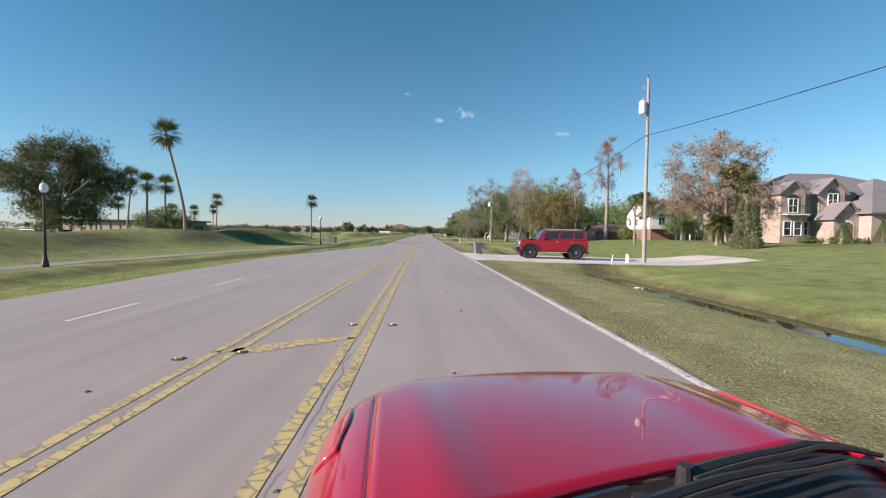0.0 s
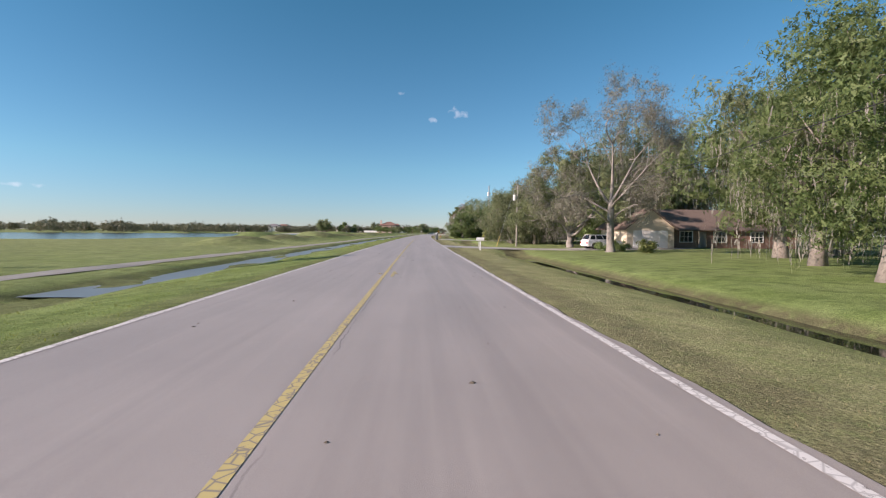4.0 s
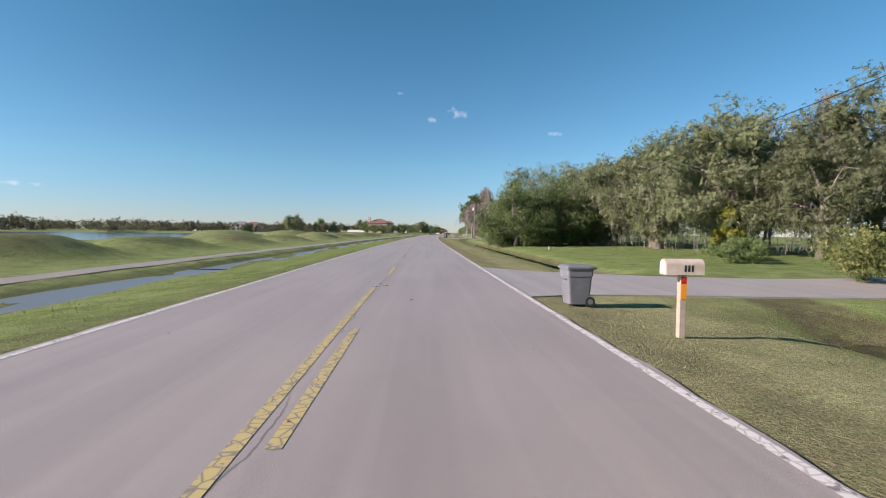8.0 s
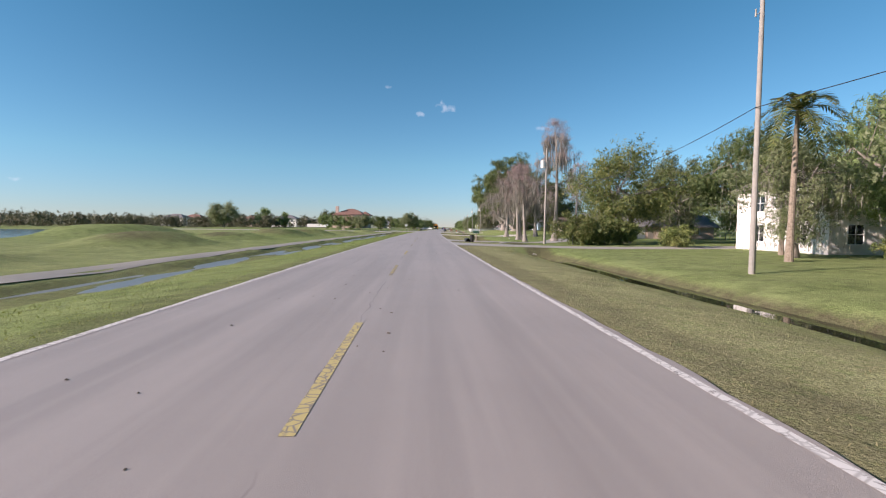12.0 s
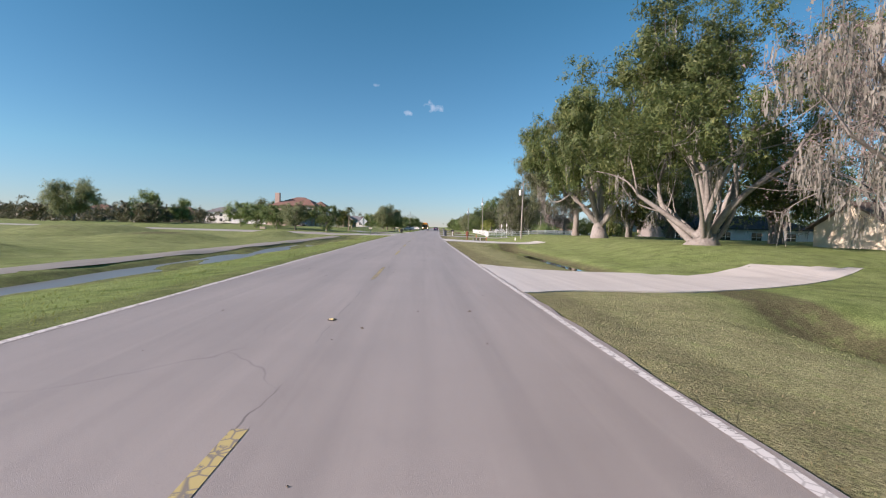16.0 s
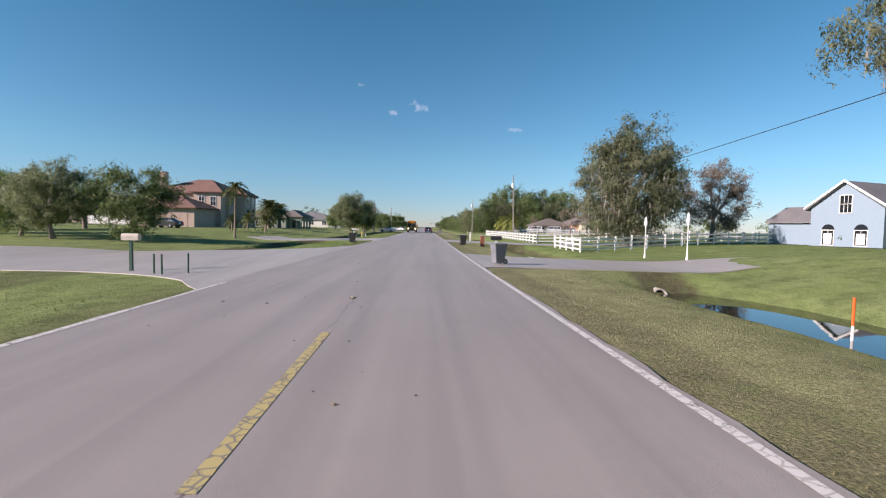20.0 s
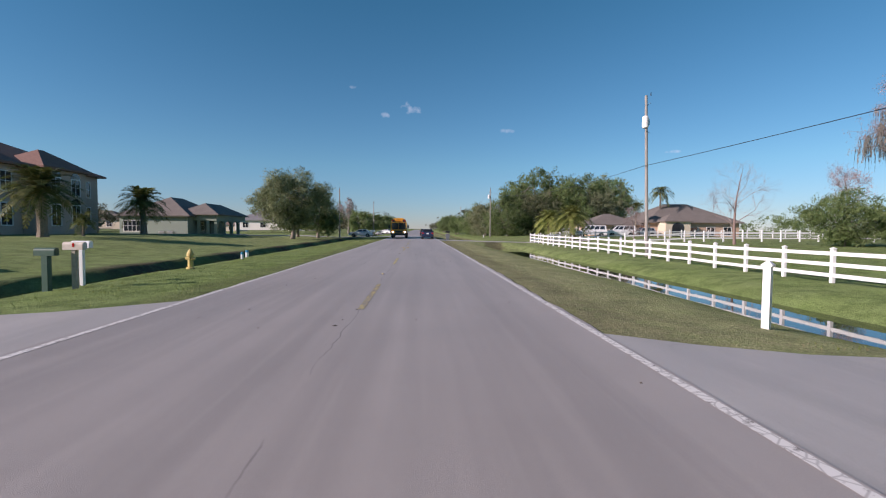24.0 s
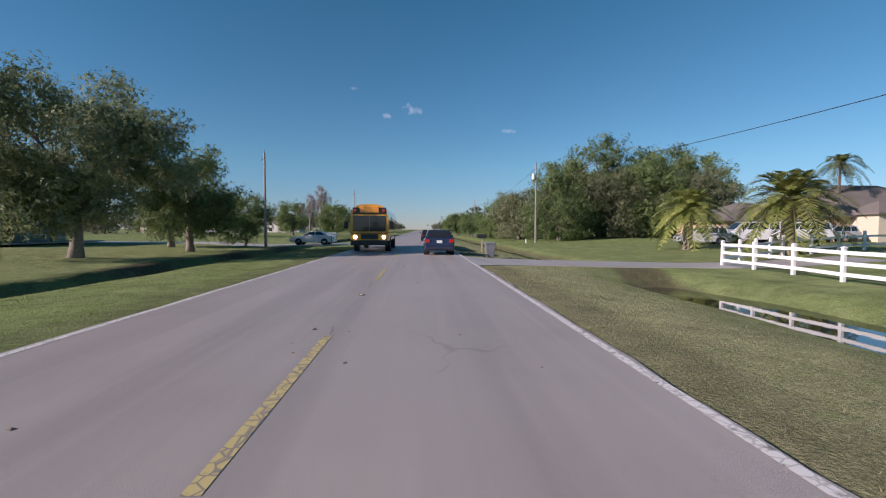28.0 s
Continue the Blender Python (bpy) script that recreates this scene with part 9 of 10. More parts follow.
def wheel_(root, x, y, r=0.13):
    bm = bmesh.new()
    tube(bm, [(x - 0.03, y, r), (x + 0.03, y, r)], [r, r], 16)
    w = part("wheel", bm, M_rubber, root)
    bm = bmesh.new()
    tube(bm, [(x - 0.034, y, r), (x + 0.034, y, r)], [r * 0.55, r * 0.55], 12)
    part("hub", bm, M_bin_grey, w)


GREYBIN = "grey plastic wheeled bin standing at the roadside"
bin_(spot(34.6, 5.0, gz_at(34.6, 5.0) + 0.03, -80), M_bin_grey, GREYBIN)
bin_(spot(188.3, 4.55, gz_at(188.3, 4.55) + 0.01, -85), M_bin_grey, GREYBIN)
bin_(spot(432.0, 4.72, gz_at(432.0, 4.72) + 0.04, -70), M_bin_grey, "grey wheeled bin standing on a driveway edge")
bin_(spot(531.0, 5.4, gz_at(531, 5.4), 90), M_bin_grey, GREYBIN)
bin_(spot(453.5, -4.9, gz_at(453.5, -4.9), -90), M_bin_black, "black plastic wheeled bin by the lawn")
bin_(spot(453.6, 5.0, gz_at(453.6, 5.0), 90), M_bin_black, "dark plastic wheeled bin at the roadside")


def round_can(m, label):
    root = thing("rubbish_can", m, label, "rubbish can", "rubbish cans")
    bm = bmesh.new()
    n = 28
    prof = [(0.235, 0.0), (0.25, 0.04), (0.285, 0.50), (0.292, 0.51), (0.292, 0.56), (0.288, 0.57), (0.325, 0.97), (0.345, 0.975), (0.345, 1.02), (0.322, 1.02), (0.315, 0.96), (0.235, 0.05)]
    loft(bm, [[(r * math.cos(6.2832 * k / n), r * math.sin(6.2832 * k / n), z) for k in range(n)] for r, z in prof])
    part("tub", bm, M_bin_black, root, smooth=False)
    for sgn in (-1, 1):
        bm = bmesh.new()
        tube(bm, [(sgn * 0.32, -0.10, 0.86), (sgn * 0.40, -0.09, 0.84), (sgn * 0.40, 0.09, 0.84), (sgn * 0.32, 0.10, 0.86)], [0.016] * 4, 7)
        part("handle", bm, M_bin_black, root)
    return root


round_can(spot(319.8, 6.35, gz_at(319.8, 6.35), 60, 0.8), "black round plastic rubbish can without its lid, behind a mailbox")
round_can(spot(319.1, 5.62, gz_at(319.1, 5.62) + 0.24, 0, 0.8) @ pose(0, 0, 0, 97, 0, 14), "black round rubbish can tipped over on the grass")

# ---- mailboxes ----
M_post_wood = material("grey_post_wood", (0.42, 0.36, 0.28), rough=0.9, grain=(10, 0.6, (0.28, 0.24, 0.19)), bump=0.4)
M_mail_tan = material("dirty_white_mailbox", (0.58, 0.52, 0.44), rough=0.55, stain=(5, 0.6, (0.38, 0.31, 0.24)))
M_mail_green = material("dark_green_mailbox", (0.035, 0.09, 0.06), rough=0.5, grain=(8, 0.4, (0.06, 0.11, 0.08)))
M_brick_red = material("brick_red_mailbox", (0.30, 0.11, 0.07), rough=0.8, grain=(9, 0.6, (0.20, 0.08, 0.05)), bump=0.3)


def mailbox(m, mat, post_mat, label, high=1.05, numbers=False, post=0.05, scale=1.0, flag=True):
    """A domed box on a post; the door faces the road."""
    root = thing("mailbox", m, label, "mailbox", "mailboxes")
    boxed("post", (-post, post, -post, post, -0.3, high), post_mat, root, bevel=0.008)
    bm = bmesh.new()
    w, hh, ln = 0.085 * scale, 0.13 * scale, 0.26 * scale
    prof = [(-w, high), (w, high), (w, high + hh)] + [(w * math.cos(a), high + hh + w * math.sin(a)) for a in np.linspace(0.3, 2.84, 8)] + [(-w, high + hh)]
    prism(bm, prof, 2 * ln, "x", -ln)
    for v in bm.verts:
        pass
    body = part("box", bm, mat, root)
    bm = bmesh.new()
    prism(bm, [(p[0] * 0.92, high + 0.01 + (p[1] - high) * 0.94) for p in prof], -0.015, "x", -ln)
    part("door", bm, mat, body)
    if flag:
        boxed("flag", (-0.05, 0.0, w, w + 0.008, high + hh * 0.6, high + hh * 0.6 + 0.10), M_red_lens, body, "red flag")
    if numbers:
        for k in range(3):
            boxed("number_bar", (-0.02 + 0.055 * k, 0.012 + 0.055 * k, -w - 0.004, -w - 0.001, high + 0.05, high + 0.15), M_black, body)
    return root


m8 = mailbox(spot(185.4, 5.25, gz_at(185.4, 5.25)), M_mail_tan, M_post_wood, "large tan mailbox on a wooden post with stickers", 1.0, True, 0.05, 1.15, False)
boxed("sticker", (-0.045, 0.045, -0.062, -0.056, 0.62, 0.86), M_amber, m8, "yellow and red tube label")
boxed("sticker", (-0.045, 0.045, -0.064, -0.0565, 0.86, 0.96), M_red_lens, m8, "red label")
mailbox(spot(133.1, 7.0, gz_at(133.1, 7.0)), M_vinyl, M_vinyl, "white mailbox on a white post beside a driveway", 0.95, False, 0.06, 1.35)
mailbox(spot(76.6, 7.0, gz_at(76.6, 7.0)), M_mail_green, M_vinyl, "green mailbox on a white post", 1.0, False, 0.06, 1.3)
mailbox(spot(319.1, 6.75, gz_at(319.1, 6.75)), M_mail_green, M_post_wood, "green mailbox on a wooden post", 1.0, True, 0.055, 1.3, False)
# brick-red mailbox shaped like a little house, on a turned post
rm = thing("mailbox", spot(411.8, 7.3, gz_at(411.8, 7.3)), "brick-red mailbox like a little house on a post", "mailbox")
bm = bmesh.new()
tube(bm, [(0, 0, -0.2), (0, 0, 0.05), (0, 0, 0.09), (0, 0, 0.40), (0, 0, 0.56), (0, 0, 0.66), (0, 0, 0.74)], [0.17, 0.16, 0.075, 0.065, 0.06, 0.13, 0.14], 12)
part("post", bm, M_brick_red, rm)
boxed("box", (-0.17, 0.17, -0.25, 0.25, 0.74, 1.10), M_brick_red, rm, bevel=0.012)
bm = bmesh.new()
prism(bm, [(-0.23, 1.10), (0.23, 1.10), (0, 1.31)], 0.60, "y", -0.30)
part("roof", bm, M_brick_red, rm, "pitched brick-red roof")
tube_bm = bmesh.new()
tube(tube_bm, [(0, -0.2, 1.28), (0, -0.2, 1.42)], [0.03, 0.012], 8)
part("finial", tube_bm, M_brick_red, rm)
boxed("door", (-0.12, 0.12, -0.268, -0.25, 0.80, 1.05), M_brick_red, rm, "small mailbox door", 0.006)
mailbox(spot(427.9, -8.3, gz_at(427.9, -8.3), 180), M_mail_tan, M_mail_green, "tan mailbox on a dark green post", 1.05, False, 0.05, 1.05, False)
mailbox(spot(475.0, -8.3, gz_at(475.0, -8.3), 180), M_mail_green, M_mail_green, "dark green mailbox on a thick post", 0.9, False, 0.075, 0.95, False)
mailbox(spot(475.2, -7.75, gz_at(475.2, -7.75), 180), M_mail_tan, M_post_wood, "grey mailbox on a wooden post", 1.0, False, 0.055, 0.95)
mailbox(spot(476.3, -8.35, gz_at(476.3, -8.35), 180), M_vinyl, M_vinyl, "white mailbox on a white post", 1.05, False, 0.05, 0.95)
mailbox(spot(443.9, 6.5, gz_at(443.9, 6.5)), M_bin_black, M_vinyl, "black mailbox on a thick white post", 0.85, False, 0.075, 1.4)
mailbox(spot(537.5, 5.8, gz_at(537.5, 5.8)), M_bin_black, M_post_wood, "black mailbox on a wooden post", 1.0, False, 0.05, 1.3)
mailbox(spot(551.5, -7.6, gz_at(551.5, -7.6), 180), M_vinyl, M_post_wood, "white mailbox on a post across the road", 0.95, False, 0.06, 1.8, False)
bp_ = thing("brick_pillar", spot(454.3, 6.9, gz_at(454.3, 6.9)), "short brick mailbox pillar with a pale cap", "pillar")
for r in range(13):
    bm = bmesh.new()
    for k in range(4):
        a = k * math.pi / 2 + (r % 2) * math.pi / 2
        c, s_ = round(math.cos(a)), round(math.sin(a))
        x0, y0 = -0.12 * s_ + (0.0 if c else 0), 0.12 * c
        if c:
            box(bm, -0.245, 0.1, y0 - 0.105 + 0.015 * c, y0 + 0.105 + 0.015 * c, r * 0.075, r * 0.075 + 0.066)
    part("brick_course", bm, M_brick_red, bp_)
boxed("cap", (-0.28, 0.14, -0.28, 0.28, 0.975, 1.04), M_cement, bp_, bevel=0.01)

# ---- rail fence of white vinyl ----
def rail_fence(points, label, rails=(0.28, 0.68, 1.08), gap=2.3, high=1.25):
    """A post-and-rail fence through road points (s, lat)."""
    s0, l0 = points[0]
    root = thing("rail_fence", spot(s0, l0, gz_at(s0, l0)), label, "fence", "white fences")
    inv = root.matrix_basis.inverted()
    spots = []
    for (a, b), (c, d) in zip(points, points[1:]):
        n = max(1, round(math.hypot(c - a, d - b) / gap))
        spots += [(a + (c - a) * k / n, b + (d - b) * k / n) for k in range(n)]
    spots.append(points[-1])
    where = []
    for s, lat in spots:
        x, y = (float(v) for v in along(s, lat))
        where.append(inv @ Vector((x, y, gz_at(s, lat))))
    post_me = cap_me = None
    for p in where:
        if post_me is None:
            bm = bmesh.new()
            box(bm, -0.065, 0.065, -0.065, 0.065, -0.3, high, 0.008)
            post_me = bpy.data.meshes.new("post")
            bm.to_mesh(post_me)
            bm.free()
            bm = bmesh.new()
            loft(bm, [[(-0.08, -0.08, high), (0.08, -0.08, high), (0.08, 0.08, high), (-0.08, 0.08, high)], [(-0.08, -0.08, high + 0.02), (0.08, -0.08, high + 0.02), (0.08, 0.08, high + 0.02), (-0.08, 0.08, high + 0.02)],
                      [(-0.01, -0.01, high + 0.07), (0.01, -0.01, high + 0.07), (0.01, 0.01, high + 0.07), (-0.01, 0.01, high + 0.07)]])
            cap_me = bpy.data.meshes.new("cap")
            bm.to_mesh(cap_me)
            bm.free()
        po = placed("post", post_me, M_vinyl, root)
        po.location = p
        placed("cap", cap_me, M_vinyl, po)
    for p, q in zip(where, where[1:]):
        d = q - p
        for z in rails:
            bm = bmesh.new()
            n = Vector((-d.y, d.x, 0)).normalized() * 0.022
            up = Vector((0, 0, 0.07))
            a, b = p + Vector((0, 0, z)) + d * 0.012, q + Vector((0, 0, z)) - d * 0.012
            loft(bm, [[a - n - up, a + n - up, a + n + up, a - n + up], [b - n - up, b + n - up, b + n + up, b - n + up]])
            bmesh.ops.recalc_face_normals(bm, faces=bm.faces[:])
            part("rail", bm, M_vinyl, root)
    return root


WF = "white vinyl three-rail fence along the yard"
rail_fence([(472.2, 16.2), (527.3, 16.9)], WF)
rail_fence([(527.3, 16.9), (532, 24), (536, 44), (538, 70)], "white vinyl rail fence beside a driveway", (0.4, 0.95))
rail_fence([(472.2, 16.2), (474, 40), (476, 70)], "white vinyl rail fence beside a driveway")
rail_fence([(468, 54), (459.5, 33.5), (454.8, 22.5), (450.6, 14.7), (459.0, 14.9)], WF)
rail_fence([(464.0, 27.0), (470.4, 56)], WF, (0.4, 0.95))
rail_fence([(513, 24), (514, 70)], "white vinyl rail fence across the yard", (0.4, 0.95))

# ---- road sign seen from behind, hydrants, markers ----
sg = thing("road_sign", spot(408.7, -6.7, gz_at(408.7, -6.7)), "diamond road sign seen from its bare metal back", "sign")
boxed("post", (-0.03, 0.03, -0.02, 0.02, -0.3, 2.75), M_mail_green, sg)
bm = bmesh.new()
prism(bm, [(-0.53, 2.3), (0, 1.77), (0.53, 2.3), (0, 2.83)], 0.006, "y", 0.022)
part("panel", bm, material("sign_back_metal", (0.72, 0.73, 0.75), rough=0.4, metal=0.3, stain=(3, 0.3, (0.6, 0.6, 0.6))), sg, "bare aluminium diamond panel")


def hydrant(s, lat, mat, label):
    root = thing("fire_hydrant", spot(s, lat, gz_at(s, lat)), label, "fire hydrant", "hydrants")
    bm = bmesh.new()
    tube(bm, [(0, 0, -0.1), (0, 0, 0.06), (0, 0, 0.08), (0, 0, 0.5), (0, 0, 0.52), (0, 0, 0.62), (0, 0, 0.72), (0, 0, 0.8)], [0.16, 0.16, 0.105, 0.10, 0.14, 0.13, 0.08, 0.03], 14)
    part("barrel", bm, mat, root)
    for d in ((1, 0), (-1, 0), (0, -1)):
        bm = bmesh.new()
        tube(bm, [(d[0] * 0.08, d[1] * 0.08, 0.42), (d[0] * 0.18, d[1] * 0.18, 0.42)], [0.065, 0.06], 10)
        part("outlet", bm, mat, root)


M_hyd = material("faded_yellow_hydrant", (0.58, 0.44, 0.14), rough=0.6, stain=(6, 0.5, (0.4, 0.33, 0.16)))
hydrant(481.5, -7.9, M_hyd, "faded yellow fire hydrant on the grass")


def marker(s, lat, high, bands, label, r=0.035, lean=0.0):
    root = thing("marker_post", spot(s, lat, gz_at(s, lat)) @ pose(0, 0, 0, 0, lean, 0), label, "marker post", "marker posts")
    z = -0.2
    for k, (h, mat) in enumerate(bands):
        bm = bmesh.new()
        tube(bm, [(0, 0, z), (0, 0, z + h)], [r, r], 10)
        part("post" if k == 0 else "band", bm, mat, root)
        z += h


M_orange = material("orange_plastic", (0.75, 0.13, 0.02), rough=0.45)
M_cyan = material("blue_pipe_cap", (0.05, 0.30, 0.50), rough=0.4)
marker(422.0, 11.2, 1.2, [(0.75, M_vinyl), (0.65, M_orange)], "white marker post with an orange top", 0.03)
marker(414.0, 8.8, 1.2, [(0.75, M_vinyl), (0.55, M_orange)], "white marker post with an orange top", 0.03)
marker(416.9, 8.6, 0.5, [(0.6, M_vinyl)], "short white plastic marker post", 0.03)
marker(27.2, 12.2, 0.6, [(0.75, M_vinyl)], "leaning white plastic marker pipe", 0.045, 9)
marker(150.3, 9.0, 0.9, [(1.2, M_vinyl)], "white plastic marker post in the ditch", 0.028, -3)
marker(410.6, 9.0, 0.9, [(0.95, M_vinyl)], "white plastic marker post", 0.05)
marker(419.2, 15.4, 0.5, [(0.7, M_vinyl)], "white plastic utility pedestal", 0.09)
marker(30.4, 14.6, 0.5, [(0.72, M_vinyl)], "pale utility pedestal beside a pole", 0.10)
marker(29.4, 14.2, 0.4, [(0.65, M_vinyl)], "pale utility pedestal beside a pole", 0.08)
wp = thing("gate_post", spot(470.8, 7.3, gz_at(470.8, 7.3), 35), "white square post with a pointed cap beside the driveway", "post")
boxed("post", (-0.062, 0.062, -0.062, 0.062, -0.2, 1.12), M_vinyl, wp, bevel=0.006)
bm = bmesh.new()
loft(bm, [[(-0.09, -0.09, 1.12), (0.09, -0.09, 1.12), (0.09, 0.09, 1.12), (-0.09, 0.09, 1.12)], [(-0.09, -0.09, 1.15), (0.09, -0.09, 1.15), (0.09, 0.09, 1.15), (-0.09, 0.09, 1.15)],
          [(-0.01, -0.01, 1.23), (0.01, -0.01, 1.23), (0.01, 0.01, 1.23), (-0.01, 0.01, 1.23)]])
part("cap", bm, M_vinyl, wp)
marker(231.4, 15.7, 0.5, [(0.6, M_cement)], "small pale yard marker on the lawn", 0.11)
marker(487.6, -8.2, 0.4, [(0.45, M_vinyl), (0.12, M_cyan)], "white pipe with a blue cap", 0.07)
marker(490.5, -9.0, 0.4, [(0.55, M_vinyl), (0.14, M_cyan)], "white pipe with a blue cap", 0.09)
marker(343.0, 14.6, 0.3, [(0.45, M_vinyl)], "short white pipe on the lawn", 0.03)
marker(567.0, 15.9, 0.6, [(0.8, M_vinyl)], "pale pedestal by a pole", 0.09)
for s, lat in ((426.6, -6.6), (427.0, -6.0), (426.9, -7.0)):
    marker(s, lat, 0.6, [(0.85, M_mail_green)], "short dark green metal stake", 0.028)
# guy wire with a yellow sleeve
gw = thing("guy_wire", spot(154.5, 15.0, gz_at(154.5, 15)), "steel guy wire with a yellow sleeve", "cable")
bm = bmesh.new()
tube(bm, [(0.05, 0, 9.6), (-3.2, -2.0, -0.05)], [0.012, 0.012], 5)
part("wire", bm, M_steel, gw)
bm = bmesh.new()
tube(bm, [(-2.5, -1.56, 1.95), (-3.2, -2.0, -0.02)], [0.035, 0.035], 8)
part("sleeve", bm, M_hyd, gw, "yellow plastic sleeve")
# utility cabinet on the left lawn
cb = thing("utility_cabinet", spot(77.5, -14.2, gz_at(77.5, -14.2)), "grey-green utility cabinet on a concrete pad", "cabinet")
boxed("pad", (-0.8, 0.8, -0.7, 0.7, -0.2, 0.1), M_cement, cb)
boxed("case", (-0.6, 0.6, -0.5, 0.5, 0.1, 1.1), M_bin_grey, cb, bevel=0.03)
boxed("lid", (-0.63, 0.63, -0.53, 0.53, 1.1, 1.16), M_bin_grey, cb, bevel=0.02)
boxed("door", (-0.5, 0.5, -0.515, -0.495, 0.2, 1.0), M_bin_grey, cb)
gb = thing("yard_basket", spot(452, -36, gz_at(452, -36)), "low pale wooden garden frame", "planter")
boxed("frame", (-0.6, 0.6, -0.3, 0.3, 0, 0.5), M_post_wood, gb, bevel=0.02)


# ---- culverts ----
def culvert(s, lat, facing, label="concrete culvert end with a pipe painted dark inside"):
    """A sloped concrete end with a pipe mouth; facing: -1 towards the start of the road, 1 away."""
    root = thing("culvert", spot(s, lat, -1.32, 0 if facing < 0 else 180, 0.85), label, "culvert", "culverts")
    bm = bmesh.new()
    outer, inner = 0.36, 0.28
    n = 16
    rings = []
    for y, r in ((0.9, outer), (-0.25, outer), (-0.25, inner), (0.6, inner)):
        rings.append([(r * math.cos(6.2832 * k / n), y - (0.55 * (r * math.sin(6.2832 * k / n)) if y < 0 else 0) * -1.0, 0.36 + r * math.sin(6.2832 * k / n)) for k in range(n)])
    loft(bm, rings, cap=False)
    part("pipe", bm, M_cement, root, smooth=True)
    # near-black disc stands for the shade deep in the pipe
    bm = bmesh.new()
    tube(bm, [(0, 0.5, 0.36), (0, 0.56, 0.36)], [inner, inner], 16)
    part("pipe_inside", bm, M_pipe_shade, root)
    bm = bmesh.new()
    out = [(-0.85, -0.05), (0.85, -0.05), (0.85, 0.62), (0.4, 0.80), (-0.4, 0.80), (-0.85, 0.62)]
    vs0 = [(x, 0.05 + z * 0.9, z) for x, z in out]
    loft(bm, [[(x, y + 0.16, z - 0.02) for x, y, z in vs0], [(x, y + 0.30, z - 0.02) for x, y, z in vs0]])
    bmesh.ops.recalc_face_normals(bm, faces=bm.faces[:])
    part("headwall", bm, M_cement, root)
    return root


for mid, half in DRIVES:
    for at, way in ((mid - half - 1.15, -1), (mid + half + 1.15, 1)):
        if not 311 < at < 322:
            culvert(at, 10.6, way)
slab = thing("broken_slab", spot(263.9, 10.1, float(ground_z(263.9, 10.1)) + 0.02, 62), "chipped pale concrete slab lying on the ditch bank", "slab")
bm = bmesh.new()
loft(bm, [[(x * k, y * k, z + 0.03 * x) for x, y in ((-0.8, -0.2), (-0.1, -0.24), (0.75, -0.17), (0.82, 0.12), (0.2, 0.2), (-0.74, 0.16))] for k, z in ((0.97, -0.12), (1.0, 0.0), (1.0, 0.09), (0.96, 0.12))])
part("slab", bm, M_cement, slab)
slab = thing("concrete_apron", spot(318.3, 9.6, float(ground_z(318.3, 9.6)) - 0.15, 72), "long rounded concrete apron in the grass", "slab")
bm = bmesh.new()
loft(bm, [[(1.5 * math.cos(a) * k, 0.36 * math.sin(a) * k, z) for a in np.linspace(0, 6.0, 20)] for k, z in ((1.0, 0), (1.0, 0.18), (0.9, 0.22))])
part("slab", bm, M_cement, slab)

# ---- raised markers and small debris on the road ----
M_rpm = material("worn_reflector", (0.55, 0.46, 0.20), rough=0.5, grain=(20, 0.6, (0.3, 0.26, 0.18)))
M_tar = material("tar_pad", (0.055, 0.05, 0.047), rough=0.8, grain=(25, 0.5, (0.10, 0.09, 0.085)))


def stud(s, lat, with_lens=True):
    root = thing("road_stud", spot(s, lat, LINE_Z, s * 40, 0.72), "worn reflective road stud on a round tar pad", "road stud", "road studs")
    bm = bmesh.new()
    n = 14
    ring = [(0.105 * math.cos(6.2832 * k / n) * (1 + 0.12 * math.sin(k * 2.1 + s)), 0.105 * math.sin(6.2832 * k / n) * (1 + 0.12 * math.cos(k * 1.7)), 0.0) for k in range(n)]
    loft(bm, [ring, [(x * 0.95, y * 0.95, 0.008) for x, y, _ in ring]])
    part("tar_pad", bm, M_tar, root)
    if with_lens:
        bm = bmesh.new()
        loft(bm, [[(-0.055, -0.05, 0.008), (0.055, -0.05, 0.008), (0.055, 0.05, 0.008), (-0.055, 0.05, 0.008)], [(-0.045, -0.025, 0.028), (0.045, -0.025, 0.028), (0.045, 0.025, 0.028), (-0.045, 0.025, 0.028)]])
        part("reflector", bm, M_rpm, root)


for s, lat in [(7.4, -0.25), (7.4, 0.38), (5.4, -1.95), (5.7, -1.35), (29, -0.55), (29, 0.35), (27.0, -1.35), (26.6, -0.75), (45, -0.8), (55.9, -0.3), (55.9, 0.4), (105.0, -0.30), (105.0, 0.28), (117.0, -0.28), (117.0, 0.12),
               (138.6, -0.32), (138.7, 0.14), (158.2, -0.34), (158.5, 0.18), (158.1, 0.16), (190.9, -0.1), (191.2, 0.16), (214.0, -0.05), (234.0, -0.05), (256.7, 0.0), (320.5, -0.05), (331.7, -0.25), (331.9, -0.05), (354.8, -0.05),
               (377.8, 0.0), (392.0, -0.05), (408.5, 0.0), (421.6, -0.05), (464.9, -0.05), (490.6, -0.1), (478.0, -0.1), (503.6, 0.0), (514.8, 0.0)]:
    stud(s, lat)
rng = np.random.default_rng(77)
deb = bmesh.new()
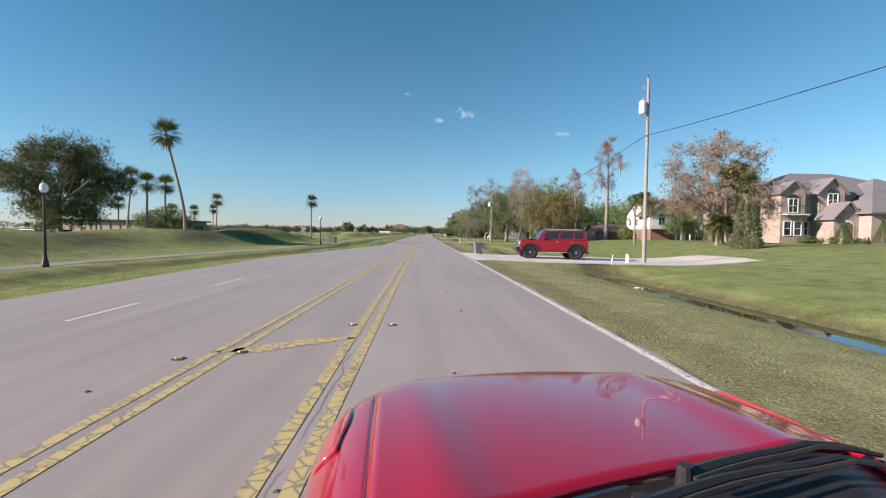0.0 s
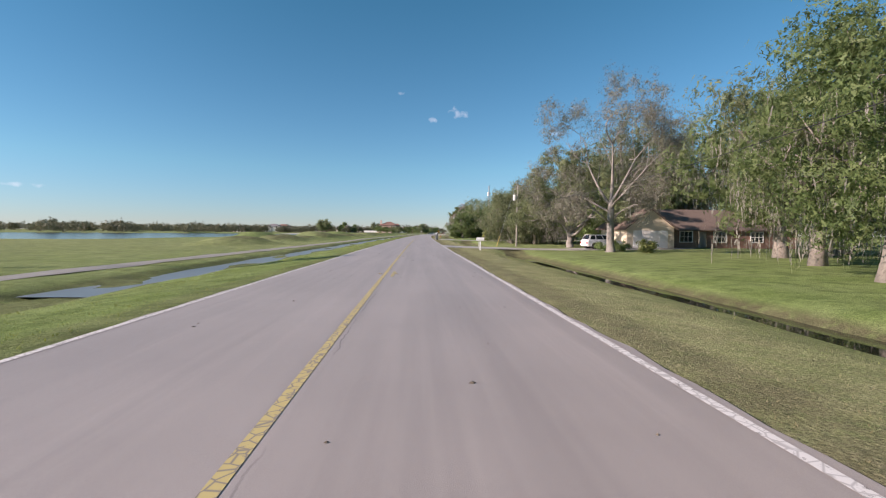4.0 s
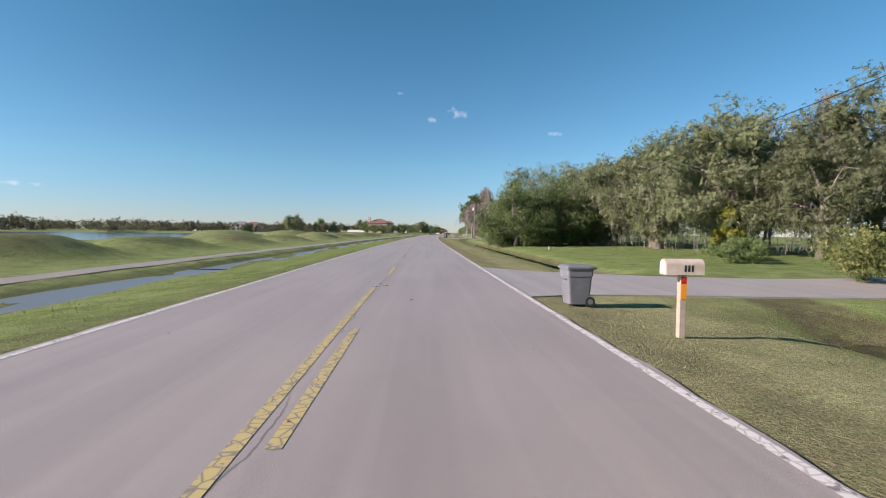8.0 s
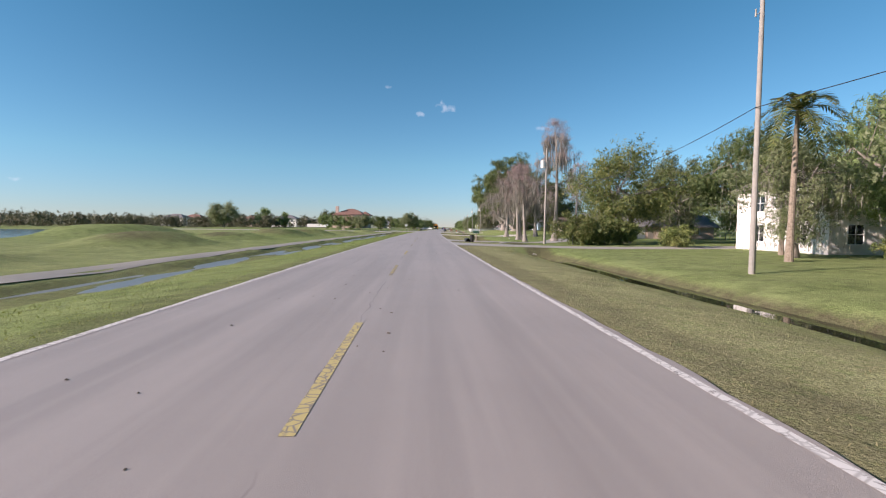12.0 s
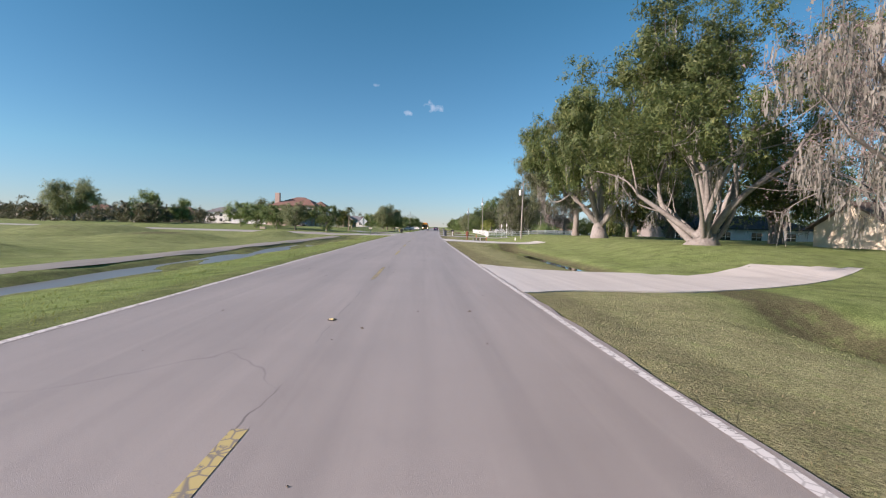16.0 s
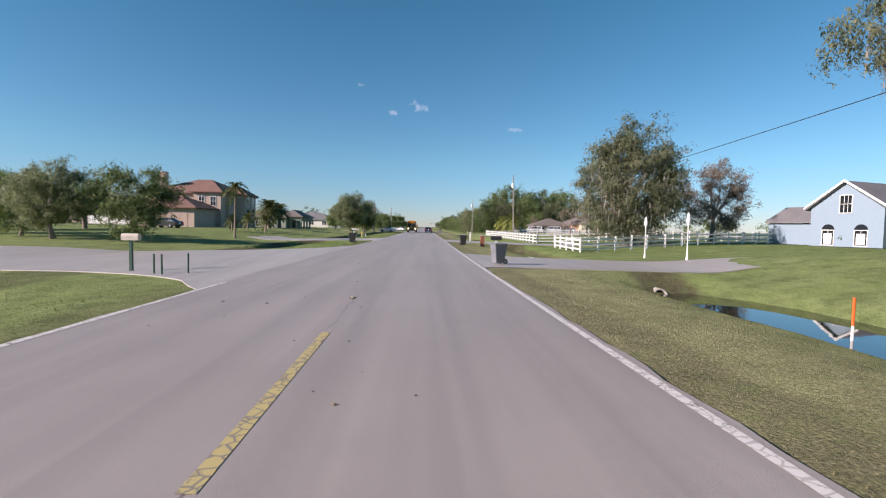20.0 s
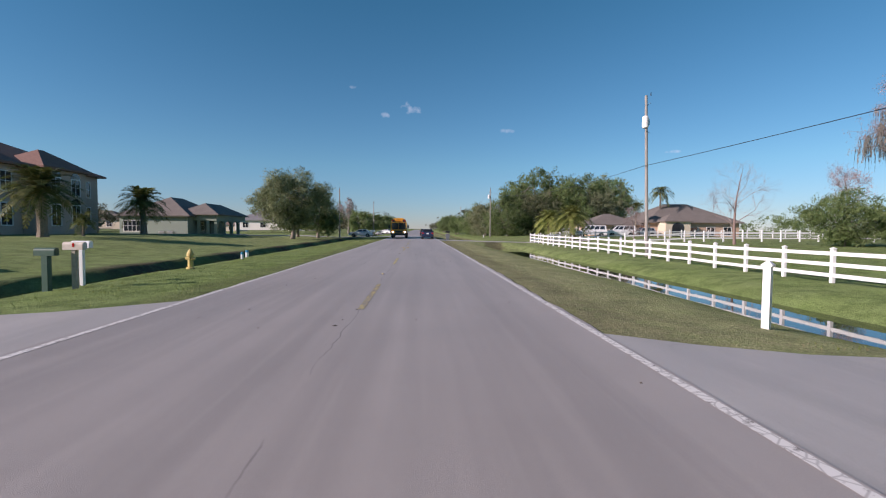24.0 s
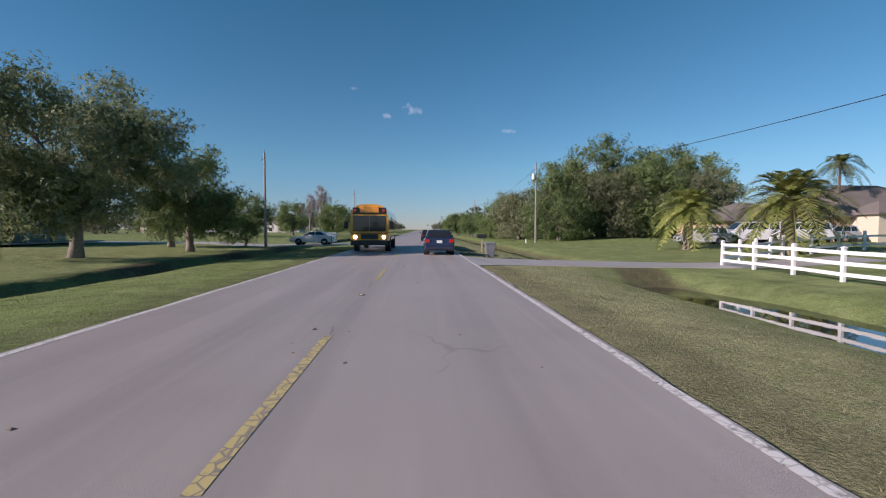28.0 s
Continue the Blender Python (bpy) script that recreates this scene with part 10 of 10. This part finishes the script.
for k in range(900):
    s, lat = rng.random() * 560, rng.normal() * 0.55 + rng.choice([-1.8, 0.9, 2.6, -0.2])
    if abs(lat) > 3.8:
        continue
    x, y = (float(v) for v in along(s, lat))
    r = 0.012 + 0.03 * rng.random() ** 2
    a = rng.random() * 6.28
    vs = [deb.verts.new((x + r * math.cos(a + b) * (1.3 if i % 2 else 0.8), y + r * math.sin(a + b), LINE_Z)) for i, b in enumerate((0, 1.4, 3.0, 4.5))]
    top = deb.verts.new((x, y, LINE_Z + 0.006 + r * 0.3))
    for i in range(4):
        deb.faces.new((vs[i], vs[(i + 1) % 4], top))
deb_ob = part("road_debris", deb, material("dark_debris", (0.075, 0.065, 0.055), rough=0.9, island=(0.17, 0.14, 0.10)))
tagged(deb_ob, "scattered dark leaf and grit debris on the asphalt", "debris", kind="stuff")


# ---- grass ----
def grass(name, spans, count, seed, mat, tall, label):
    """Blades of grass over spans of (s0, s1, lat0, lat1); as one piece."""
    r = np.random.default_rng(seed)
    areas = np.array([(b - a) * (d - c) for a, b, c, d in spans])
    pick = r.choice(len(spans), count, p=areas / areas.sum())
    sp = np.array(spans)[pick]
    s = sp[:, 0] + (sp[:, 1] - sp[:, 0]) * r.random(count)
    lat = sp[:, 2] + (sp[:, 3] - sp[:, 2]) * r.random(count)
    clear = near_drive(s, DRIVES, 0.6) * (lat > 0) + near_drive(s, LEFT_DRIVES, 0.8) * (lat < 0)
    ok = (clear < 0.3) & (np.abs(lat) > 3.74) & ((lat > 0) | (lat < -3.95 - widening(s)))
    s, lat = s[ok], lat[ok]
    n = len(s)
    x, y = along(s, lat)
    z = ground_z(s, lat)
    a = r.random(n) * 6.2832
    h = tall * (0.5 + 0.9 * r.random(n))
    w = 0.006 + 0.008 * r.random(n)
    lean = r.normal(size=(n, 2)) * 0.5 * h[:, None]
    p = np.stack([x, y, z - 0.01], 1)
    d = np.stack([np.cos(a) * w, np.sin(a) * w, 0 * a], 1)
    tip = p + np.stack([lean[:, 0], lean[:, 1], h], 1)
    v = np.stack([p - d, p + d, tip], 1).reshape(-1, 3)
    me = quads_mesh(name, v, np.arange(3 * n).reshape(-1, 3))
    return tagged(placed(name, me, mat), label, "grass", kind="stuff")


grass("verge_grass", [(0, 540, 3.74, 4.15), (0, 540, 3.85, 5.5), (0, 540, 3.85, 9.0)], 110000, 3, L_straw, 0.028, "short dry straw-coloured verge grass")
grass("verge_grass_green", [(0, 540, 6.8, 12.5)], 50000, 4, L_grass, 0.04, "short green verge grass")
grass("left_verge_grass", [(0, 540, -8.5, -4.0), (0, 60, -13, -8)], 80000, 5, L_grass, 0.055, "short bright green verge grass")
